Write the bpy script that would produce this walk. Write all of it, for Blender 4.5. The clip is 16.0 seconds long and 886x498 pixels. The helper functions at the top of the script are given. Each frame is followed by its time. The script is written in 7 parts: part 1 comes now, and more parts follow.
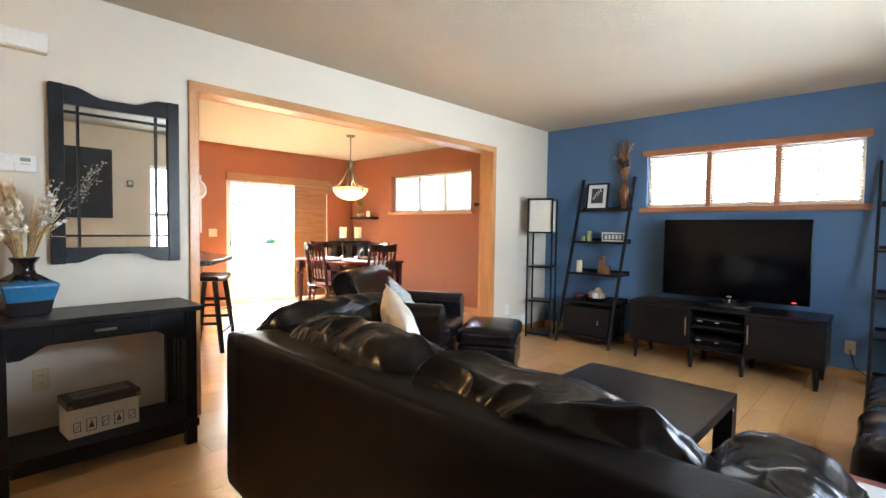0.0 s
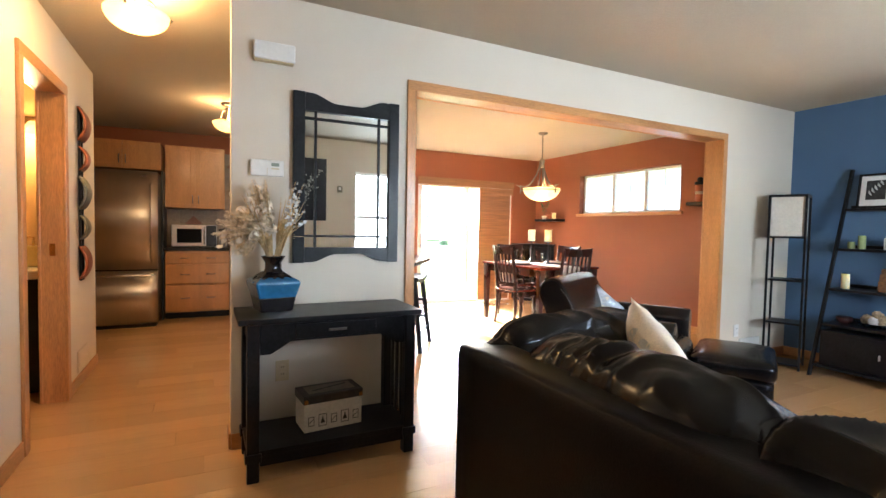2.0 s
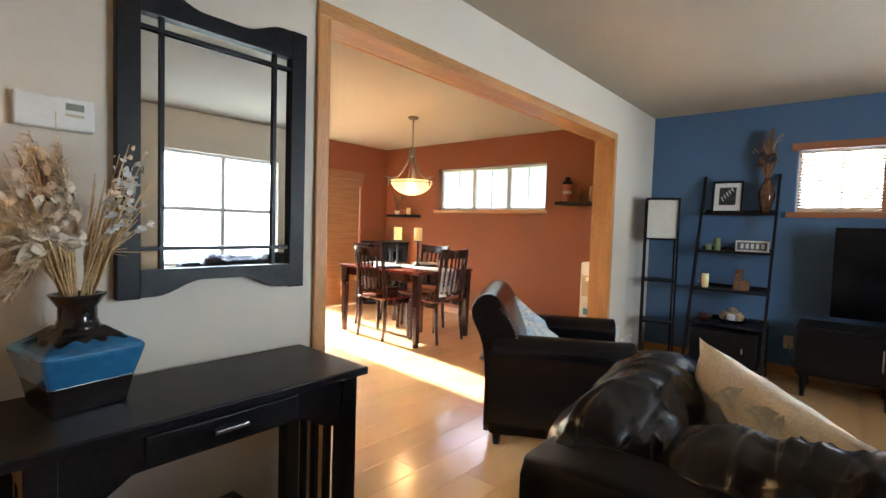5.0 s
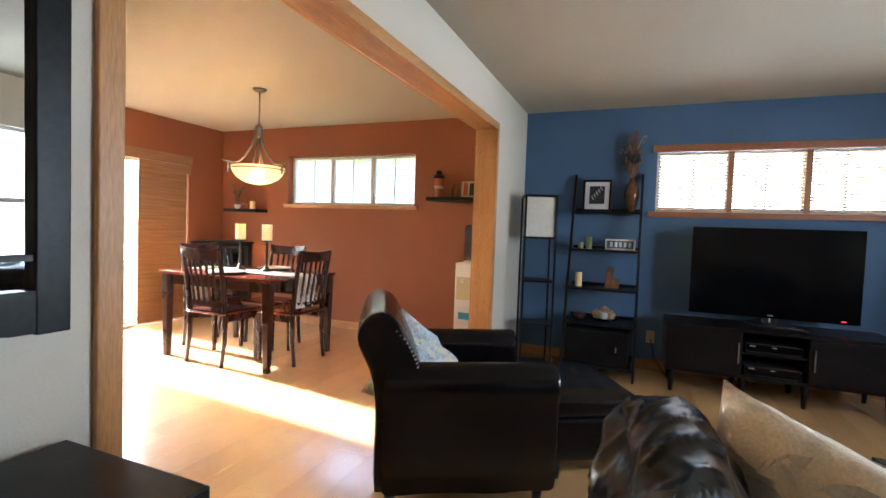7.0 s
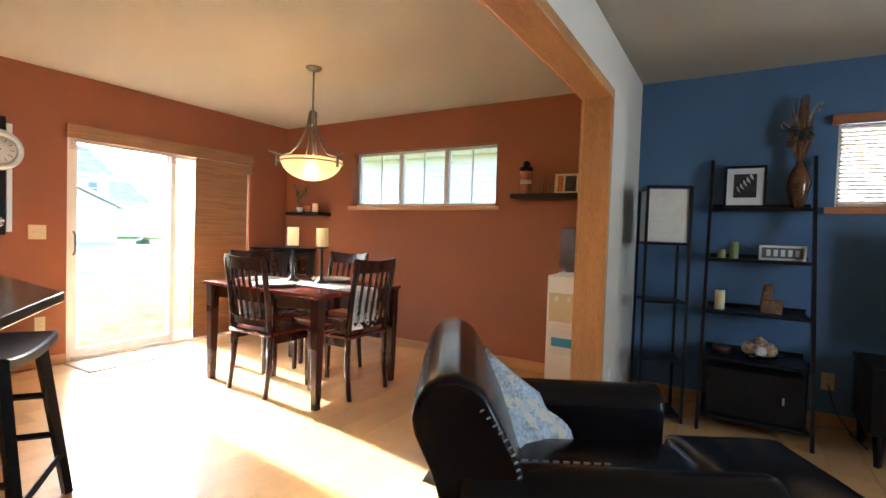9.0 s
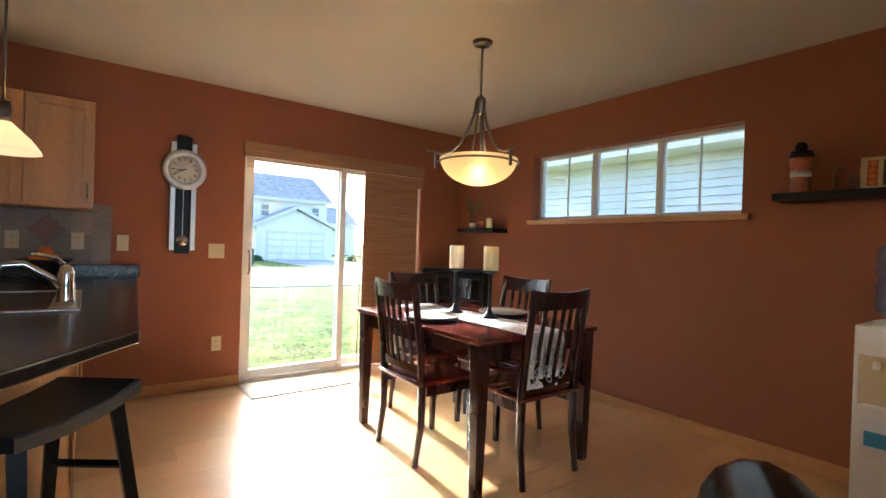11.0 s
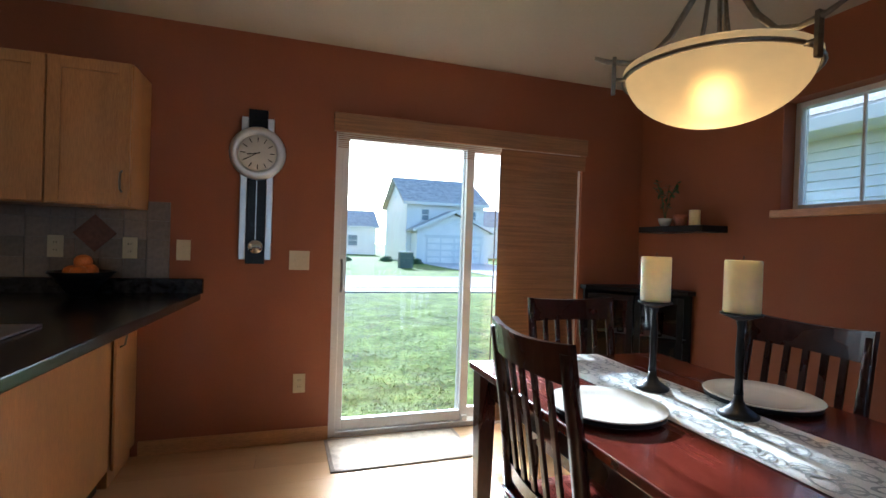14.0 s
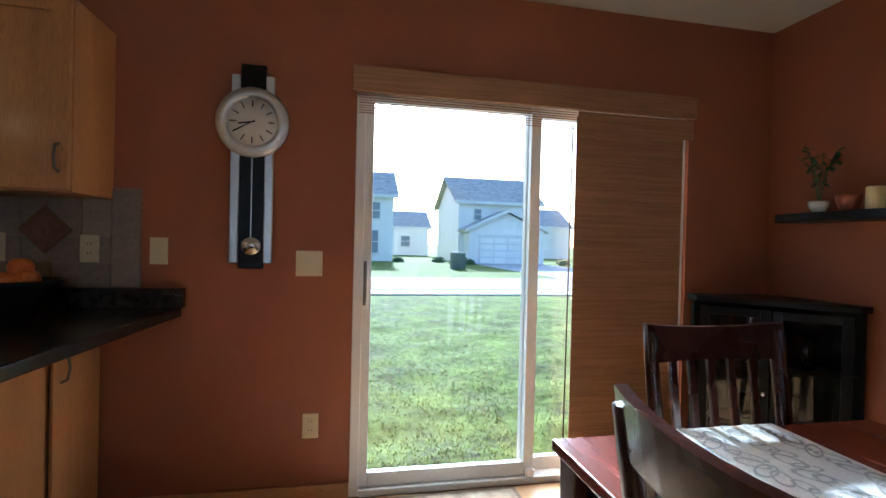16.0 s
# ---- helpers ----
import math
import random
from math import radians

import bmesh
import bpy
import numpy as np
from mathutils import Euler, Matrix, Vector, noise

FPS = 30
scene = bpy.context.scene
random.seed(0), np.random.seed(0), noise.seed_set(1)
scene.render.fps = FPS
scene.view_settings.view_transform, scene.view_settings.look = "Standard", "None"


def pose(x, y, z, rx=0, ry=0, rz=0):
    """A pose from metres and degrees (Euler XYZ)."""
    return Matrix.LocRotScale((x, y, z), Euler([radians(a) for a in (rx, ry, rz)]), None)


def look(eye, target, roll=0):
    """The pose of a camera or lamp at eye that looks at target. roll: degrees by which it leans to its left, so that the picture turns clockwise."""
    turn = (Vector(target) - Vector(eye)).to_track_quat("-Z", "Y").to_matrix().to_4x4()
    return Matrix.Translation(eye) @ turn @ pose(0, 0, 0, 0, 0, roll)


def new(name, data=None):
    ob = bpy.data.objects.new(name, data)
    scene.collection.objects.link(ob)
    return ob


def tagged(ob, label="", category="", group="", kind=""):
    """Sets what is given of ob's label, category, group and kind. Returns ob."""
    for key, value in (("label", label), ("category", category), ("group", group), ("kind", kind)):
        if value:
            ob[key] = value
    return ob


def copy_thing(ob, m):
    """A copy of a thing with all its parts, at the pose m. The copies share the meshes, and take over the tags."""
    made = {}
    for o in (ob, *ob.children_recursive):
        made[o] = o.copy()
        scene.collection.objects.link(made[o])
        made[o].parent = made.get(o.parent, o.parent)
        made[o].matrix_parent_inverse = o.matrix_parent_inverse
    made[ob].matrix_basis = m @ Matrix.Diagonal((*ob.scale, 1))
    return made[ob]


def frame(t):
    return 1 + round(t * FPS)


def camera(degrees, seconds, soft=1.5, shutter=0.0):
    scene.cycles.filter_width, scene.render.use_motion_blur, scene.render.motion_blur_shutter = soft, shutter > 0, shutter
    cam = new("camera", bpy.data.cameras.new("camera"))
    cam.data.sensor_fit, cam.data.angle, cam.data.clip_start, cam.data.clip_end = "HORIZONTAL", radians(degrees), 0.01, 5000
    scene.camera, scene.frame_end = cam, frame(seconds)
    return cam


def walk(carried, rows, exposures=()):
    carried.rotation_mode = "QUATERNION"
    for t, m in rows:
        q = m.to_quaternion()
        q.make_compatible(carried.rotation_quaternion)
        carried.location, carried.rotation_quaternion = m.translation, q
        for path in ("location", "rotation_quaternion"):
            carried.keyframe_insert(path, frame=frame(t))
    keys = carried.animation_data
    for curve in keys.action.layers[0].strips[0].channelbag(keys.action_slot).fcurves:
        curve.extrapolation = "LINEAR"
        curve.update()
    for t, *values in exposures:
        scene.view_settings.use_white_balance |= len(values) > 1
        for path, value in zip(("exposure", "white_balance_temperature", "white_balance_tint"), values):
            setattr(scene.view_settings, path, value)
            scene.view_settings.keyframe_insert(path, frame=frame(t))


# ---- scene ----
cam = camera(86.0, 16.0)
PATH = [
    (0, (1.186, 1.144, 1.215), (2.629, 2.526, 1.13), 0.8),
    (0.5, (1.143, 1.256, 1.209), (2.453, 2.765, 1.122), 0.9),
    (1, (1.117, 1.364, 1.203), (2.276, 2.992, 1.111), 0.9),
    (1.5, (1.128, 1.467, 1.198), (2.119, 3.202, 1.102), 1.1),
    (2, (1.13, 1.612, 1.204), (2.023, 3.399, 1.12), 1.1),
    (2.5, (1.124, 1.765, 1.226), (2.009, 3.557, 1.16), 1.2),
    (3, (1.072, 1.988, 1.231), (2.067, 3.722, 1.176), 1.3),
    (3.5, (1.064, 2.168, 1.237), (2.174, 3.831, 1.167), 1.5),
    (4, (1.095, 2.366, 1.218), (2.317, 3.948, 1.145), 1.7),
    (4.5, (1.117, 2.538, 1.229), (2.468, 4.009, 1.146), 1.7),
    (5, (1.135, 2.724, 1.246), (2.653, 4.024, 1.15), 1.8),
    (5.2, (1.16, 2.79, 1.259), (2.733, 4.021, 1.148), 1.9),
    (7.3, (1.689, 3.314, 1.232), (3.548, 4.046, 1.15), 2.2),
    (7.5, (1.781, 3.357, 1.243), (3.642, 4.085, 1.158), 2.3),
    (8, (1.965, 3.469, 1.216), (3.811, 4.237, 1.148), 2.1),
    (8.5, (2.141, 3.572, 1.218), (3.932, 4.459, 1.15), 2.0),
    (9, (2.34, 3.687, 1.207), (4.048, 4.726, 1.142), 1.9),
    (9.5, (2.519, 3.836, 1.206), (4.131, 5.018, 1.154), 2.0),
    (10, (2.722, 3.979, 1.185), (4.2, 5.326, 1.162), 1.9),
    (12.5, (3.537, 4.918, 1.249), (4.405, 6.72, 1.225), 2.4),
    (13, (3.681, 5.127, 1.225), (4.475, 6.963, 1.211), 2.5),
    (13.5, (3.759, 5.294, 1.241), (4.485, 7.158, 1.217), 2.1),
    (14, (3.859, 5.464, 1.234), (4.469, 7.369, 1.216), 1.9),
    (14.5, (3.981, 5.631, 1.236), (4.443, 7.577, 1.217), 1.8),
    (15, (4.049, 5.814, 1.22), (4.443, 7.775, 1.201), 1.6),
    (15.5, (4.042, 6.006, 1.235), (4.451, 7.963, 1.195), 1.4),
    (16, (4.08, 6.216, 1.216), (4.475, 8.177, 1.194), 1.4),
]
EXPOSURES = [
    (0, 4.15, 5850, 9), (2, 3.95, 5750, 9), (3, 3.7, 5750, 9), (5, 3.42, 5900, 9), (7.3, 3.4, 5700, 9), (9, 3.05, 5600, 8),
    (10, 2.65, 5500, 7), (12.5, 1.6, 4900, 5), (14, 1.36, 4750, 4), (16, 1.32, 4700, 4),
]
walk(cam, [(t, look(eye, target, roll)) for t, eye, target, roll in PATH], EXPOSURES)

# ---- world, sun, large lights ----
SUN_EL, SUN_AZ = radians(24.5), radians(4.5)
world = bpy.data.worlds.new("world")
scene.world = world
world.use_nodes = True
wn = world.node_tree.nodes
sky = wn.new("ShaderNodeTexSky")
sky.sky_type, sky.sun_disc, sky.sun_elevation, sky.sun_rotation = "NISHITA", False, SUN_EL, SUN_AZ
sky.dust_density = 2.0
wn["Background"].inputs[1].default_value = 0.15
world.node_tree.links.new(sky.outputs[0], wn["Background"].inputs[0])

sun_data = bpy.data.lights.new("sun", "SUN")
sun_data.energy, sun_data.angle, sun_data.color = 5.0, radians(1.6), (1.0, 0.94, 0.84)
sun = new("sun", sun_data)
sun.matrix_world = look((20 * math.sin(SUN_AZ) * math.cos(SUN_EL), 20 * math.cos(SUN_AZ) * math.cos(SUN_EL), 20 * math.sin(SUN_EL)), (0, 0, 0))


def area_light(name, eye, target, w, h, power, color):
    d = bpy.data.lights.new(name, "AREA")
    d.shape, d.size, d.size_y, d.energy, d.color = "RECTANGLE", w, h, power, color
    ob = new(name, d)
    ob.matrix_world = look(eye, target)
    return ob


def point_light(name, at, power, color, radius=0.05):
    d = bpy.data.lights.new(name, "POINT")
    d.energy, d.color, d.shadow_soft_size = power, color, radius
    ob = new(name, d)
    ob.location = at
    return ob


SKY_COL, BULB = (0.86, 0.93, 1.0), (1.0, 0.64, 0.29)
area_light("sky_living_window", (6.56, 2.24, 1.75), (0, 2.24, 0.9), 1.7, 0.5, 2.4, SKY_COL)
area_light("sky_south_window", (3.75, 0.14, 1.36), (3.75, 9, 1.0), 1.3, 1.2, 5.8, SKY_COL)
point_light("bulb_pendant", (4.94, 6.475, 1.655), 0.85, BULB, 0.045)
point_light("bulb_kitchen", (1.34, 7.0, 2.24), 1.3, BULB, 0.06)
point_light("bulb_hall", (0.81, 4.6, 2.29), 2.0, BULB, 0.06)
point_light("bulb_bath", (-0.10, 6.22, 1.84), 1.6, BULB, 0.05)
point_light("bulb_sink", (2.76, 7.2, 1.64), 0.08, BULB, 0.05)
point_light("bulb_hood", (1.78, 8.72, 1.58), 0.16, BULB, 0.04)


# ---- materials ----
def mat(name, col, rough=0.5, metal=0.0, var=0.06, scale=3.0, fine=60.0, bump=0.15, stretch=(1, 1, 1), coat=0.0, emit=0.0, trans=0.0, rand=0.0, spec=0.5, rv=0.09):
    """A surface with variation at two scales: broad patches, and grain that also gives relief."""
    m = bpy.data.materials.new(name)
    m.use_nodes = True
    nt = m.node_tree
    n, link, b = nt.nodes, nt.links.new, nt.nodes["Principled BSDF"]
    tc, mp = n.new("ShaderNodeTexCoord"), n.new("ShaderNodeMapping")
    mp.inputs["Scale"].default_value = stretch
    link(tc.outputs["Object"], mp.inputs["Vector"])
    big, small = n.new("ShaderNodeTexNoise"), n.new("ShaderNodeTexNoise")
    big.inputs["Scale"].default_value, small.inputs["Scale"].default_value = scale, fine
    big.inputs["Detail"].default_value, small.inputs["Detail"].default_value = 3, 4
    add = n.new("ShaderNodeMath")
    add.operation = "ADD"
    half = n.new("ShaderNodeMath")
    half.operation = "MULTIPLY"
    half.inputs[1].default_value = 0.5
    for tex in (big, small):
        link(mp.outputs[0], tex.inputs["Vector"])
    link(big.outputs[0], add.inputs[0])
    link(small.outputs[0], add.inputs[1])
    link(add.outputs[0], half.inputs[0])
    fac = half.outputs[0]
    if rand:
        oi, ra = n.new("ShaderNodeObjectInfo"), n.new("ShaderNodeMath")
        ra.operation = "MULTIPLY_ADD"
        ra.inputs[1].default_value = rand
        link(oi.outputs["Random"], ra.inputs[0])
        link(fac, ra.inputs[2])
        sub = n.new("ShaderNodeMath")
        sub.operation = "SUBTRACT"
        sub.inputs[1].default_value = rand / 2
        link(ra.outputs[0], sub.inputs[0])
        fac = sub.outputs[0]
    ramp = n.new("ShaderNodeValToRGB")
    lo = [max(0.0, c * (1 - var * 2.2)) for c in col]
    hi = [min(1.0, c * (1 + var * 2.2)) for c in col]
    ramp.color_ramp.elements[0].position, ramp.color_ramp.elements[1].position = 0.3, 0.7
    ramp.color_ramp.elements[0].color, ramp.color_ramp.elements[1].color = (*lo, 1), (*hi, 1)
    link(fac, ramp.inputs[0])
    link(ramp.outputs[0], b.inputs["Base Color"])
    rr = n.new("ShaderNodeMapRange")
    rr.inputs["To Min"].default_value, rr.inputs["To Max"].default_value = max(0.02, rough - rv), min(1, rough + rv)
    link(big.outputs[0], rr.inputs[0])
    link(rr.outputs[0], b.inputs["Roughness"])
    b.inputs["Metallic"].default_value = metal
    b.inputs["Coat Weight"].default_value, b.inputs["Coat Roughness"].default_value = coat, 0.12
    b.inputs["Transmission Weight"].default_value = trans
    b.inputs["Specular IOR Level"].default_value = spec
    if emit:
        link(ramp.outputs[0], b.inputs["Emission Color"])
        b.inputs["Emission Strength"].default_value = emit
    if bump:
        bp = n.new("ShaderNodeBump")
        bp.inputs["Strength"].default_value, bp.inputs["Distance"].default_value = bump, 0.004
        link(small.outputs[0], bp.inputs["Height"])
        link(bp.outputs[0], b.inputs["Normal"])
    return m


def glass(name, col=(1, 1, 1), rough=0.0):
    m = bpy.data.materials.new(name)
    m.use_nodes = True
    b = m.node_tree.nodes["Principled BSDF"]
    b.inputs["Base Color"].default_value = (*col, 1)
    b.inputs["Roughness"].default_value, b.inputs["Transmission Weight"].default_value, b.inputs["IOR"].default_value = rough, 1.0, 1.45
    return m


def lit_glass(name, col, glow, body=0.35, clear=0.0):
    """Frosted glass that passes on the light of the bulb behind it."""
    m = bpy.data.materials.new(name)
    m.use_nodes = True
    nt = m.node_tree
    nt.nodes.remove(nt.nodes["Principled BSDF"])
    tr, df, em, mix, add = (nt.nodes.new("ShaderNode" + k) for k in ("BsdfTranslucent", "BsdfDiffuse", "Emission", "MixShader", "AddShader"))
    noi, ramp = nt.nodes.new("ShaderNodeTexNoise"), nt.nodes.new("ShaderNodeValToRGB")
    noi.inputs["Scale"].default_value, noi.inputs["Detail"].default_value = 9, 4
    ramp.color_ramp.elements[0].color, ramp.color_ramp.elements[1].color = (*[c * 0.9 for c in col], 1), (*col, 1)
    nt.links.new(noi.outputs[0], ramp.inputs[0])
    for sh in (tr, df, em):
        nt.links.new(ramp.outputs[0], sh.inputs["Color"])
    em.inputs["Strength"].default_value, mix.inputs[0].default_value = glow, body
    nt.links.new(tr.outputs[0], mix.inputs[1])
    nt.links.new(df.outputs[0], mix.inputs[2])
    if clear:
        rf, see = nt.nodes.new("ShaderNodeBsdfRefraction"), nt.nodes.new("ShaderNodeMixShader")
        rf.inputs["Roughness"].default_value, rf.inputs["IOR"].default_value, see.inputs[0].default_value = 0.55, 1.4, clear
        nt.links.new(ramp.outputs[0], rf.inputs["Color"])
        nt.links.new(mix.outputs[0], see.inputs[1])
        nt.links.new(rf.outputs[0], see.inputs[2])
        mix = see
    nt.links.new(mix.outputs[0], add.inputs[0])
    nt.links.new(em.outputs[0], add.inputs[1])
    nt.links.new(add.outputs[0], nt.nodes["Material Output"].inputs["Surface"])
    return m


W_CREAM = mat("cream_wall_paint", (0.68, 0.61, 0.50), 0.75, var=0.02, scale=1.2, fine=140, bump=0.25)
W_BLUE = mat("blue_wall_paint", (0.080, 0.150, 0.262), 0.7, var=0.04, scale=1.2, fine=140, bump=0.25)
W_ORANGE = mat("burnt_orange_wall_paint", (0.275, 0.086, 0.029), 0.7, var=0.04, scale=1.2, fine=140, bump=0.25)
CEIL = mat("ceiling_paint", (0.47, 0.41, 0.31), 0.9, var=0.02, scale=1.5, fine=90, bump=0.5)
FLOOR = mat("maple_laminate", (0.62, 0.365, 0.158), 0.25, var=0.035, scale=1.2, fine=9, bump=0.01, stretch=(0.8, 6, 1), rand=0.55, spec=0.9, coat=0.6, rv=0.03)
UNDER = mat("floor_joint", (0.40, 0.25, 0.12), 0.8, var=0.1)
OAK = mat("honey_oak_trim", (0.50, 0.235, 0.075), 0.38, var=0.16, scale=2.5, fine=45, bump=0.12, stretch=(5, 5, 0.6), coat=0.2)
OAK_H = mat("honey_oak_trim_lying", (0.50, 0.235, 0.075), 0.38, var=0.16, scale=2.5, fine=45, bump=0.12, stretch=(0.6, 5, 5), coat=0.2)
OAK_Y = mat("honey_oak_trim_lengthwise", (0.50, 0.235, 0.075), 0.38, var=0.16, scale=2.5, fine=45, bump=0.12, stretch=(5, 0.6, 5), coat=0.2)
STAIN_Y = mat("reddish_stained_trim", (0.36, 0.135, 0.055), 0.4, var=0.16, scale=2.5, fine=45, bump=0.12, stretch=(5, 0.6, 5))
STAIN_Z = mat("reddish_stained_upright", (0.42, 0.18, 0.08), 0.4, var=0.14, scale=2.5, fine=45, bump=0.12, stretch=(5, 5, 0.6))
MAPLE = mat("maple_cabinet", (0.47, 0.222, 0.068), 0.4, var=0.12, scale=2.2, fine=40, bump=0.08, stretch=(5, 5, 0.6), coat=0.15)
BLACKW = mat("black_painted_wood", (0.009, 0.009, 0.010), 0.34, var=0.3, scale=4, fine=70, bump=0.06, spec=0.2)
ESPRESSO = mat("espresso_wood", (0.0085, 0.007, 0.0068), 0.33, var=0.3, scale=3, fine=50, bump=0.06, stretch=(4, 1, 4), spec=0.2)
CHERRY = mat("dark_cherry_wood", (0.026, 0.006, 0.004), 0.28, var=0.35, scale=3, fine=40, bump=0.06, stretch=(4, 1, 1), coat=0.2, spec=0.35)
CHERRY_TOP = mat("red_cherry_top", (0.115, 0.016, 0.008), 0.25, var=0.3, scale=3, fine=36, bump=0.05, stretch=(6, 0.7, 1), coat=0.5)
LEATHER = mat("black_leather", (0.0055, 0.0046, 0.0048), 0.22, var=0.2, scale=5, fine=160, bump=0.12, spec=0.32, rv=0.03)
LEATHER_S = mat("creased_black_leather", (0.006, 0.0046, 0.0044), 0.23, var=0.25, scale=5, fine=26, bump=0.3, spec=0.32, rv=0.03)
LEATHER_B = mat("black_leather_panel", (0.0058, 0.0043, 0.004), 0.45, var=0.2, scale=3, fine=160, bump=0.2, spec=0.13)
STITCH = mat("pale_stitching", (0.28, 0.27, 0.25), 0.7)
STEEL = mat("brushed_steel", (0.64, 0.60, 0.59), 0.31, 1.0, var=0.02, scale=2, fine=90, bump=0.012, stretch=(9, 9, 0.4), rv=0.015)
CHROME = mat("chrome", (0.75, 0.75, 0.75), 0.10, 1.0, var=0.02, bump=0)
NICKEL = mat("aged_nickel", (0.22, 0.20, 0.17), 0.35, 1.0, var=0.15, fine=80, bump=0.08)
SILVER = mat("silver_paint", (0.62, 0.63, 0.64), 0.35, 0.7, var=0.04, bump=0.05)
BLACKMET = mat("black_metal", (0.012, 0.012, 0.013), 0.4, 0.4, var=0.2, bump=0.06)
DARKPL = mat("dark_plastic", (0.015, 0.015, 0.016), 0.35, var=0.15, bump=0.03)
SCREEN = mat("black_screen", (0.002, 0.002, 0.0025), 0.12, var=0.1, bump=0, spec=0.2)
WHITEPL = mat("white_plastic", (0.78, 0.76, 0.71), 0.4, var=0.03, bump=0.03)
IVORY = mat("ivory_plate", (0.60, 0.49, 0.29), 0.4, var=0.03, bump=0.03)
VINYL = mat("white_vinyl", (0.72, 0.70, 0.66), 0.45, var=0.03, bump=0.05)
COUNTER = mat("black_laminate_counter", (0.016, 0.014, 0.013), 0.22, var=0.5, scale=30, fine=220, bump=0.04)
TILE = mat("stone_tile", (0.22, 0.165, 0.115), 0.45, var=0.12, scale=6, fine=50, bump=0.15, rand=0.25)
TILE_B = mat("brown_accent_tile", (0.16, 0.062, 0.03), 0.4, var=0.2, scale=8, fine=50, bump=0.15)
GROUT = mat("grout", (0.25, 0.21, 0.165), 0.9, var=0.08)
BAMBOO = mat("bamboo_shade", (0.30, 0.148, 0.058), 0.6, var=0.2, scale=5, fine=60, bump=0.3, stretch=(0.6, 4, 18))
MAT_F = mat("woven_mat", (0.42, 0.32, 0.21), 0.9, var=0.2, scale=20, fine=200, bump=0.8)
MAT_E = mat("mat_edging", (0.22, 0.15, 0.09), 0.9, var=0.15, scale=20, fine=200, bump=0.5)
WAX = mat("ivory_wax", (0.95, 0.77, 0.46), 0.5, var=0.02, scale=14, fine=60, bump=0.1)
WAX.node_tree.nodes["Principled BSDF"].inputs["Subsurface Weight"].default_value = 1.0
WAX.node_tree.nodes["Principled BSDF"].inputs["Subsurface Scale"].default_value = 0.025
WAX.node_tree.nodes["Principled BSDF"].inputs["Subsurface Radius"].default_value = (1.0, 0.8, 0.55)
WICK = mat("wick", (0.05, 0.04, 0.03), 0.9)
PORCELAIN = mat("white_porcelain", (0.78, 0.74, 0.65), 0.16, var=0.02, bump=0.01, coat=0.4)
BULBGL_K = lit_glass("lit_alabaster_glass", (0.92, 0.64, 0.30), 0.03, 0.8, 0.25)
PAPER = mat("paper_shade", (0.62, 0.60, 0.53), 0.8, var=0.05, scale=4, fine=60, bump=0.3)
PHOTO_M = mat("photo_mount", (0.72, 0.72, 0.71), 0.7, var=0.02)
PHOTO_D = mat("dark_photo", (0.03, 0.03, 0.032), 0.5, var=0.5, scale=14, fine=60, bump=0)
PHOTO_L = mat("pale_photo_shape", (0.45, 0.45, 0.44), 0.6, var=0.3, scale=30, bump=0)
CANVAS = mat("dark_blue_canvas", (0.018, 0.022, 0.032), 0.6, var=0.4, scale=3, fine=90, bump=0.3)
BLOSSOM = mat("white_blossom", (0.68, 0.68, 0.66), 0.8, var=0.1)
DRYGRASS = mat("dried_grass", (0.58, 0.40, 0.19), 0.9, var=0.2, scale=20, fine=90, bump=0.2)
PLUME = mat("pampas_plume", (0.76, 0.61, 0.41), 0.95, var=0.12, scale=30, fine=120, bump=0.4)
PETAL = mat("papery_petal", (0.78, 0.68, 0.54), 0.7, var=0.12, scale=30, bump=0.2)
VASE_BL = mat("blue_glaze", (0.028, 0.15, 0.31), 0.18, var=0.10, scale=5, fine=40, bump=0.06, coat=0.5)
VASE_DK = mat("dark_brown_glaze", (0.012, 0.009, 0.009), 0.24, var=0.3, scale=6, fine=50, bump=0.08, coat=0.3)
BOXP = mat("cream_box_paper", (0.56, 0.51, 0.42), 0.7, var=0.08, scale=6)
BOXD = mat("dark_box_lid", (0.03, 0.024, 0.018), 0.5, var=0.3, scale=8)
BOXT = mat("taupe_box_panel", (0.22, 0.18, 0.13), 0.6, var=0.15)
CREAMC = mat("cream_silk_cushion", (0.78, 0.69, 0.55), 0.5, var=0.10, scale=9, fine=140, bump=0.4)
GREYC = mat("grey_blue_cushion", (0.50, 0.56, 0.60), 0.7, var=0.30, scale=16, fine=90, bump=0.4)
SILKP = mat("pale_grey_silk_print", (0.62, 0.61, 0.56), 0.45, var=0.1, scale=30, fine=120, bump=0.2)
GOLDT = mat("pale_gold_print", (0.70, 0.66, 0.54), 0.6, var=0.08, scale=30, fine=120, bump=0.2)
RUNNER = mat("patterned_runner", (0.78, 0.77, 0.73), 0.38, var=0.10, scale=12, fine=180, bump=0.4)
RUN_P = mat("grey_runner_motif", (0.36, 0.37, 0.36), 0.5, var=0.15, scale=20, fine=160, bump=0.3)
GREENCAN = mat("green_candle", (0.25, 0.30, 0.12), 0.5, var=0.1)
WOODB = mat("brown_carved_wood", (0.19, 0.085, 0.035), 0.6, var=0.3, scale=8)
TERRA = mat("terracotta", (0.42, 0.12, 0.05), 0.55, var=0.2, scale=9)
DRYSTEM = mat("brown_dried_stem", (0.26, 0.14, 0.07), 0.85, var=0.3, scale=20, fine=90, bump=0.2)
LEAF = mat("plant_leaf", (0.05, 0.11, 0.03), 0.5, var=0.3, scale=12)
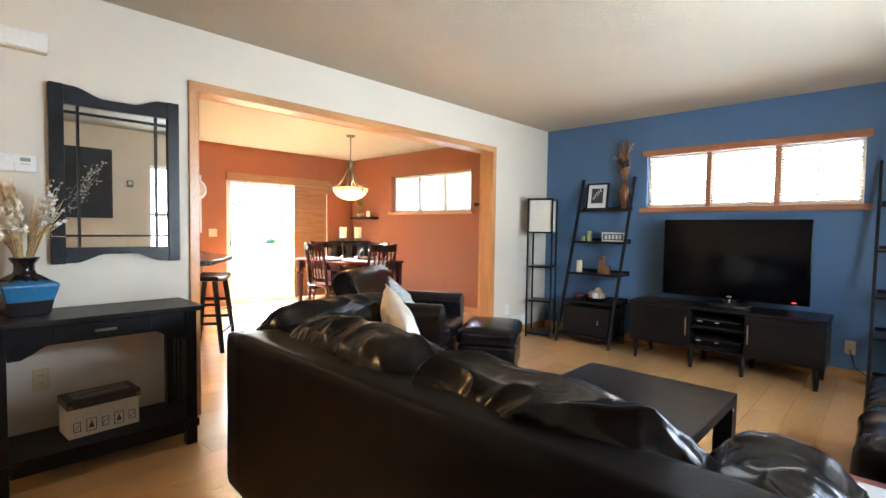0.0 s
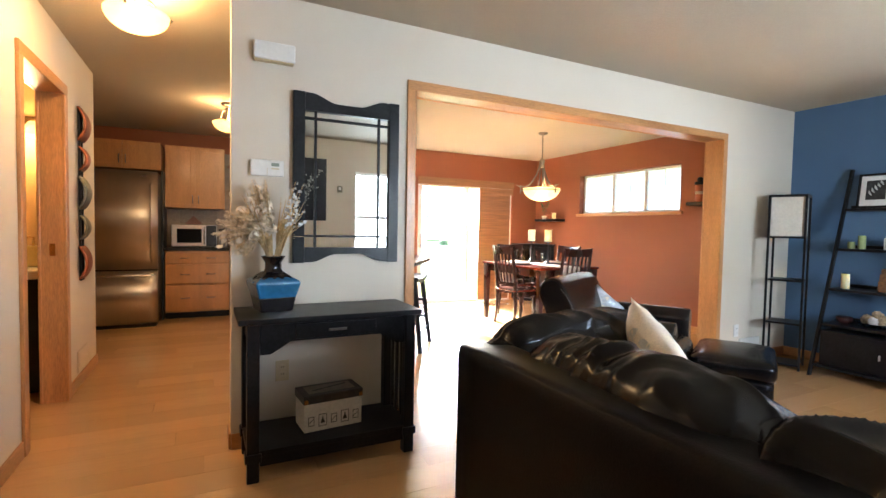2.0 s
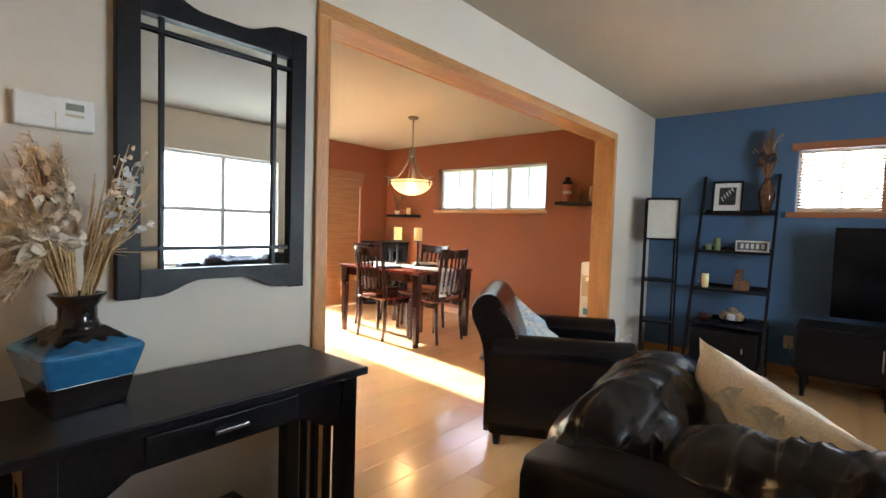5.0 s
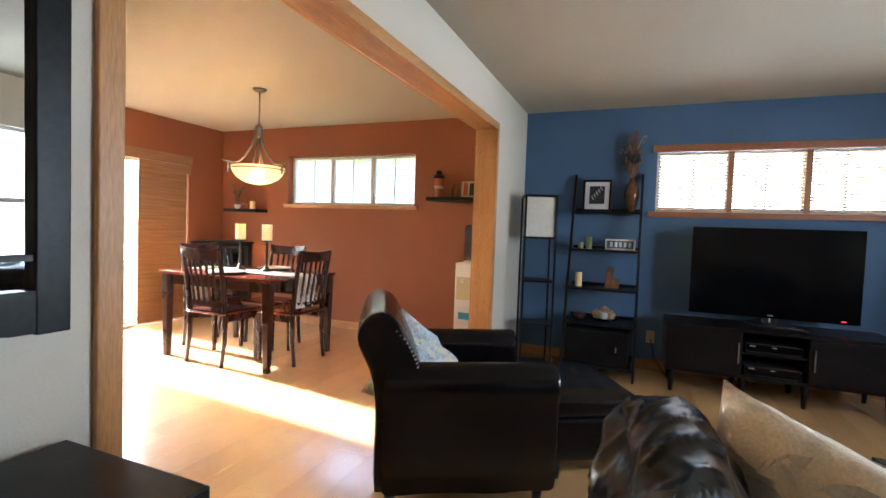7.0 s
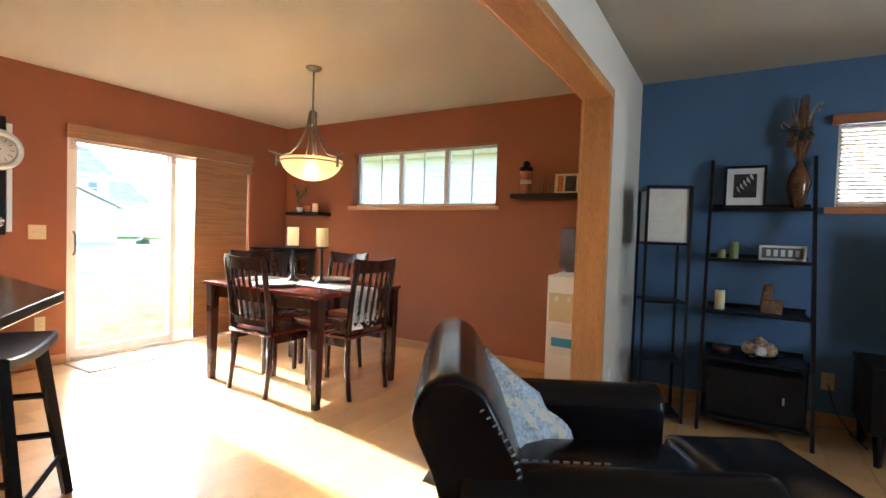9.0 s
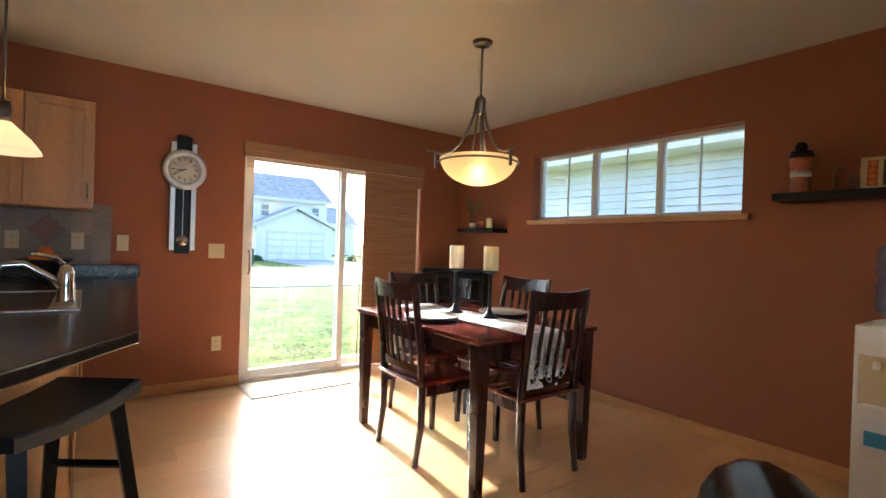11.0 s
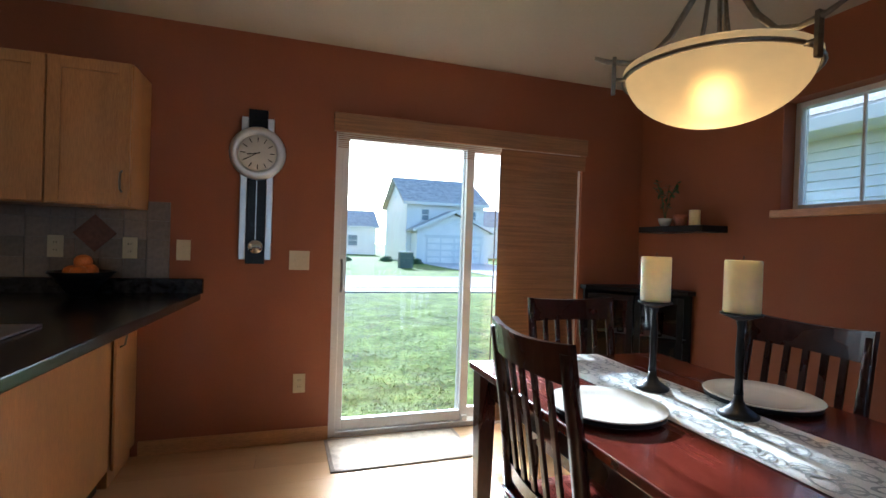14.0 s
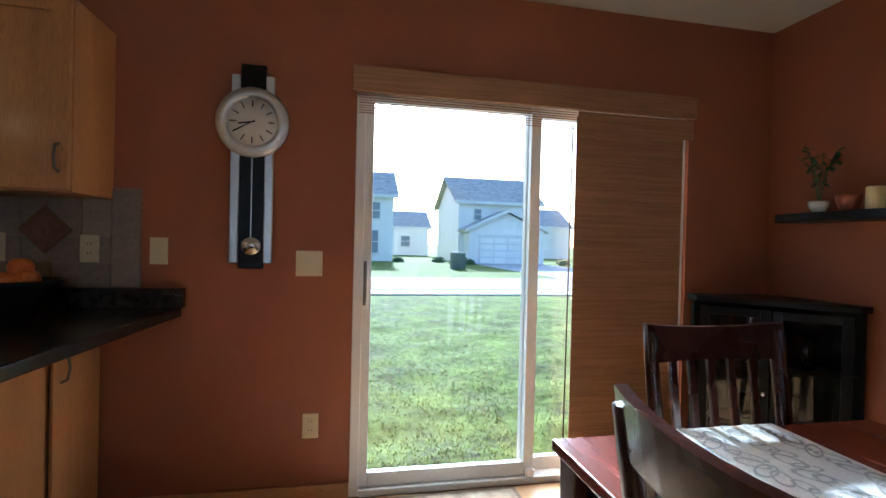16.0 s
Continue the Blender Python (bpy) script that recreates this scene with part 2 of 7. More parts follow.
BALLW = mat("woven_twig_ball", (0.44, 0.32, 0.20), 0.8, var=0.4, scale=25, fine=60, bump=0.8)
COPPER = mat("copper_plate", (0.36, 0.11, 0.04), 0.35, 0.5, var=0.3, scale=7)
PEWTER = mat("pewter_plate", (0.20, 0.20, 0.15), 0.4, 0.5, var=0.3, scale=7)
AQUA = mat("clear_blue_bottle", (0.28, 0.31, 0.46), 0.12, var=0.1, bump=0, trans=0.8)
LABEL = mat("blue_paper_label", (0.06, 0.30, 0.52), 0.6, var=0.1)
SAND = mat("red_shade_clay", (0.35, 0.10, 0.045), 0.6, var=0.2)
FRUIT = mat("orange_peel", (0.60, 0.16, 0.02), 0.45, var=0.15, scale=14, fine=160, bump=0.4)
BRASS = mat("brass", (0.62, 0.42, 0.16), 0.25, 1.0, var=0.1)
BATH_W = mat("amber_bath_wall_paint", (0.50, 0.30, 0.10), 0.7, var=0.04, fine=140)
CLOCKF = mat("clock_dial", (0.62, 0.60, 0.54), 0.5, var=0.03, bump=0)
SLAT_M = mat("pine_blind_slat", (0.62, 0.42, 0.24), 0.5, var=0.12, scale=4, stretch=(5, 0.6, 5))
FARGLASS = mat("far_window_glass", (0.20, 0.23, 0.26), 0.15, var=0.1, bump=0)
GLASS = glass("window_glass")
CLEAR = glass("clear_glass", (0.92, 0.97, 0.95))
GRASS = mat("lawn", (0.15, 0.195, 0.04), 0.9, var=0.40, scale=1.8, fine=14, bump=0.8, spec=0.1)
BLADE = mat("grass_blade", (0.23, 0.29, 0.06), 0.7, var=0.3, scale=2, fine=12, bump=0, spec=0.08)
ASPH = mat("pale_asphalt", (0.30, 0.29, 0.275), 0.9, var=0.12, scale=1, fine=50, bump=0.5)
CONC = mat("concrete", (0.52, 0.50, 0.47), 0.85, var=0.1, scale=1, fine=50, bump=0.4)
SIDING = mat("pale_siding", (0.86, 0.82, 0.76), 0.6, var=0.05, scale=1.5, fine=30, bump=0.1)
SIDING_B = mat("blue_grey_siding", (0.84, 0.81, 0.77), 0.6, var=0.05, scale=1.5, fine=30, bump=0.1)
SIDING_N = mat("cool_grey_siding", (0.72, 0.76, 0.82), 0.6, var=0.05, scale=1.5, fine=30, bump=0.1)
SHINGLE = mat("grey_shingle", (0.46, 0.43, 0.39), 0.9, var=0.25, scale=3, fine=40, bump=0.6)
BARK = mat("bark", (0.09, 0.065, 0.045), 0.9, var=0.3, scale=4, fine=30, bump=0.8)
TWIG = mat("bare_twigs", (0.13, 0.11, 0.09), 0.9, var=0.3)
CABLE = mat("black_cable", (0.01, 0.01, 0.01), 0.5)
MIRROR = bpy.data.materials.new("mirror_silver")
MIRROR.use_nodes = True
_b = MIRROR.node_tree.nodes["Principled BSDF"]
_b.inputs["Base Color"].default_value, _b.inputs["Metallic"].default_value, _b.inputs["Roughness"].default_value = (0.78, 0.80, 0.79, 1), 1.0, 0.015


# ---- mesh tools ----
def box(bm, lo, hi, bevel=0.0, m=None):
    vs = [bm.verts.new((x, y, z)) for x in (lo[0], hi[0]) for y in (lo[1], hi[1]) for z in (lo[2], hi[2])]
    fs = [bm.faces.new([vs[i] for i in q]) for q in ((0, 1, 3, 2), (4, 6, 7, 5), (0, 4, 5, 1), (2, 3, 7, 6), (0, 2, 6, 4), (1, 5, 7, 3))]
    out = vs
    if bevel:
        es = list({e for f in fs for e in f.edges})
        r = bmesh.ops.bevel(bm, geom=es, offset=bevel, segments=2, affect="EDGES", profile=0.5)
        out = list({v for f in r["faces"] for v in f.verts} | {v for v in vs if v.is_valid})
    if m is not None:
        for v in out:
            v.co = m @ v.co
    return out


def bbox(lo, hi, bevel=0.0, m=None):
    bm = bmesh.new()
    box(bm, lo, hi, bevel, m)
    return bm


def prism(pts, axis, a, b, bevel=0.0):
    """A polygon given in the plane across axis, drawn out from a to b."""
    bm = bmesh.new()

    def at(p, w):
        return {"x": (w, p[0], p[1]), "y": (p[0], w, p[1]), "z": (p[0], p[1], w)}[axis]
    lo, hi = [bm.verts.new(at(p, a)) for p in pts], [bm.verts.new(at(p, b)) for p in pts]
    n = len(pts)
    bm.faces.new(lo[::-1]), bm.faces.new(hi)
    for i in range(n):
        bm.faces.new((lo[i], lo[(i + 1) % n], hi[(i + 1) % n], hi[i]))
    bmesh.ops.recalc_face_normals(bm, faces=bm.faces)
    if bevel:
        bmesh.ops.bevel(bm, geom=list(bm.edges), offset=bevel, segments=2, affect="EDGES", profile=0.5)
    return bm


def tube(bm, pts, r, seg=8):
    """A round bar along points; r is one radius or one for each point."""
    pts = [Vector(p) for p in pts]
    rs = r if isinstance(r, (list, tuple)) else [r] * len(pts)
    rings, up = [], None
    for i, p in enumerate(pts):
        d = (pts[min(i + 1, len(pts) - 1)] - pts[max(i - 1, 0)]).normalized()
        ref = Vector((0, 0, 1)) if abs(d.z) < 0.9 else Vector((1, 0, 0))
        u = d.cross(ref).normalized() if up is None else (up - d * up.dot(d)).normalized()
        up = u
        v = d.cross(u)
        rings.append([bm.verts.new(p + (u * math.cos(k * 2 * math.pi / seg) + v * math.sin(k * 2 * math.pi / seg)) * rs[i]) for k in range(seg)])
    for a, b in zip(rings, rings[1:]):
        for k in range(seg):
            f = bm.faces.new((a[k], a[(k + 1) % seg], b[(k + 1) % seg], b[k]))
            f.smooth = True
    bm.faces.new(rings[0][::-1]), bm.faces.new(rings[-1])
    return bm


def lathe(bm, prof, c=(0, 0, 0), seg=24, smooth=True):
    """A turned shape from a profile of (radius, height)."""
    rings = []
    for r, z in prof:
        rings.append([bm.verts.new((c[0] + max(r, 1e-4) * math.cos(k * 2 * math.pi / seg), c[1] + max(r, 1e-4) * math.sin(k * 2 * math.pi / seg), c[2] + z)) for k in range(seg)])
    for a, b in zip(rings, rings[1:]):
        for k in range(seg):
            f = bm.faces.new((a[k], a[(k + 1) % seg], b[(k + 1) % seg], b[k]))
            f.smooth = smooth
    bm.faces.new(rings[0][::-1]), bm.faces.new(rings[-1])
    return bm


def soft_box(bm, half, r, seg=10, bulge=(0, 0, 0), wrinkle=0.0, freq=5.0, m=None, seed=0.0, pinch=0.0, crease=0.0):
    """A stuffed block: rounded edges, swollen faces and folds."""
    h, m = Vector(half), m or Matrix()
    made = {}
    for ax in range(3):
        for sgn in (-1, 1):
            grid = []
            for i in range(seg + 1):
                row = []
                for j in range(seg + 1):
                    p = [0, 0, 0]
                    p[ax], p[(ax + 1) % 3], p[(ax + 2) % 3] = sgn, 2 * i / seg - 1, 2 * j / seg - 1
                    key = tuple(round(c, 5) for c in p)
                    if key not in made:
                        q = Vector((p[0] * h.x, p[1] * h.y, p[2] * h.z))
                        inner = Vector([max(-h[k] + r, min(h[k] - r, q[k])) for k in range(3)])
                        d = q - inner
                        d = d.normalized() if d.length > 1e-6 else Vector((0, 0, 0))
                        v = inner + d * r
                        for k in range(3):
                            a, b = p[(k + 1) % 3], p[(k + 2) % 3]
                            v[k] += p[k] * bulge[k] * (1 - a * a) * (1 - b * b)
                        if pinch:
                            for k in (1, 2):
                                o = 3 - k
                                v[k] *= 1 - pinch * (1 - p[o] ** 2)
                        if wrinkle:
                            s = Vector((v.x * 0.7, v.y, v.z * 0.6)) * freq + Vector((seed, seed * 1.7, 0))
                            s += Vector((noise.noise(s * 0.6), noise.noise(s * 0.6 + Vector((9, 0, 0))), 0)) * 0.8
                            w = 1.6 * abs(noise.noise(s * 0.7)) + 0.55 * abs(noise.noise(Vector((s.x * 0.9 + s.z, s.y * 1.9 - s.z * 0.8, s.z * 1.2)))) + 0.30 * abs(noise.noise(s * 3.4)) + 0.3 * noise.noise(s * 0.4)
                            v += (d if d.length > 0 else Vector([p[k] if k == ax else 0 for k in range(3)])) * wrinkle * (w - 0.4)
                        if crease:
                            s = Vector((v.x, v.y, v.z)) * 2.7 + Vector((seed * 2.3, seed, seed * 0.7))
                            s += Vector((noise.noise(s * 0.7), noise.noise(s * 0.7 + Vector((5, 1, 0))), noise.noise(s * 0.7 + Vector((0, 7, 3))))) * 0.9
                            a = (1 - abs(noise.noise(Vector((s.x * 0.5 + s.y * 0.9, s.y * 0.35 - s.z * 0.5, s.z * 1.1))))) ** 5
                            b = (1 - abs(noise.noise(Vector((s.x * 1.3 - s.z, s.y * 2.1 + s.x, s.z * 0.8)) + Vector((3, 8, 1))))) ** 7
                            c = (1 - abs(noise.noise(s * 2.6))) ** 6
                            out = Vector([p[k] if abs(p[k]) > 0.999 else 0 for k in range(3)]).normalized()
                            v += out * crease * (a + 0.5 * b + 0.12 * c - 0.5)
                        made[key] = bm.verts.new(m @ v)
                    row.append(made[key])
                grid.append(row)
            for i in range(seg):
                for j in range(seg):
                    q = (grid[i][j], grid[i + 1][j], grid[i + 1][j + 1], grid[i][j + 1])
                    f = bm.faces.new(q if sgn > 0 else q[::-1])
                    f.smooth = True
    return bm


def link_mesh(name, bm, material):
    me = bpy.data.meshes.new(name)
    bm.to_mesh(me)
    bm.free()
    me.materials.append(material)
    return new(name, me)


def part(name, bm, material, parent, label=""):
    ob = link_mesh(name, bm, material)
    ob.parent = parent
    return tagged(ob, label=label)


def again(src, name, parent, at=(0, 0, 0), rot=(0, 0, 0)):
    """A further piece on the mesh of another."""
    ob = new(name, src.data)
    ob.parent = parent
    ob.matrix_basis = pose(*at, *rot)
    return ob


def thing(name, at, label, category, rz=0, group="", kind=""):
    ob = new(name)
    ob.empty_display_size = 0.1
    ob.matrix_basis = pose(*at, 0, 0, rz)
    return tagged(ob, label, category, group, kind)


def solid(name, bm, material, label, category, group="", kind=""):
    return tagged(link_mesh(name, bm, material), label, category, group, kind)


def structure(name, bm, material, label, category):
    return solid(name, bm, material, label, category, kind="structure")


def holed_wall(axis, a0, a1, z0, z1, w0, w1, holes):
    """A wall along axis from a0 to a1, thick from w0 to w1, with holes (b0, b1, y0, y1)."""
    bm = bmesh.new()

    def put(b0, b1, y0, y1):
        if b1 - b0 > 1e-4 and y1 - y0 > 1e-4:
            box(bm, (b0, w0, y0) if axis == "x" else (w0, b0, y0), (b1, w1, y1) if axis == "x" else (w1, b1, y1))
    at = a0
    for b0, b1, y0, y1 in sorted(holes):
        put(at, b0, z0, z1)
        put(b0, b1, z0, y0)
        put(b0, b1, y1, z1)
        at = b1
    put(at, a1, z0, z1)
    bmesh.ops.remove_doubles(bm, verts=bm.verts, dist=1e-4)
    return bm


# ---- structure ----
H = 2.44
WEST, SOUTH, EAST, NORTH, KNORTH = 0.29, 0.30, 6.40, 8.48, 9.05
structure("wall_partition", holed_wall("x", 1.25, EAST, 0, H, 4.35, 4.50, [(2.268, 5.305, 0, 2.075)]), W_CREAM, "cream painted wall with a wide cased opening", "wall")
structure("wall_east_living", holed_wall("y", SOUTH, 4.42, 0, H, EAST, EAST + 0.16, [(1.36, 3.12, 1.47, 2.03)]), W_BLUE, "blue painted living room wall", "wall")
structure("wall_east_dining", holed_wall("y", 4.42, NORTH, 0, H, EAST, EAST + 0.16, [(5.60, 7.38, 1.485, 2.075)]), W_ORANGE, "burnt orange painted dining room wall", "wall")
structure("wall_north", holed_wall("x", 2.2, EAST + 0.16, 0, H, NORTH, NORTH + 0.16, [(4.11, 5.875, 0, 2.0)]), W_ORANGE, "burnt orange painted wall with sliding door", "wall")
structure("wall_kitchen_jog", bbox((2.05, NORTH + 0.16, 0), (2.2, KNORTH, H)), W_ORANGE, "burnt orange painted wall return", "wall")
structure("wall_kitchen_north", bbox((-1.6, KNORTH, 0), (2.2, KNORTH + 0.15, H)), W_ORANGE, "burnt orange painted kitchen wall", "wall")
structure("wall_kitchen_west", bbox((-1.75, 6.5, 0), (-1.6, KNORTH + 0.15, H)), W_ORANGE, "burnt orange painted kitchen side wall", "wall")
structure("wall_hall", holed_wall("y", SOUTH, 6.52, 0, H, WEST - 0.12, WEST, [(4.725, 5.56, 0, 2.06)]), W_CREAM, "cream painted hall wall with a doorway", "wall")
structure("wall_bath_north", bbox((-1.6, 6.38, 0), (WEST - 0.12, 6.52, H)), BATH_W, "amber painted bathroom wall", "wall")
structure("wall_bath_south", bbox((-1.6, 4.2, 0), (WEST - 0.12, 4.32, H)), BATH_W, "amber painted bathroom wall", "wall")
structure("wall_bath_west", bbox((-1.75, 4.2, 0), (-1.6, 6.5, H)), BATH_W, "amber painted bathroom wall", "wall")
structure("wall_south", holed_wall("x", WEST - 0.12, EAST + 0.16, 0, H, SOUTH - 0.15, SOUTH, [(3.07, 4.42, 0.71, 2.0)]), W_CREAM, "cream painted wall with a large double window", "wall")
PLAN = [(-1.75, SOUTH - 0.15), (EAST + 0.16, SOUTH - 0.15), (EAST + 0.16, NORTH + 0.16), (2.2, NORTH + 0.16), (2.2, KNORTH + 0.15), (-1.75, KNORTH + 0.15)]
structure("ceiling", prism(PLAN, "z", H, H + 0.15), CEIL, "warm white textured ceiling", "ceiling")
floor = structure("floor", prism(PLAN, "z", -0.2, -0.012), UNDER, "pale maple laminate plank floor", "floor")


def baseboards():
    runs = [("y", SOUTH, 4.35, EAST, -1, OAK_Y), ("y", 4.50, NORTH, EAST, -1, OAK_Y), ("x", 3.08, 4.11, NORTH, -1, OAK_H), ("x", 5.875, EAST - 0.013, NORTH, -1, OAK_H),
            ("x", 5.345, EAST - 0.013, 4.35, -1, OAK_H), ("x", 1.25, 2.235, 4.35, -1, OAK_H), ("y", 4.35, 4.50, 1.25, -1, OAK_Y), ("y", SOUTH + 0.013, 4.675, WEST, 1, OAK_Y),
            ("y", 5.63, 6.52, WEST, 1, OAK_Y), ("x", WEST, EAST - 0.013, SOUTH, 1, OAK_H)]
    for ax, a, b, w, s, m in runs:
        w0, w1 = sorted((w, w + s * 0.013))
        bm = bbox((a, w0, 0), (b, w1, 0.085), 0.004) if ax == "x" else bbox((w0, a, 0), (w1, b, 0.085), 0.004)
        structure("baseboard", bm, m, "honey oak baseboard along the wall", "baseboard")


baseboards()


def casing(name, axis, a0, a1, z1, w, s, depth, width=0.065, label="honey oak casing round the opening"):
    """Casing on one face of a wall and the lining of the opening; the opening is a0 to a1, z1 high; w the face, s its outward side."""
    t = thing(name, (0, 0, 0), label, "door casing", kind="structure")

    def bx(b0, b1, y0, y1, p0, p1, bev=0.004):
        p0, p1 = sorted((p0, p1))
        return bbox((b0, p0, y0), (b1, p1, y1), bev) if axis == "x" else bbox((p0, b0, y0), (p1, b1, y1), bev)
    for face, sg in ((w, s), (w - s * depth, -s)):
        part("side_casing", bx(a0 - width, a0 + 0.004, 0, z1 - 0.004, face, face + sg * 0.018), OAK, t)
        part("side_casing", bx(a1 - 0.004, a1 + width, 0, z1 - 0.004, face, face + sg * 0.018), OAK, t)
        part("head_casing", bx(a0 - width, a1 + width, z1 - 0.004, z1 + width, face, face + sg * 0.018), OAK_H if axis == "x" else OAK_Y, t)
    part("side_lining", bx(a0 - 0.02, a0, 0, z1, w + s * 0.002, w - s * (depth + 0.002), 0), OAK, t)
    part("side_lining", bx(a1, a1 + 0.02, 0, z1, w + s * 0.002, w - s * (depth + 0.002), 0), OAK, t)
    part("head_lining", bx(a0 - 0.02, a1 + 0.02, z1, z1 + 0.02, w + s * 0.002, w - s * (depth + 0.002), 0), OAK_H if axis == "x" else OAK_Y, t)
    return t


casing("opening_trim", "x", 2.288, 5.285, 2.055, 4.35, -1, 0.15, 0.055)
bath_trim = casing("bathroom_door_trim", "y", 4.745, 5.54, 2.04, WEST, 1, 0.12, label="honey oak casing round the bathroom doorway")
part("strike_plate", bbox((WEST - 0.075, 5.536, 0.98), (WEST - 0.045, 5.5405, 1.06)), BRASS, bath_trim, "small brass strike plate")


# ---- windows and sliding door ----
def window_unit(name, axis, a0, a1, z0, z1, w0, w1, panes, label, muntins=True, hung=False):
    t = thing(name, (0, 0, 0), label, "window", kind="structure")

    def bx(b0, b1, y0, y1, p0, p1, bev=0.004):
        return bbox((b0, p0, y0), (b1, p1, y1), bev) if axis == "x" else bbox((p0, b0, y0), (p1, b1, y1), bev)
    f = 0.03
    part("window_frame", bx(a0, a0 + f, z0, z1, w0, w1), VINYL, t)
    part("window_frame", bx(a1 - f, a1, z0, z1, w0, w1), VINYL, t)
    part("window_frame", bx(a0 + f, a1 - f, z0, z0 + f, w0, w1), VINYL, t)
    part("window_frame", bx(a0 + f, a1 - f, z1 - f, z1, w0, w1), VINYL, t)
    step = (a1 - a0 - 2 * f) / panes
    wm = (w0 + w1) / 2
    for i in range(panes):
        b0, b1 = a0 + f + i * step, a0 + f + (i + 1) * step
        if i:
            part("mullion", bx(b0 - 0.025, b0 + 0.025, z0 + f, z1 - f, w0 + 0.004, w1 - 0.004), VINYL, t)
        g = part("pane", bx(b0 + 0.01, b1 - 0.01, z0 + f, z1 - f, wm - 0.003, wm + 0.003, 0), GLASS, t, "clear window glass")
        g.visible_shadow = False
        if muntins:
            part("muntin", bx((b0 + b1) / 2 - 0.006, (b0 + b1) / 2 + 0.006, z0 + f, z1 - f, wm - 0.008, wm + 0.008, 0), VINYL, t)
        if hung:
            part("meeting_rail", bx(b0, b1, (z0 + z1) / 2 - 0.025, (z0 + z1) / 2 + 0.025, w0 + 0.006, w1 - 0.006), VINYL, t)
    return t


dwin = window_unit("window_1", "y", 5.60, 7.38, 1.485, 2.075, EAST + 0.09, EAST + 0.155, 3, "white vinyl three-light window in the orange wall")
part("window_sill", bbox((EAST - 0.03, 5.55, 1.44), (EAST - 0.002, 7.42, 1.483), 0.004), OAK_Y, dwin, "honey oak sill")
lwin = window_unit("window_2", "y", 1.36, 3.12, 1.47, 2.03, EAST + 0.07, EAST + 0.14, 3, "three-light window with wooden blinds in the blue wall")
for k in (1, 2):
    part("mullion_board", bbox((EAST + 0.001, 1.39 + k * 0.5667 - 0.022, 1.472), (EAST + 0.008, 1.39 + k * 0.5667 + 0.022, 2.008), 0.002), STAIN_Z, lwin, "reddish stained mullion board")
part("window_sill", bbox((EAST - 0.035, 1.30, 1.42), (EAST - 0.002, 3.18, 1.468), 0.004), STAIN_Y, lwin, "honey oak sill")
swin = window_unit("window_3", "x", 3.07, 4.42, 0.71, 2.0, SOUTH - 0.14, SOUTH - 0.07, 2, "large white double-hung double window", False, True)
part("window_sill", bbox((3.0, SOUTH + 0.002, 0.66), (4.49, SOUTH + 0.04, 0.708), 0.004), OAK_H, swin, "honey oak sill")


def wooden_blind():
    t = thing("wooden_blind", (EAST, 2.24, 2.03), "pine slat blind with a wooden valance in the window", "window blind")
    part("valance", bbox((-0.035, -0.92, -0.02), (-0.002, 0.92, 0.045), 0.004), STAIN_Y, t)
    for i in range(3):
        y0, y1 = -0.865 + i * 0.585, -0.865 + i * 0.585 + 0.56
        first = None
        for k in range(19):
            at = (0.028, (y0 + y1) / 2, -0.04 - k * 0.027)
            if first is None:
                first = part("slat", bbox((-0.018, -(y1 - y0) / 2, -0.001), (0.018, (y1 - y0) / 2, 0.001)), SLAT_M, t)
                first.matrix_basis = pose(*at, 0, 15, 0)
            else:
                again(first, "slat", t, at, (0, 15, 0))
        part("bottom_rail", bbox((0.012, y0, -0.555), (0.045, y1, -0.535), 0.003), SLAT_M, t)
        for yc in (y0 + 0.1, y1 - 0.1):
            part("cord", tube(bmesh.new(), [(0.028, yc, -0.02), (0.028, yc, -0.54)], 0.0015, 5), SLAT_M, t)


wooden_blind()


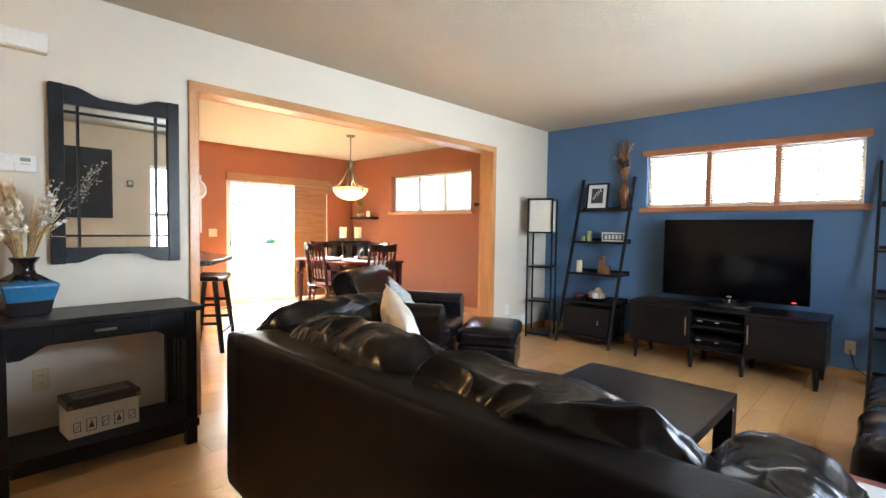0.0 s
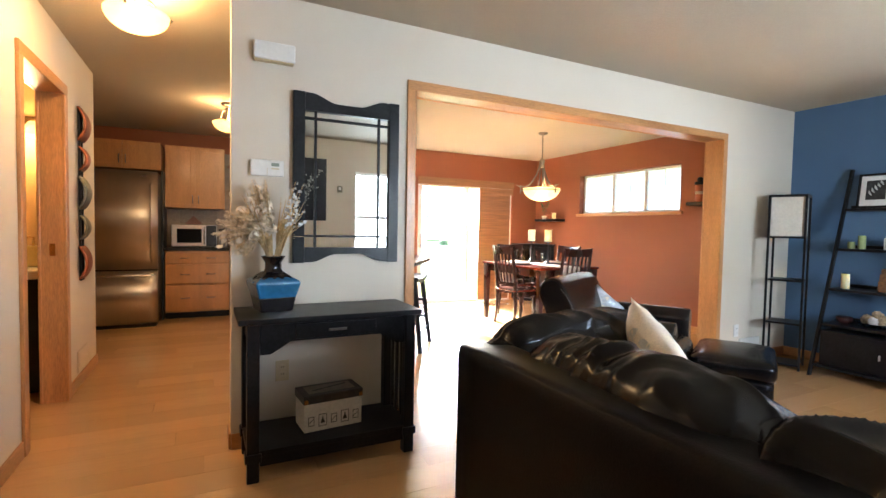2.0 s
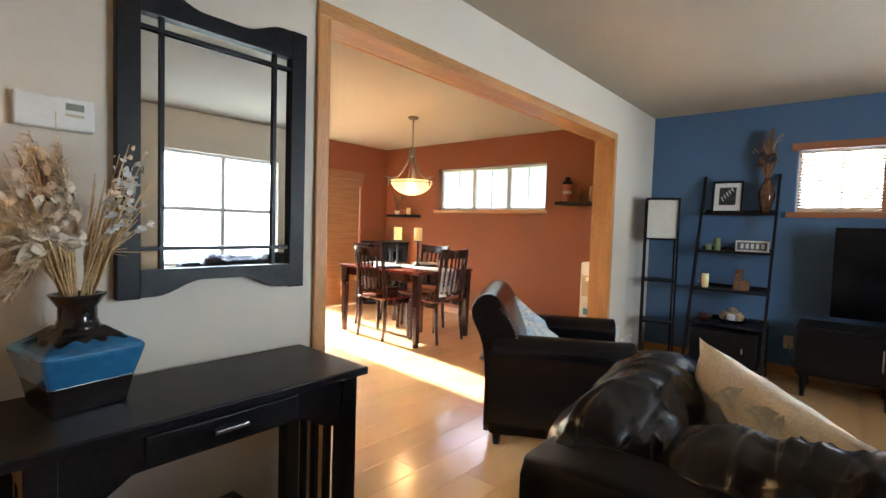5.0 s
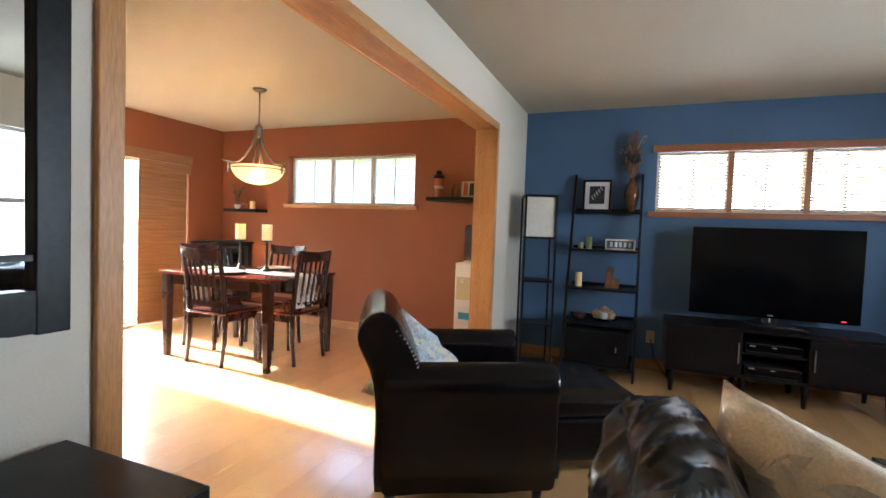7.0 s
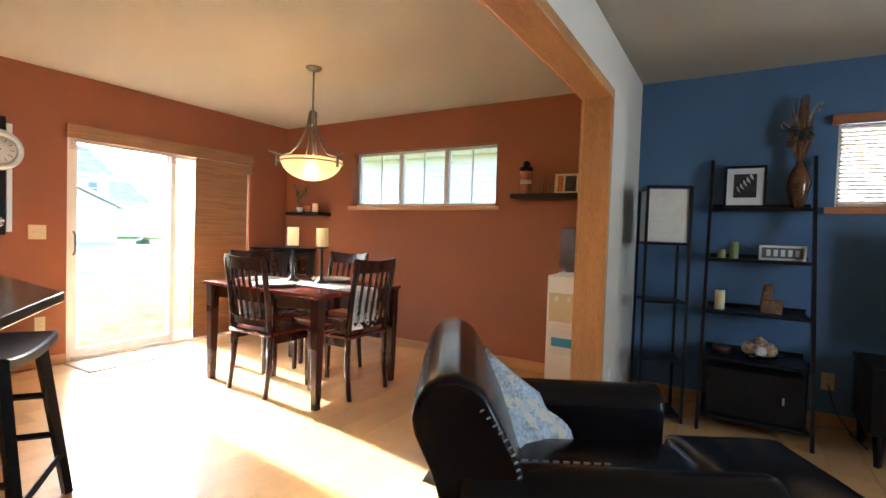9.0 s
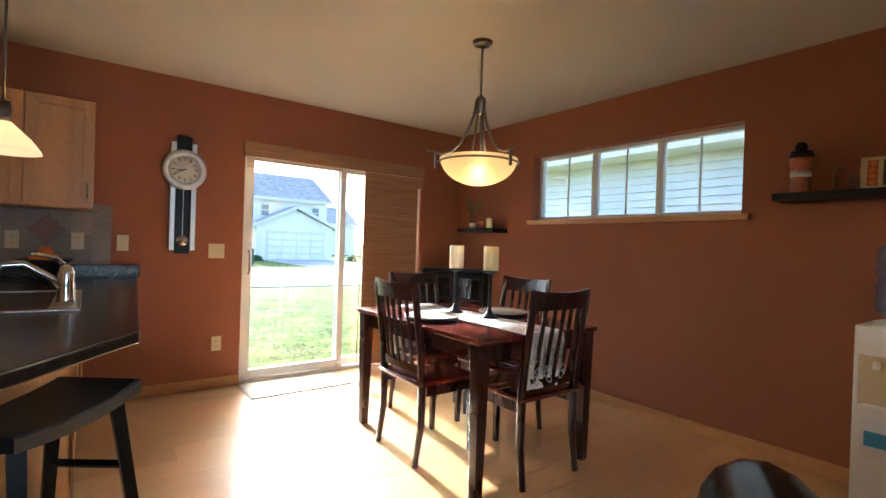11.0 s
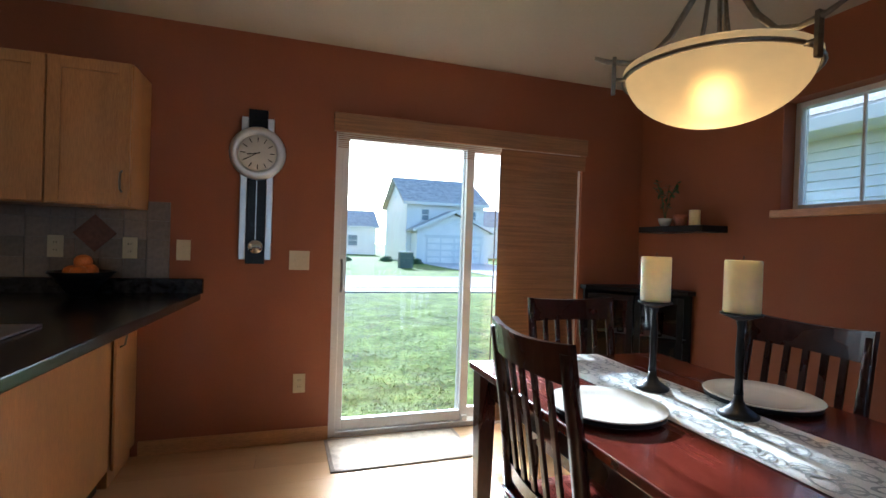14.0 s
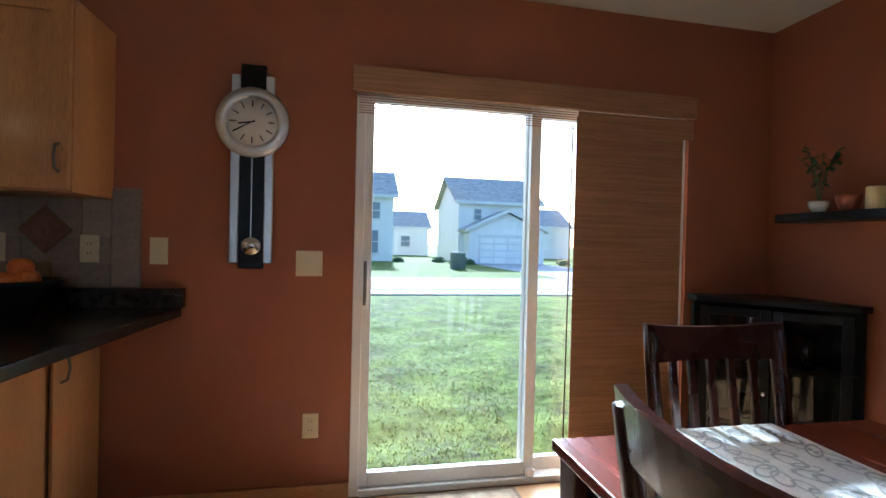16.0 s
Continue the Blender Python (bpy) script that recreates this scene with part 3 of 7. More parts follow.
def sliding_door():
    t = thing("door_1", (0, 0, 0), "white vinyl sliding patio door with a screen track", "sliding door", kind="structure")
    x0, x1, y0, y1, z1 = 4.11, 5.875, NORTH + 0.02, NORTH + 0.14, 2.0
    part("door_frame", bbox((x0, y0, 0.0), (x0 + 0.045, y1, z1), 0.004), VINYL, t)
    part("door_frame", bbox((x1 - 0.045, y0, 0.0), (x1, y1, z1), 0.004), VINYL, t)
    part("door_frame", bbox((x0 + 0.045, y0, z1 - 0.045), (x1 - 0.045, y1, z1), 0.004), VINYL, t)
    part("sill_track", bbox((x0 + 0.045, y0 - 0.012, 0.0), (x1 - 0.045, y1, 0.035), 0.004), VINYL, t, "worn white sill track")
    for name, a, b, ya in (("sliding_panel", x0 + 0.03, 5.045, y0 + 0.012), ("fixed_panel", 4.985, x1 - 0.03, y0 + 0.06)):
        p = part(name, bbox((a, ya, 0.036), (a + 0.055, ya + 0.042, z1 - 0.046), 0.004), VINYL, t)
        part("stile", bbox((b - 0.055, ya, 0.036), (b, ya + 0.042, z1 - 0.046), 0.004), VINYL, p)
        part("rail", bbox((a + 0.055, ya, 0.036), (b - 0.055, ya + 0.042, 0.105), 0.004), VINYL, p)
        part("rail", bbox((a + 0.055, ya, z1 - 0.115), (b - 0.055, ya + 0.042, z1 - 0.046), 0.004), VINYL, p)
        g = part("pane", bbox((a + 0.05, ya + 0.018, 0.1), (b - 0.05, ya + 0.024, z1 - 0.11)), GLASS, p, "clear door glass")
        g.visible_shadow = False
    hb = bmesh.new()
    tube(hb, [(4.165, y0 - 0.002, 0.92), (4.165, y0 - 0.035, 0.95), (4.165, y0 - 0.04, 1.02), (4.165, y0 - 0.035, 1.09), (4.165, y0 - 0.002, 1.12)], 0.008)
    part("handle_plate", bbox((4.148, y0 + 0.002, 0.89), (4.182, y0 + 0.011, 1.15), 0.003), WHITEPL, t)
    part("door_handle", hb, NICKEL, t, "dark metal pull handle")
    part("latch", bbox((5.0, y0 - 0.012, 0.036), (5.04, y0 + 0.01, 0.075), 0.004), WHITEPL, t)


sliding_door()


def bamboo_shade():
    t = thing("bamboo_shade", (4.09, NORTH, 0), "brown woven bamboo panel shade beside the sliding door", "window shade")
    w = 1.79
    part("valance", bbox((0, -0.058, 1.905), (w, -0.034, 2.02), 0.003), BAMBOO, t)
    part("valance_drop", bbox((1.125, -0.033, 1.80), (w, -0.024, 1.904), 0.002), BAMBOO, t)
    rng = random.Random(4)
    for name, x0, x1, z0, z1, y in (("drop_panel", 1.12, 1.735, 0.03, 1.88, -0.018), ("gathered_edge", 0.03, 1.12, 1.815, 1.90, -0.018)):
        bm = bmesh.new()
        z = z0
        while z < z1:
            h = rng.uniform(0.007, 0.012) if name == "drop_panel" else rng.uniform(0.003, 0.005)
            d = rng.uniform(0, 0.003)
            box(bm, (x0, y - 0.002 - d, z), (x1, y + 0.002 - d, z + h))
            z += h + (0.0 if name == "drop_panel" else 0.008)
        tagged(part(name, bm, BAMBOO, t), kind="stuff")
    # Added opaque sheet, unseen behind the slats, keeps sunlight from leaking through.
    part("light_stop_sheet", bbox((1.125, -0.0155, 0.035), (1.73, -0.014, 1.88)), BAMBOO, t)
    part("side_cord", tube(bmesh.new(), [(1.095, -0.03, 1.83), (1.09, -0.03, 0.9), (1.085, -0.03, 0.05)], 0.004, 6), MAT_E, t)


bamboo_shade()



# ---- living room ----
def sofa(name, at, rz, length, label, aw, seed, arms):
    """Overstuffed leather sofa: back along local y at x = 0, seat towards +x."""
    t = thing(name, at, label, "sofa", rz)
    h = length / 2
    part("back_frame", soft_box(bmesh.new(), (0.10, h, 0.345), 0.035, 14, (0.0, 0, 0.004), 0.003, 5, pose(0.11, 0, 0.415), seed), LEATHER_B, t)
    part("seat_base", soft_box(bmesh.new(), (0.40, h - aw, 0.125), 0.03, 8, (0.01, 0, 0), 0.004, 5, pose(0.52, 0, 0.195), seed), LEATHER_B, t)
    for s in (-1, 1):
        x, z, hx, hz, fold, px, ph, out, hy = arms[s > 0]
        part("arm_panel", soft_box(bmesh.new(), (ph, aw / 2, 0.235), 0.04, 10, (0.02, 0.01, 0), 0.004, 5, pose(px, s * (h - aw / 2), 0.305), seed + s), LEATHER_B, t)
        m = pose(x, s * (h - aw / 2 + out), z, s * 5, -3, 0)
        part("arm_cushion", soft_box(bmesh.new(), (hx, hy, hz), min(0.115, hz - 0.005, hy - 0.005), 64, (0.03, 0.01, 0.035), fold * 0.7, 3.6, m, seed + 4.3 * s, 0, fold * 0.8), LEATHER_S, t, "padded black leather arm cushion")
        for x in (0.08, 0.86):
            part("foot", lathe(bmesh.new(), [(0.022, 0), (0.03, 0.075)], (x, s * (h - 0.08), 0), 12), BLACKW, t)
    n = 2
    w = (length - 2 * aw) / n
    for i in range(n):
        y = -h + aw + w * (i + 0.5)
        part("seat_cushion", soft_box(bmesh.new(), (0.33, w / 2 - 0.004, 0.075), 0.05, 16, (0.02, 0.0, 0.03), 0.014, 6, pose(0.585, y, 0.385), seed + i * 3.1), LEATHER_S, t)
        m = pose(0.285, y, 0.60 + 0.02 * i, 2 - 4 * i, -16, 3 - 5 * i)
        part("back_cushion", soft_box(bmesh.new(), (0.155, w / 2 + 0.04, 0.205), 0.13, 72, (0.05, 0.0, 0.035), 0.028, 3.4, m, seed + i * 7.7, 0, 0.036), LEATHER_S, t, "slouching black leather back cushion with deep folds")
    return t


sofa("sofa", (2.0, 2.215, 0), 0, 2.07, "black leather sofa with crumpled puffy cushions", 0.29, 2, ((0.46, 0.53, 0.26, 0.12, 0.036, 0.575, 0.355, -0.01, 0.165), (0.53, 0.68, 0.39, 0.15, 0.030, 0.575, 0.355, 0.065, 0.115)))
sofa("loveseat", (4.04, 0.302, 0), 90, 1.72, "black leather loveseat beneath the large window", 0.22, 9, ((0.40, 0.46, 0.27, 0.09, 0.006, 0.47, 0.25, -0.01, 0.13), (0.50, 0.48, 0.37, 0.09, 0.006, 0.56, 0.355, -0.01, 0.13)))


def cushion(name, at, rot, half, thick, material, label, seed=0):
    bm = bmesh.new()
    n = 18
    grid = {}
    for side in (-1, 1):
        for i in range(n + 1):
            for j in range(n + 1):
                u, v = 2 * i / n - 1, 2 * j / n - 1
                edge = max(abs(u), abs(v))
                if side == 1 and edge == 1:
                    grid[(1, i, j)] = grid[(-1, i, j)]
                    continue
                d = ((1 - u * u) * (1 - v * v)) ** 0.45 * thick
                k = 1 - 0.10 * (1 - min(abs(u), abs(v)) ** 2) * edge ** 6
                w = 0.012 * noise.noise(Vector((u * 2.2 + seed, v * 2.2, side)))
                grid[(side, i, j)] = bm.verts.new((side * d + (w if edge < 1 else 0), u * half * k, v * half * k))
        for i in range(n):
            for j in range(n):
                q = [grid[(side, i, j)], grid[(side, i + 1, j)], grid[(side, i + 1, j + 1)], grid[(side, i, j + 1)]]
                f = bm.faces.new(q if side > 0 else q[::-1])
                f.smooth = True
    ob = solid(name, bm, material, label, "cushion")
    ob.matrix_basis = pose(*at, *rot)
    return ob


def motif(base, material, coin, seed):
    """A loose leaf pattern laid just over a pillow's face, as one printed layer."""
    rng = random.Random(seed)
    bm = bmesh.new()
    half, thick = coin
    for k in range(34):
        u, v = rng.uniform(-0.8, 0.8), rng.uniform(-0.8, 0.8)
        ang, ln = rng.uniform(0, 6.28), rng.uniform(0.12, 0.24)
        for side in (-1, 1):
            vs = []
            for a, wv in ((-1, 0), (-0.4, 0.33), (0.4, 0.33), (1, 0), (0.4, -0.33), (-0.4, -0.33)):
                uu, vv = u + (math.cos(ang) * a - math.sin(ang) * wv) * ln, v + (math.sin(ang) * a + math.cos(ang) * wv) * ln
                uu, vv = max(-0.93, min(0.93, uu)), max(-0.93, min(0.93, vv))
                d = ((1 - uu * uu) * (1 - vv * vv)) ** 0.45 * thick + 0.0025
                w = 0.012 * noise.noise(Vector((uu * 2.2 + seed, vv * 2.2, side)))
                vs.append(bm.verts.new((side * d + w, uu * half * 0.97, vv * half * 0.97)))
            bm.faces.new(vs if side > 0 else vs[::-1])
    tagged(part("print", bm, material, base, "pale printed leaf pattern"), kind="stuff")


cp = cushion("throw_pillow", (2.79, 2.91, 0.66), (18, 6, 4), 0.24, 0.085, CREAMC, "cream silk throw pillow with a woven border leaning on the sofa", 3)
e1, e2 = Vector((-0.44, -0.85, -0.30)).normalized(), Vector((0.30, 0.0, -0.95))
e2 = (e2 - e1 * e1.dot(e2)).normalized()
nrm = e1.cross(e2)
cp.matrix_basis = Matrix.Translation(Vector((2.755, 3.05, 0.91)) + (e1 + e2) * 0.225) @ Matrix((nrm, e1, e2)).transposed().to_4x4()
motif(cp, SILKP, (0.24, 0.085), 3)
cushion("throw_pillow", (2.60, 2.50, 0.575), (30, -40, 10), 0.17, 0.06, GREYC, "small grey throw pillow lying on the sofa", 8)
ap = cushion("throw_pillow", (3.84, 4.22, 0.645), (-14, -28, -18), 0.255, 0.07, GREYC, "grey blue leaf-patterned throw pillow on the armchair", 5)
a1 = Vector((0.56, -0.61, -0.56)).normalized()
an = Vector((-0.53, -0.78, 0.32))
an = (an - a1 * a1.dot(an)).normalized()
a2 = a1.cross(an)
ap.matrix_basis = Matrix.Translation(Vector((3.945, 4.452, 0.765)) + (a1 + a2) * 0.24) @ Matrix((an, a1, a2)).transposed().to_4x4()
motif(ap, GOLDT, (0.255, 0.07), 5)


def padded(prof, axis, a, b, soft=0.03, swell=0.0, seed=0.0):
    """A stuffed length with one outline all along (x, z for axis y; y, z for axis x), its two ends turned in."""
    bm = bmesh.new()
    n = len(prof)
    cu, cv = sum(p[0] for p in prof) / n, sum(p[1] for p in prof) / n
    steps = [(0.0, 0.90), (0.12, 0.965), (0.45, 0.992), (1.0, 1.0)]
    length = b - a
    stations = [(a + soft * u, k) for u, k in steps] + [(a + soft + (length - 2 * soft) * j / 10, 1.0) for j in range(1, 10)] + [(b - soft * u, k) for u, k in steps[::-1]]
    rings = []
    for w, k in stations:
        ring = []
        for u, v in prof:
            d = 0.0035 * noise.noise(Vector((u * 9 + seed, v * 9, w * 7))) + swell * math.sin(math.pi * (w - a) / length)
            kk = k + d / 0.15
            p = (cu + (u - cu) * kk, cv + (v - cv) * kk)
            ring.append(bm.verts.new((p[0], w, p[1]) if axis == "y" else (w, p[0], p[1])))
        rings.append(ring)
    for q, r in zip(rings, rings[1:]):
        for i in range(n):
            f = bm.faces.new((q[i], q[(i + 1) % n], r[(i + 1) % n], r[i]))
            f.smooth = True
    for cap in (rings[0][::-1], rings[-1]):
        f = bm.faces.new(cap)
    bmesh.ops.recalc_face_normals(bm, faces=bm.faces)
    return bm


def armchair():
    t = thing("armchair", (3.855, 4.037, 0), "black leather club armchair with rolled arms and back", "armchair", -60.6)
    part("seat_base", soft_box(bmesh.new(), (0.36, 0.27, 0.12), 0.03, 8, (0.008, 0, 0), 0.003, 5, pose(-0.01, 0, 0.22)), LEATHER, t)
    part("seat_cushion", soft_box(bmesh.new(), (0.30, 0.25, 0.075), 0.05, 12, (0.03, 0, 0.03), 0.006, 6, pose(0.07, 0, 0.40), 3), LEATHER, t)
    arc = [math.pi * k / 10 for k in range(11)]
    for s in (-1, 1):
        prof = [(0.275, 0.10), (0.275, 0.53)] + [(0.352 - 0.086 * math.cos(u), 0.562 + 0.092 * math.sin(u)) for u in arc] + [(0.436, 0.53), (0.424, 0.495), (0.416, 0.45), (0.414, 0.30), (0.412, 0.10)]
        arm = part("armrest", padded([(s * u, v) for u, v in prof], "x", -0.42, 0.345, 0.035, 0.0, 4 + s), LEATHER, t)
        if s < 0:
            bm = bmesh.new()
            for k in range(9):
                box(bm, (-0.26 + k * 0.026, -0.300, 0.636), (-0.245 + k * 0.026, -0.294, 0.641))
            part("stitching", bm, STITCH, arm, "pale hand stitching")
    # raked back that ends in a fat roll
    prof = [(-0.22, 0.40), (-0.225, 0.48), (-0.24, 0.57), (-0.275, 0.665), (-0.315, 0.745), (-0.345, 0.80), (-0.365, 0.835), (-0.395, 0.862), (-0.435, 0.877), (-0.475, 0.872), (-0.51, 0.85),
            (-0.532, 0.815), (-0.54, 0.775), (-0.533, 0.735), (-0.512, 0.69), (-0.487, 0.64), (-0.468, 0.58), (-0.455, 0.50), (-0.45, 0.40)]
    back = part("backrest", padded(prof, "y", -0.40, 0.40, 0.03, 0.004, 6), LEATHER, t)
    bm = bmesh.new()
    for k in range(11):
        u = k / 10
        x, z = -0.372 + 0.095 * u + 0.02 * math.sin(u * 3.1), 0.80 - 0.17 * u
        box(bm, (-0.005, -0.402, -0.0018), (0.005, -0.3985, 0.0018), 0, pose(x, 0, z, 0, -32, 0))
    part("stitching", bm, STITCH, back, "pale hand stitching")
    part("outside_back", soft_box(bmesh.new(), (0.03, 0.395, 0.19), 0.02, 8, (0, 0, 0), 0.003, 4, pose(-0.425, 0, 0.29), 5), LEATHER, t)
    for x, y in ((0.30, 0.30), (0.30, -0.30), (-0.38, 0.30), (-0.38, -0.30)):
        part("leg", lathe(bmesh.new(), [(0.02, 0), (0.032, 0.105)], (x, y, 0), 10), BLACKW, t)


armchair()


def ottoman():
    t = thing("ottoman", (4.285, 3.55, 0), "square black leather ottoman in front of the armchair", "ottoman", -60.6)
    part("body", soft_box(bmesh.new(), (0.225, 0.30, 0.115), 0.03, 8, (0, 0, 0), 0.003, 5, pose(0, 0, 0.21), 2), LEATHER, t)
    part("seat_cushion", soft_box(bmesh.new(), (0.232, 0.307, 0.06), 0.04, 12, (0.008, 0.008, 0.03), 0.004, 5, pose(0, 0, 0.375), 7), LEATHER, t)
    for x in (-0.18, 0.18):
        for y in (-0.25, 0.25):
            part("leg", lathe(bmesh.new(), [(0.02, 0), (0.03, 0.1)], (x, y, 0), 10), BLACKW, t)
    bm = bmesh.new()
    for k in range(14):
        box(bm, (0.226, -0.28 + k * 0.04, 0.324), (0.2305, -0.265 + k * 0.04, 0.328))
    part("stitching", bm, STITCH, t, "pale hand stitching")


ottoman()


def coffee_table():
    t = thing("coffee_table", (3.36, 2.04, 0), "square black wood coffee table with a lower shelf", "coffee table")
    part("tabletop", bbox((-0.42, -0.37, 0.40), (0.42, 0.37, 0.45), 0.004), ESPRESSO, t)
    for x in (-0.38, 0.38):
        for y in (-0.33, 0.33):
            part("leg", bbox((x - 0.04, y - 0.04, 0), (x + 0.04, y + 0.04, 0.40), 0.003), ESPRESSO, t)
    part("shelf", bbox((-0.36, -0.31, 0.12), (0.36, 0.31, 0.145), 0.003), ESPRESSO, t)


coffee_table()


def side_table():
    t = thing("end_table", (2.66, 0.93, 0), "small reddish wood end table between the sofas", "end table")
    part("tabletop", bbox((-0.33, -0.33, 0.49), (0.33, 0.36, 0.52), 0.005), CHERRY_TOP, t)
    for x in (-0.28, 0.28):
        for y in (-0.28, 0.3):
            part("leg", bbox((x - 0.02, y - 0.02, 0), (x + 0.02, y + 0.02, 0.49), 0.003), CHERRY, t)
    solid("magazine", bbox((2.80, 1.10, 0.5205), (2.93, 1.20, 0.527), 0.001), SILVER, "pale glossy magazine lying on the end table", "magazine")


side_table()


def tv_stand():
    t = thing("tv_stand", (6.00, 2.257, 0), "espresso wood media console with two doors and tapered legs", "tv stand")
    d, h = 0.23, 0.745
    part("top", bbox((-d - 0.01, -h - 0.01, 0.53), (d, h + 0.01, 0.555), 0.004), ESPRESSO, t)
    part("bottom", bbox((-d + 0.02, -h, 0.17), (d, h, 0.195), 0.003), ESPRESSO, t)
    part("back_panel", bbox((d - 0.012, -h + 0.02, 0.195), (d, h - 0.02, 0.53)), ESPRESSO, t)
    for y in (-h, -0.23, 0.21, h - 0.02):
        part("upright", bbox((-d + 0.02, y, 0.195), (d - 0.013, y + 0.02, 0.53), 0.002), ESPRESSO, t)
    for y0, y1, hy in ((-h + 0.004, -0.214, -0.24), (0.214, h - 0.004, 0.24)):
        door = part("door", bbox((-d, y0, 0.198), (-d + 0.018, y1, 0.527), 0.003), ESPRESSO, t)
        part("handle", bbox((-d - 0.016, hy - 0.005, 0.29), (-d - 0.004, hy + 0.005, 0.45), 0.002), STEEL, door, "slim steel bar handle")
    part("shelf", bbox((-d + 0.03, -0.21, 0.36), (d - 0.014, 0.21, 0.375), 0.002), ESPRESSO, t)
    for x, dx in ((-d + 0.04, -0.01), (d - 0.04, 0.01)):
        for y in (-h + 0.05, h - 0.05, -0.2, 0.2):
            bm = bmesh.new()
            tube(bm, [(x, y, 0.17), (x + dx, y, 0)], [0.028, 0.016], 4)
            part("leg", bm, ESPRESSO, t)
    for z, zh, lab in ((0.376, 0.07, "black set-top box with a silver stripe"), (0.196, 0.075, "black disc player on the media console shelf")):
        u = thing("media_box", (5.96, 2.257, z), lab, "electronics")
        part("case", bbox((-0.14, -0.185, 0.0), (0.15, 0.185, zh), 0.004), DARKPL, u)
        part("front_panel", bbox((-0.144, -0.18, 0.012), (-0.1405, 0.18, zh - 0.008), 0.001), SCREEN, u)
        part("badge", bbox((-0.147, -0.015, zh - 0.022), (-0.1445, 0.015, zh - 0.016)), SILVER, u)
        part("button", bbox((-0.147, 0.12, zh - 0.024), (-0.1445, 0.16, zh - 0.014)), SILVER, u)
    rd = thing("remote_control", (5.90, 2.11, 0.5555), "slim black remote control on the media console", "remote control", 80)
    part("case", bbox((-0.08, -0.02, 0), (0.08, 0.02, 0.014), 0.004), DARKPL, rd)
    part("keys", bbox((-0.05, -0.012, 0.0142), (0.05, 0.012, 0.0165), 0.001), SILVER, rd)


tv_stand()


def television():
    t = thing("television", (6.12, 2.235, 0.555), "large black flat-screen television, switched off", "television")
    w, z0, z1 = 0.585, 0.055, 0.78
    part("back_shell", bbox((0.012, -w + 0.03, z0 + 0.03), (0.06, w - 0.03, z1 - 0.03), 0.01), DARKPL, t)
    part("bezel", bbox((-0.02, -w, z0), (0.012, w, z1), 0.005), SCREEN, t)
    part("screen", bbox((-0.0235, -w + 0.022, z0 + 0.045), (-0.0205, w - 0.022, z1 - 0.022)), SCREEN, t, "glossy black screen")
    part("badge", bbox((-0.024, -0.02, z0 + 0.018), (-0.0215, 0.02, z0 + 0.028)), SILVER, t)
    part("standby_light", bbox((-0.024, -w + 0.09, z0 + 0.018), (-0.0215, -w + 0.12, z0 + 0.024)), mat("red_standby", (0.5, 0.02, 0.02), 0.4, var=0.0, bump=0, emit=0.6), t)
    part("neck", bbox((-0.008, -0.05, 0.012), (0.035, 0.05, z0 + 0.05), 0.006), DARKPL, t)
    part("neck_trim", bbox((-0.014, -0.006, 0.022), (-0.009, 0.006, 0.075), 0.002), WHITEPL, t, "small pale trim on the neck")
    part("foot_plate", lathe(bmesh.new(), [(0.17, 0), (0.175, 0.006), (0.16, 0.012)], (0.0, 0, 0), 28), DARKPL, t)


television()


def ladder_shelf(name, y0, label):
    t = thing(name, (0, y0, 0), label, "shelf")
    w = 0.62
    lean = lambda z: 5.82 + 0.55 * z / 1.8
    for y in (0, w - 0.022):
        bm = bmesh.new()
        vs = box(bm, (-0.016, y, 0), (0.016, y + 0.022, 1.81))
        for v in vs:
            v.co.x += lean(v.co.z)
        part("side_rail", bm, BLACKW, t)
    for z, d in ((0.10, 0.40), (0.45, 0.36), (0.75, 0.28), (1.10, 0.19), (1.455, 0.10)):
        x0 = lean(z)
        b = part("shelf_board", bbox((x0 - 0.012, 0.022, z - 0.022), (min(x0 + d, 6.385), w - 0.022, z), 0.003), BLACKW, t)
        part("shelf_lip", bbox((min(x0 + d, 6.385) - 0.012, 0.022, z), (min(x0 + d, 6.385), w - 0.022, z + 0.03), 0.002), BLACKW, b)
    for y in (0.0, w - 0.022):
        part("back_leg", bbox((6.17, y + 0.003, 0.0), (6.19, y + 0.019, 0.45), 0.002), BLACKW, t)
    return t


ladder_shelf("ladder_shelf", 3.225, "black leaning ladder shelf with ornaments against the blue wall")
ladder_shelf("ladder_shelf", 0.655, "black leaning ladder shelf beside the media console")


def storage_cube(at):
    t = thing("storage_box", at, "black storage box with a small silver pull on the shelf", "storage box")
    part("body", bbox((-0.10, -0.26, 0), (0.24, 0.26, 0.30), 0.006), BLACKW, t)
    part("drawer_front", bbox((-0.106, -0.25, 0.012), (-0.1005, 0.25, 0.288), 0.003), BLACKW, t)
    part("pull", bbox((-0.118, -0.16, 0.13), (-0.107, -0.148, 0.175), 0.002), SILVER, t, "small silver pull")


storage_cube((5.98, 3.535, 0.10))


def small_pot(name, at, prof, m, label, cat, seg=18):
    ob = solid(name, lathe(bmesh.new(), prof, (0, 0, 0), seg), m, label, cat)
    ob.location = at
    return ob


def pillar_candle(at, r, h, m, label, name="candle"):
    t = thing(name, at, label, "candle")
    part("wax", lathe(bmesh.new(), [(r * 0.97, 0), (r, 0.004), (r, h - 0.004), (r * 0.94, h), (r * 0.5, h - 0.004), (0, h - 0.006)], seg=22), m, t)
    part("wick", tube(bmesh.new(), [(0, 0, h - 0.006), (0.002, 0.001, h + 0.012)], 0.0015, 5), WICK, t)
    return t


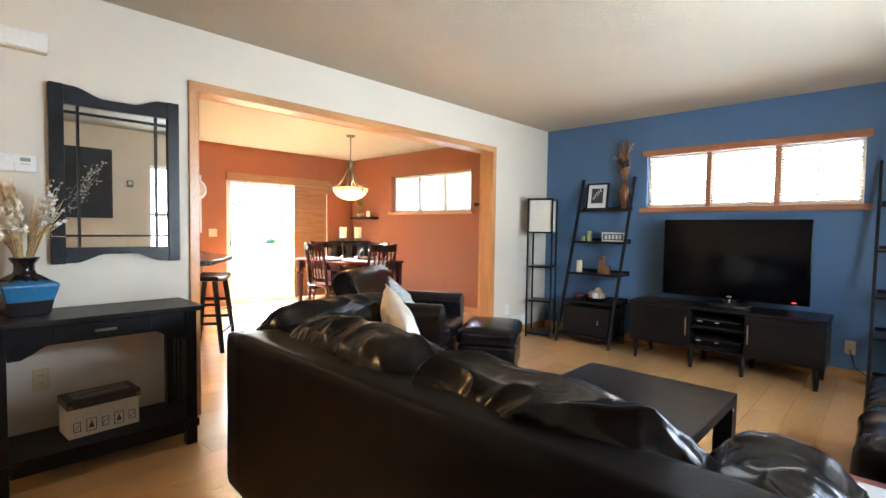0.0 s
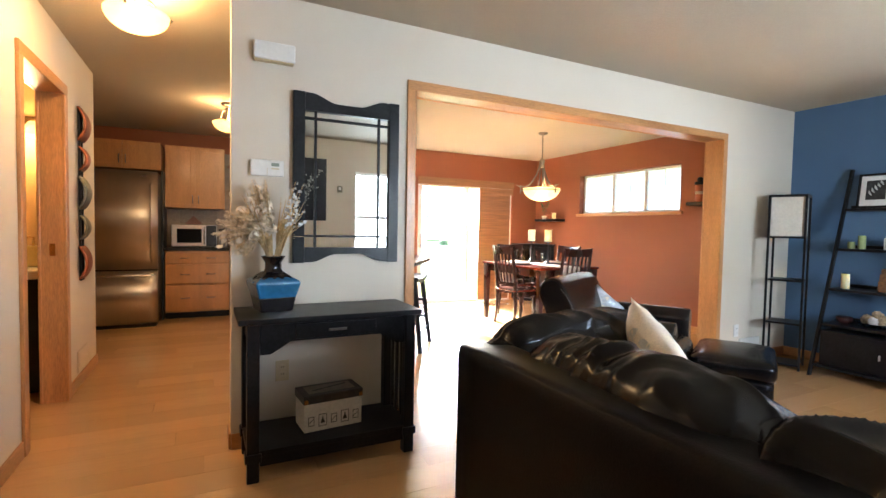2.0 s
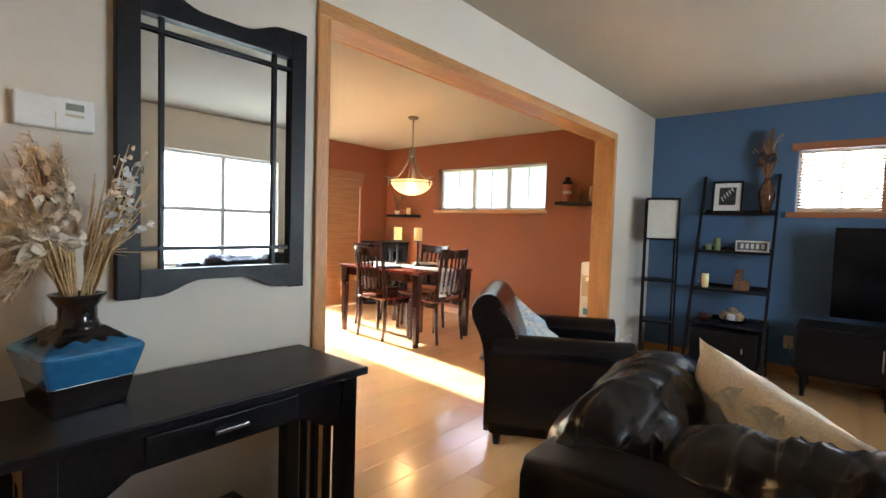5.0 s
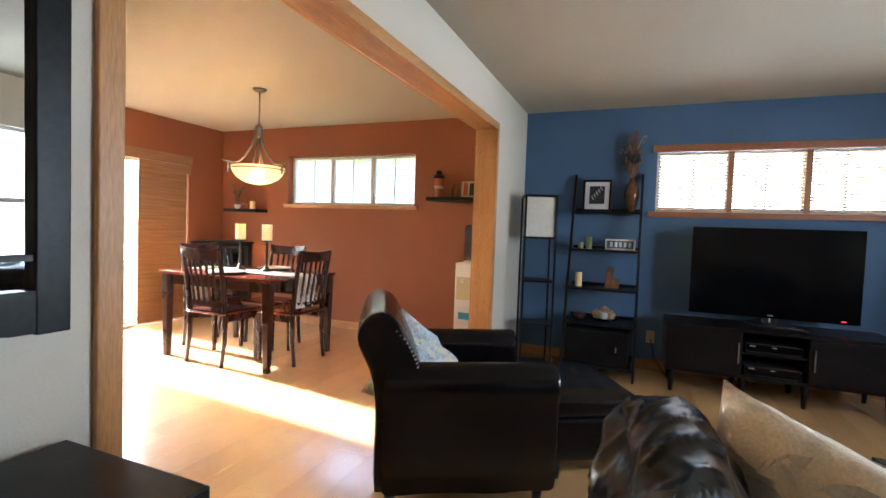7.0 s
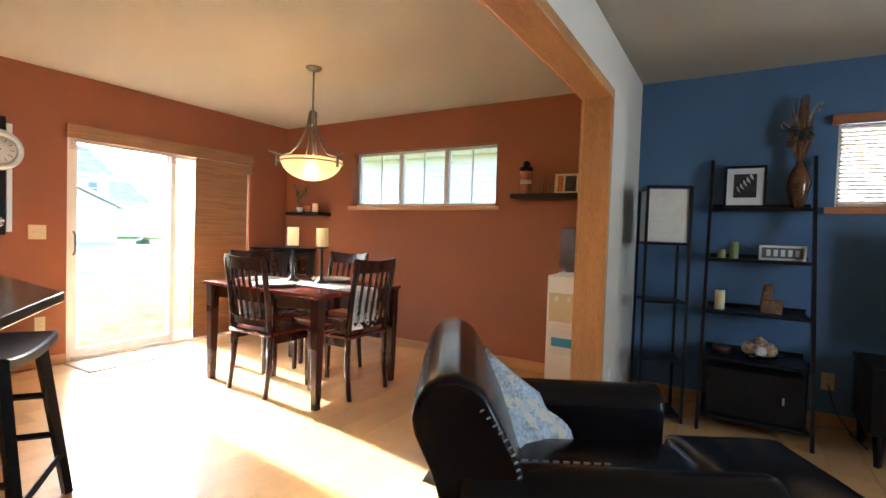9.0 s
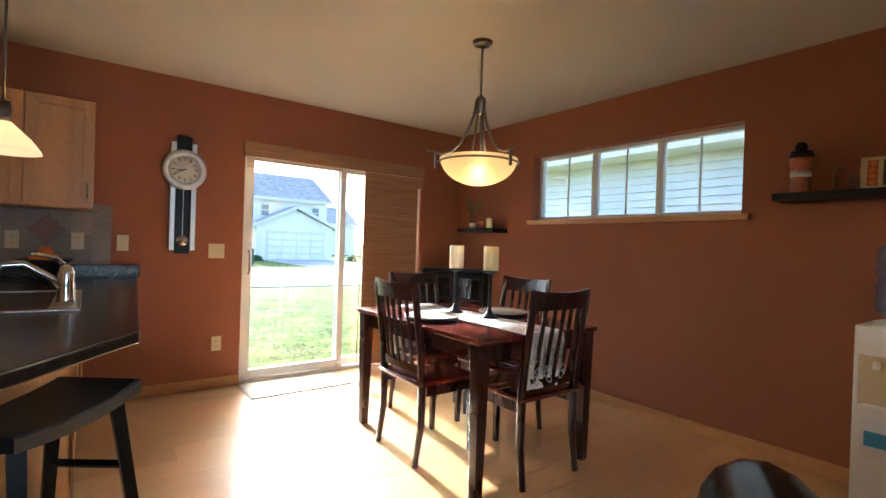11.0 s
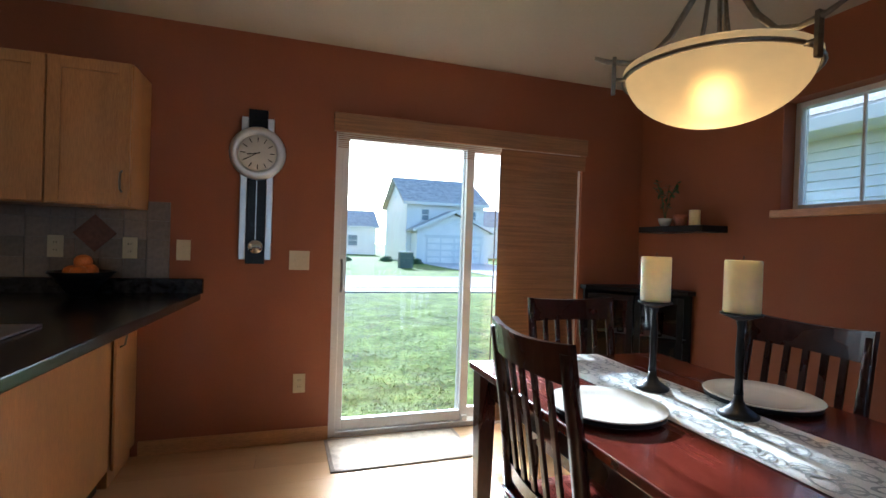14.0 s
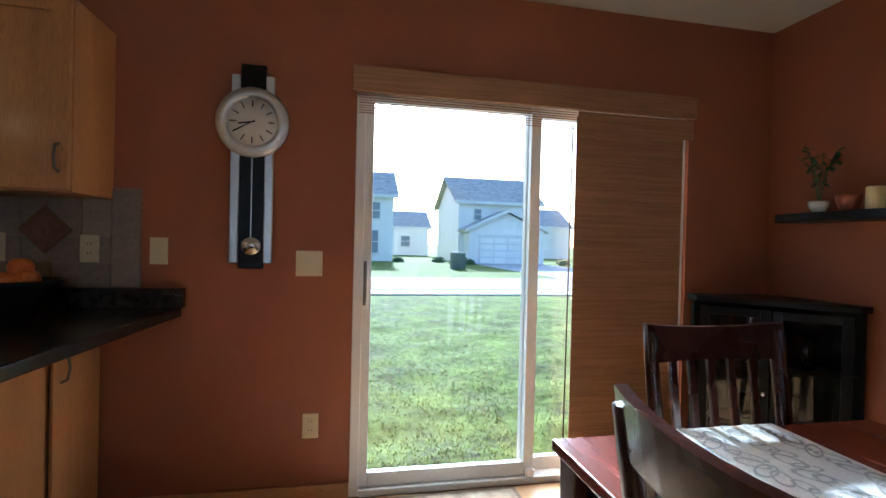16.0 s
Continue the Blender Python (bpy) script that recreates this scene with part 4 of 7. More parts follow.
def picture_frame(at, rot, w, h, label):
    t = thing("photo_frame", at, label, "photo frame")
    t.matrix_basis = pose(*at, *rot)
    b = 0.018
    part("frame_side", bbox((-0.012, -w / 2, 0), (0.012, -w / 2 + b, h), 0.002), BLACKW, t)
    part("frame_side", bbox((-0.012, w / 2 - b, 0), (0.012, w / 2, h), 0.002), BLACKW, t)
    part("frame_rail", bbox((-0.012, -w / 2 + b, 0), (0.012, w / 2 - b, b), 0.002), BLACKW, t)
    part("frame_rail", bbox((-0.012, -w / 2 + b, h - b), (0.012, w / 2 - b, h), 0.002), BLACKW, t)
    part("mount", bbox((-0.002, -w / 2 + b, b), (0.004, w / 2 - b, h - b)), PHOTO_M, t, "white picture mount")
    ph = part("photograph", bbox((-0.006, -w * 0.27, h * 0.24), (-0.003, w * 0.27, h * 0.80)), PHOTO_D, t, "black and white photograph")
    bm = bmesh.new()
    for k in range(5):
        y, z = w * (-0.15 + 0.075 * k), h * (0.36 + 0.075 * k)
        tube(bm, [(-0.0075, -y - 0.012, z), (-0.0075, -y + 0.004, z + 0.02), (-0.0075, -y + 0.01, z + 0.045)], [0.002, 0.008 + 0.001 * k, 0.002], 6)
    part("pale_shape", bm, PHOTO_L, ph)
    return t


picture_frame((6.285, 3.63, 1.457), (0, 8, 0), 0.255, 0.30, "black framed black and white photograph on the shelf")


def tall_vase():
    t = thing("vase", (6.315, 3.325, 1.4555), "tall glossy brown vase with dried stems", "vase")
    part("body", lathe(bmesh.new(), [(0.030, 0), (0.036, 0.012), (0.052, 0.07), (0.064, 0.14), (0.066, 0.17), (0.058, 0.22), (0.036, 0.27), (0.022, 0.295), (0.026, 0.31), (0.02, 0.312)]), mat("brown_lustre_glaze", (0.13, 0.055, 0.022), 0.12, 0.3, var=0.35, scale=9, coat=0.5), t)
    rng = random.Random(3)
    bm = bmesh.new()
    for k in range(34):
        a, s = rng.uniform(0, 6.28), rng.uniform(0.01, 0.06)
        h = rng.uniform(0.55, 0.76)
        top = (math.cos(a) * s * 0.5 - 0.02, math.sin(a) * s, h)
        tube(bm, [(0, 0, 0.28), (math.cos(a) * s * 0.5 - 0.01, math.sin(a) * s * 1.1, 0.45), top], [0.0035, 0.006, 0.003], 5)
    tagged(part("dried_stems", bm, DRYSTEM, t, "brown dried stems"), kind="stuff")
    bm = bmesh.new()
    for k in range(5):
        a = 1.2 * k + 0.4
        y = 0.07 * math.sin(a)
        pts = [(-0.02, y * 0.4, 0.42 + 0.04 * k), (-0.03, y, 0.50 + 0.04 * k), (-0.035, y * 1.5, 0.54 + 0.04 * k), (-0.035, y * 1.7, 0.51 + 0.045 * k), (-0.03, y * 1.5, 0.49 + 0.045 * k)]
        tube(bm, pts, 0.003, 5)
    part("curled_tendrils", bm, DRYGRASS, t, "thin pale curled tendrils")
    bm = bmesh.new()
    for k in range(8):
        a = rng.uniform(0, 6.28)
        soft_box(bm, (0.014, 0.018, 0.024), 0.012, 3, m=pose(math.cos(a) * 0.035 - 0.012, math.sin(a) * 0.062, rng.uniform(0.36, 0.60), rng.uniform(0, 90), 0, 0))
    tagged(part("seed_pods", bm, BOXD, t, "dark brown seed pods"), kind="stuff")


tall_vase()
pillar_candle((6.22, 3.75, 1.1005), 0.026, 0.06, GREENCAN, "short green candle on the ladder shelf")
pillar_candle((6.22, 3.675, 1.1005), 0.027, 0.115, GREENCAN, "tall green candle on the ladder shelf")
pillar_candle((6.14, 3.745, 0.7505), 0.031, 0.13, WAX, "ivory pillar candle on the ladder shelf")


def word_sign():
    t = thing("letter_sign", (6.24, 3.40, 1.1005), "small white frame with pale letter shapes on the shelf", "ornament")
    part("frame", bbox((-0.012, -0.13, 0), (0.012, 0.13, 0.10), 0.003), WHITEPL, t)
    p = part("panel", bbox((-0.0155, -0.115, 0.015), (-0.0125, 0.115, 0.085)), mat("slate_grey_panel", (0.10, 0.13, 0.12), 0.6), t)
    bm = bmesh.new()
    for k in range(5):
        box(bm, (-0.018, -0.095 + k * 0.04, 0.028), (-0.016, -0.072 + k * 0.04, 0.072), 0.001)
    part("letter_shapes", bm, PHOTO_M, p)


word_sign()


def carved_ornament():
    bm = bmesh.new()
    box(bm, (-0.03, -0.06, 0), (0.03, 0.06, 0.09), 0.006)
    box(bm, (-0.025, 0.0, 0.09), (0.025, 0.055, 0.15), 0.008)
    soft_box(bm, (0.02, 0.03, 0.03), 0.018, 5, m=pose(0, 0.02, 0.165))
    ob = solid("carved_figure", bm, WOODB, "brown carved wooden ornament on the ladder shelf", "ornament")
    ob.location = (6.14, 3.45, 0.7505)


carved_ornament()


def twig_balls():
    t = thing("decor_bowl", (6.10, 3.50, 0.4505), "clear shallow dish of woven twig balls", "bowl")
    part("dish", lathe(bmesh.new(), [(0.04, 0), (0.09, 0.012), (0.13, 0.04), (0.128, 0.042), (0.085, 0.018), (0, 0.012)]), CLEAR, t)
    rng = random.Random(9)
    for k, (x, y, z, r) in enumerate(((0.0, 0.06, 0.062, 0.045), (-0.01, -0.05, 0.064, 0.048), (-0.045, 0.0, 0.058, 0.038), (0.02, 0.0, 0.105, 0.04))):
        bm = bmesh.new()
        for j in range(9):
            q = Euler((rng.uniform(0, 6.28), rng.uniform(0, 6.28), 0)).to_matrix()
            ring = [q @ Vector((math.cos(a * 0.5236) * r * 0.92, math.sin(a * 0.5236) * r * 0.92, 0)) + Vector((x, y, z)) for a in range(13)]
            tube(bm, ring, 0.0045, 5)
        soft_box(bm, (r * 0.8,) * 3, r * 0.78, 5, m=pose(x, y, z))
        part("twig_ball", bm, BALLW if k != 2 else PHOTO_M, t)
    small_pot("dark_pot", (6.10, 3.72, 0.4505), [(0.03, 0), (0.055, 0.02), (0.06, 0.05), (0.05, 0.06), (0, 0.05)], mat("dark_red_pot", (0.06, 0.015, 0.012), 0.4), "small dark red pot on the ladder shelf", "pot")


twig_balls()


def shelf_lamp():
    t = thing("floor_lamp", (5.92, 4.10, 0), "black tower shelf lamp with a square paper shade", "floor lamp", 20)
    s = 0.135
    for x in (-s, s):
        for y in (-s, s):
            part("post", bbox((x - 0.009, y - 0.009, 0), (x + 0.009, y + 0.009, 1.57), 0.002), BLACKW, t)
    for z in (0.03, 0.40, 0.79, 1.18):
        part("shelf", bbox((-s + 0.009, -s + 0.009, z), (s - 0.009, s - 0.009, z + 0.018), 0.002), BLACKW, t)
    for a in (-s, s):
        part("top_rail", bbox((-s, a - 0.008, 1.555), (s, a + 0.008, 1.572), 0.001), BLACKW, t)
        part("top_rail", bbox((a - 0.008, -s + 0.008, 1.555), (a + 0.008, s - 0.008, 1.572), 0.001), BLACKW, t)
    sh = s - 0.012
    for x0, x1, y0, y1 in ((-sh, -sh + 0.003, -sh, sh), (sh - 0.003, sh, -sh, sh), (-sh + 0.003, sh - 0.003, -sh, -sh + 0.003), (-sh + 0.003, sh - 0.003, sh - 0.003, sh)):
        part("shade_panel", bbox((x0, y0, 1.20), (x1, y1, 1.55)), PAPER, t, "white paper shade panel")


shelf_lamp()


def outlet(at, rz, label="ivory wall outlet", m=IVORY, n=1, switch=False, cat="outlet"):
    """A cover plate on a wall; local -y looks into the room."""
    t = thing("light_switch" if switch else "wall_outlet", at, label, cat, rz)
    w = 0.036 + 0.023 * (n - 1)
    part("cover_plate", bbox((-w, -0.006, -0.058), (w, -0.0005, 0.058), 0.002), m, t)
    for i in range(n):
        x = (i - (n - 1) / 2) * 0.046
        if switch:
            part("toggle", bbox((x - 0.005, -0.016, -0.004), (x + 0.005, -0.0065, 0.014), 0.002), m, t)
        else:
            for z in (-0.02, 0.02):
                sk = part("socket", bbox((x - 0.016, -0.009, z - 0.014), (x + 0.016, -0.0062, z + 0.014), 0.002), m, t)
                for dx in (-0.006, 0.006):
                    part("slot", bbox((x + dx - 0.0012, -0.0098, z - 0.004), (x + dx + 0.0012, -0.0091, z + 0.006)), CABLE, sk)
    return t


outlet((1.51, 4.35, 0.40), 0, "ivory wall outlet behind the console table")
outlet((5.60, 4.35, 0.30), 0, "white wall outlet low on the cream wall", WHITEPL)
outlet((EAST, 1.40, 0.27), -90, "ivory wall outlet low on the blue wall")
outlet((EAST, 3.10, 0.30), -90, "ivory wall outlet low on the blue wall")
outlet((3.28, NORTH, 1.155), 0, "ivory light switch on the orange wall", IVORY, 1, True, "switch")
outlet((3.91, NORTH, 1.11), 0, "ivory double light switch beside the sliding door", IVORY, 2, True, "switch")
outlet((3.93, NORTH, 0.36), 0, "ivory wall outlet low on the orange wall")


def floor_vent():
    t = thing("air_vent", (5.80, 4.35, 0.10), "white metal wall register above the baseboard", "vent")
    part("frame", bbox((-0.15, -0.02, 0), (0.15, -0.0005, 0.12), 0.003), WHITEPL, t)
    for k in range(6):
        part("louvre", bbox((-0.13, -0.026, 0.016 + k * 0.016), (0.13, -0.0205, 0.024 + k * 0.016)), WHITEPL, t)
    t2 = thing("air_vent", (WEST, 6.0, 0.10), "cream metal wall register in the hall", "vent", 90)
    part("frame", bbox((-0.15, -0.012, 0), (0.15, -0.0005, 0.16), 0.003), W_CREAM, t2)
    for k in range(7):
        part("louvre", bbox((-0.13, -0.016, 0.018 + k * 0.018), (0.13, -0.0125, 0.026 + k * 0.018)), W_CREAM, t2)


floor_vent()
for y, pts in ((1.3, [(6.375, 1.40, 0.25), (6.33, 1.36, 0.12), (6.30, 1.2, 0.015), (6.2, 0.9, 0.012)]), (3.1, [(6.375, 3.10, 0.28), (6.34, 3.06, 0.12), (6.25, 2.98, 0.012), (6.05, 2.95, 0.01)])):
    solid("power_cable", tube(bmesh.new(), pts, 0.004, 6), CABLE, "thin black power cable running down to the floor", "cable")


# ---- cream wall: console, mirror, small devices ----
def console_table():
    t = thing("console_table", (1.715, 4.125, 0), "black wooden console table with slatted ends and a lower shelf", "console table")
    L, D = 0.455, 0.20
    part("tabletop", bbox((-L, -D - 0.005, 0.745), (L, D, 0.772), 0.005), BLACKW, t)
    fl = 0.055
    for x in (-L + 0.065, L - 0.065):
        for y in (-D + 0.035, D - 0.035):
            lg = part("leg", bbox((x - fl / 2, y - fl / 2, 0), (x + fl / 2, y + fl / 2, 0.745), 0.003), BLACKW, t)
            part("foot_block", bbox((x - fl / 2 - 0.009, y - fl / 2 - 0.009, 0.10), (x + fl / 2 + 0.009, y + fl / 2 + 0.009, 0.14), 0.003), BLACKW, lg)
        for k in range(3):
            y = -0.07 + k * 0.07
            part("end_slat", bbox((x - 0.008, y - 0.014, 0.17), (x + 0.008, y + 0.014, 0.64), 0.002), BLACKW, t)
        part("end_rail", bbox((x - 0.015, -D + 0.065, 0.64), (x + 0.015, D - 0.065, 0.745), 0.002), BLACKW, t)
    # front apron with a curved lower edge and a drawer
    pts = [(-L + 0.095, 0.742)]
    for k in range(17):
        u = k / 16
        x = -L + 0.095 + u * (2 * L - 0.19)
        e = min(u, 1 - u)
        z = 0.60 + 0.055 * (0.5 - 0.5 * math.cos(math.pi * min(1, max(0, (e - 0.06) / 0.14))))
        pts.append((x, z))
    pts.append((L - 0.095, 0.742))
    ap = part("apron", prism(pts, "y", -D + 0.018, -D + 0.036), BLACKW, t)
    part("drawer_front", bbox((-0.20, -D + 0.010, 0.665), (0.20, -D + 0.0175, 0.735), 0.003), BLACKW, ap)
    part("drawer_pull", bbox((-0.045, -D - 0.004, 0.694), (0.045, -D + 0.0095, 0.706), 0.003), NICKEL, ap, "small dark metal pull")
    part("back_rail", bbox((-L + 0.095, D - 0.03, 0.64), (L - 0.095, D - 0.012, 0.742), 0.002), BLACKW, t)
    part("lower_shelf", bbox((-L + 0.04, -D + 0.012, 0.122), (L - 0.04, D - 0.012, 0.146), 0.003), BLACKW, t)
    part("shelf_rail", bbox((-L + 0.095, -D + 0.018, 0.07), (L - 0.095, -D + 0.036, 0.121), 0.002), BLACKW, t)


console_table()


def dried_vase():
    t = thing("flower_vase", (1.44, 4.185, 0.772), "square-shouldered blue and black vase with dried pampas grass", "vase", 9)

    def ring(bm, r, z):
        c = r * 0.93
        return [bm.verts.new((x, y, z)) for x, y in ((r, -c), (r, c), (c, r), (-c, r), (-r, c), (-r, -c), (-c, -r), (c, -r))]

    def shell(name, pr, m, label):
        bm = bmesh.new()
        rings = [ring(bm, r, z) for r, z in pr]
        for a, b in zip(rings, rings[1:]):
            for k in range(8):
                bm.faces.new((a[k], a[(k + 1) % 8], b[(k + 1) % 8], b[k]))
        bm.faces.new(rings[0][::-1]), bm.faces.new(rings[-1])
        bmesh.ops.bevel(bm, geom=list(bm.edges), offset=0.002, segments=2, affect="EDGES", profile=0.5)
        return part(name, bm, m, t, label)
    shell("base", [(0.076, 0.0), (0.079, 0.004), (0.0915, 0.072)], VASE_DK, "dark glazed foot")
    shell("belly", [(0.0920, 0.072), (0.109, 0.136), (0.110, 0.146), (0.104, 0.155), (0.050, 0.187)], VASE_BL, "bright blue glazed belly")
    shell("shoulder", [(0.076, 0.1730), (0.062, 0.1830), (0.044, 0.198)], VASE_DK, "dark running glaze on the shoulder")
    part("neck", lathe(bmesh.new(), [(0.054, 0.190), (0.046, 0.200), (0.041, 0.215), (0.041, 0.245), (0.058, 0.272), (0.060, 0.277), (0.054, 0.277), (0.03, 0.25)]), VASE_DK, t)
    drip = bmesh.new()
    for k in range(14):
        a = k * 0.449
        c, sn = math.cos(a), math.sin(a)
        q = 1.0 / max(abs(c), abs(sn))
        r0, r1 = 0.072 * min(q, 1.25), (0.090 + 0.007 * math.sin(k * 2.3)) * min(q, 1.22)
        z0, z1 = 0.1748, 0.1640
        drip.faces.new([drip.verts.new(p) for p in ((c * r0 - sn * 0.02, sn * r0 + c * 0.02, z0 + 0.0015), (c * r0 + sn * 0.02, sn * r0 - c * 0.02, z0 + 0.0015), (c * r1 + sn * 0.006, sn * r1 - c * 0.006, z1 + 0.0025), (c * r1 - sn * 0.006, sn * r1 + c * 0.006, z1 + 0.0025))])
    part("glaze_drip", drip, VASE_DK, t)
    rng = random.Random(12)
    stems, plumes, pods = bmesh.new(), bmesh.new(), bmesh.new()
    petals = bmesh.new()

    def disc(bm, c, r, stretch):
        q = Matrix.Rotation(rng.uniform(0, 6.28), 3, "Z") @ Matrix.Rotation(rng.uniform(0.3, 2.6), 3, "X")
        ring_v = [bm.verts.new(c + q @ Vector((math.cos(i * 0.7854) * r, math.sin(i * 0.7854) * r * stretch, 0.12 * r * math.cos(i * 1.571)))) for i in range(8)]
        hub = bm.verts.new(c + q @ Vector((0, 0, -0.25 * r)))
        for i in range(8):
            bm.faces.new((ring_v[i], ring_v[(i + 1) % 8], hub))

    for k in range(74):
        left = k < 56
        a = rng.uniform(2.0, 4.4) if left else rng.uniform(-1.0, 0.9)
        s = rng.uniform(0.02, 0.27) if left else rng.uniform(0.10, 0.20)
        turn = math.radians(-9)
        dx, dy = math.cos(a) * s, math.sin(a) * s * 0.35
        top = Vector((dx * math.cos(turn) - dy * math.sin(turn), dx * math.sin(turn) + dy * math.cos(turn), rng.uniform(0.44, 0.66) - (0.16 if left and s > 0.17 else 0)))
        mid = Vector((top.x * 0.4, top.y * 0.4, 0.40))
        tube(stems, [(0, 0, 0.24), mid, top], [0.002, 0.0016, 0.001], 4)
        if left and k < 32:
            d = (top - mid).normalized()
            for j in range(230):
                u = rng.random()
                c = mid.lerp(top, 0.25 + 0.85 * u)
                q = Vector((rng.gauss(0, 1), rng.gauss(0, 1), rng.gauss(0, 1))).normalized()
                e = c + (d * 0.7 + q * 1.0).normalized() * rng.uniform(0.018, 0.048) * (1.15 - 0.7 * abs(2 * u - 0.9) ** 2) + Vector((-0.008, 0, -0.008))
                w = q.cross(d).normalized() * 0.0019
                plumes.faces.new([plumes.verts.new(v) for v in (c - w, c + w, e)])
        elif left:
            for j in range(9):
                c = mid.lerp(top, 0.2 + 0.085 * j) + Vector((rng.uniform(-0.022, 0.022), rng.uniform(-0.022, 0.022), rng.uniform(-0.03, 0.012)))
                disc(petals, c, rng.uniform(0.014, 0.027), 0.8)
        else:
            for j in range(5):
                c = mid.lerp(top, 0.45 + 0.13 * j) + Vector((rng.uniform(-0.012, 0.012), rng.uniform(-0.012, 0.012), 0))
                disc(pods, c, rng.uniform(0.009, 0.013), 0.7)
    for k in range(60):
        a = rng.uniform(-0.5, 0.5) if k < 36 else rng.uniform(2.4, 3.9)
        reach, h = rng.uniform(0.03, 0.17), rng.uniform(0.36, 0.58)
        top = Vector((math.cos(a) * reach, math.sin(a) * reach * 0.5, h))
        tube(stems, [(math.cos(a) * 0.02, math.sin(a) * 0.02, 0.24), Vector((top.x * 0.45, top.y * 0.45, 0.38)), top], [0.0022, 0.0022, 0.001], 4)
    part("stem", stems, DRYGRASS, t)
    tagged(part("papery_petal", petals, PETAL, t, "pale translucent papery petals"), kind="stuff")
    tagged(part("plume", plumes, PLUME, t, "feathery cream plumes"), kind="stuff")
    tagged(part("seed_pod", pods, BLOSSOM, t, "papery white seed pods"), kind="stuff")


dried_vase()


def keepsake_box():
    t = thing("keepsake_box", (1.725, 4.15, 0.1462), "cream and black patterned keepsake box with dark lid", "box", 5)
    part("body", bbox((-0.155, -0.085, 0), (0.155, 0.085, 0.145), 0.003), BOXP, t)
    lid = part("lid", bbox((-0.16, -0.09, 0.146), (0.16, 0.09, 0.19), 0.004), BOXD, t, "dark lid with a taupe panel")
    part("lid_panel", bbox((-0.125, -0.06, 0.1905), (0.125, 0.06, 0.193), 0.001), BOXT, lid)
    bm = bmesh.new()
    box(bm, (-0.10, -0.004, 0.1935), (0.10, 0.004, 0.196), 0.001, pose(0, 0, 0, 0, 0, 14))
    part("lid_print", bm, BOXD, lid)
    for k in range(5):
        x = -0.12 + k * 0.06
        w, h = (0.022, 0.032) if k % 2 else (0.016, 0.024)
        bm = bmesh.new()
        for x0, x1, z0, z1 in ((x - w, x + w, 0.055 - h, 0.055 - h + 0.003), (x - w, x + w, 0.055 + h - 0.003, 0.055 + h), (x - w, x - w + 0.003, 0.055 - h, 0.055 + h), (x + w - 0.003, x + w, 0.055 - h, 0.055 + h)):
            box(bm, (x0, -0.0868, z0), (x1, -0.0852, z1))
        if k % 2:
            vs = [bm.verts.new((x + p[0], -0.0865, 0.055 + p[1])) for p in ((-0.012, -0.016), (0.012, -0.016), (0.008, 0.0), (0.003, 0.008), (0.003, 0.02), (-0.003, 0.02), (-0.003, 0.008), (-0.008, 0.0))]
            bm.faces.new(vs)
        else:
            box(bm, (-0.016, -0.0868, -0.0015), (0.016, -0.0854, 0.0015), 0, pose(x, 0, 0.055, 0, -40, 0))
        part("printed_square", bm, BOXD, t)
    for x in (-0.157, 0.137):
        part("corner_cap", bbox((x, -0.0935, 0.150), (x + 0.02, -0.0905, 0.172), 0.001), BRASS, lid)


keepsake_box()


def wall_mirror():
    t = thing("wall_mirror", (1.865, 4.35, 0), "black wooden wall mirror with curved top and bottom rails", "mirror")
    W = 0.307
    z0, z1 = 1.0, 1.945
    y0, y1 = -0.034, -0.002
    for s in (-1, 1):
        part("side_stile", bbox((min(s * W, s * (W - 0.062)), y0, z0), (max(s * W, s * (W - 0.062)), y1, z1), 0.003), BLACKW, t)

    def rail(zout, zin, sgn):
        pts = []
        for k in range(25):
            u = k / 24
            e = min(u, 1 - u)
            d = 0.045 * (0.5 - 0.5 * math.cos(math.pi * min(1, max(0, (e - 0.07) / 0.30))))
            pts.append((-W + 0.062 + u * (2 * W - 0.124), zout + sgn * d))
        pts += [(W - 0.062, zin), (-W + 0.062, zin)]
        return prism(pts, "y", y0, y1)
    part("top_rail", rail(z1 - 0.004, 1.845, -1), BLACKW, t)
    part("bottom_rail", rail(z0 + 0.004, 1.087, 1), BLACKW, t)
    part("mirror_glass", bbox((-W + 0.062, -0.014, 1.087), (W - 0.062, -0.008, 1.845)), MIRROR, t, "clear mirror glass")
    for x in (-W + 0.062 + 0.06, W - 0.062 - 0.06):
        part("glazing_bar", bbox((x - 0.006, -0.024, 1.0875), (x + 0.006, -0.0145, 1.8445)), BLACKW, t)
    for z in (1.15, 1.805):
        part("glazing_bar", bbox((-W + 0.0625, -0.0265, z - 0.006), (W - 0.0625, -0.0242, z + 0.006)), BLACKW, t)


wall_mirror()


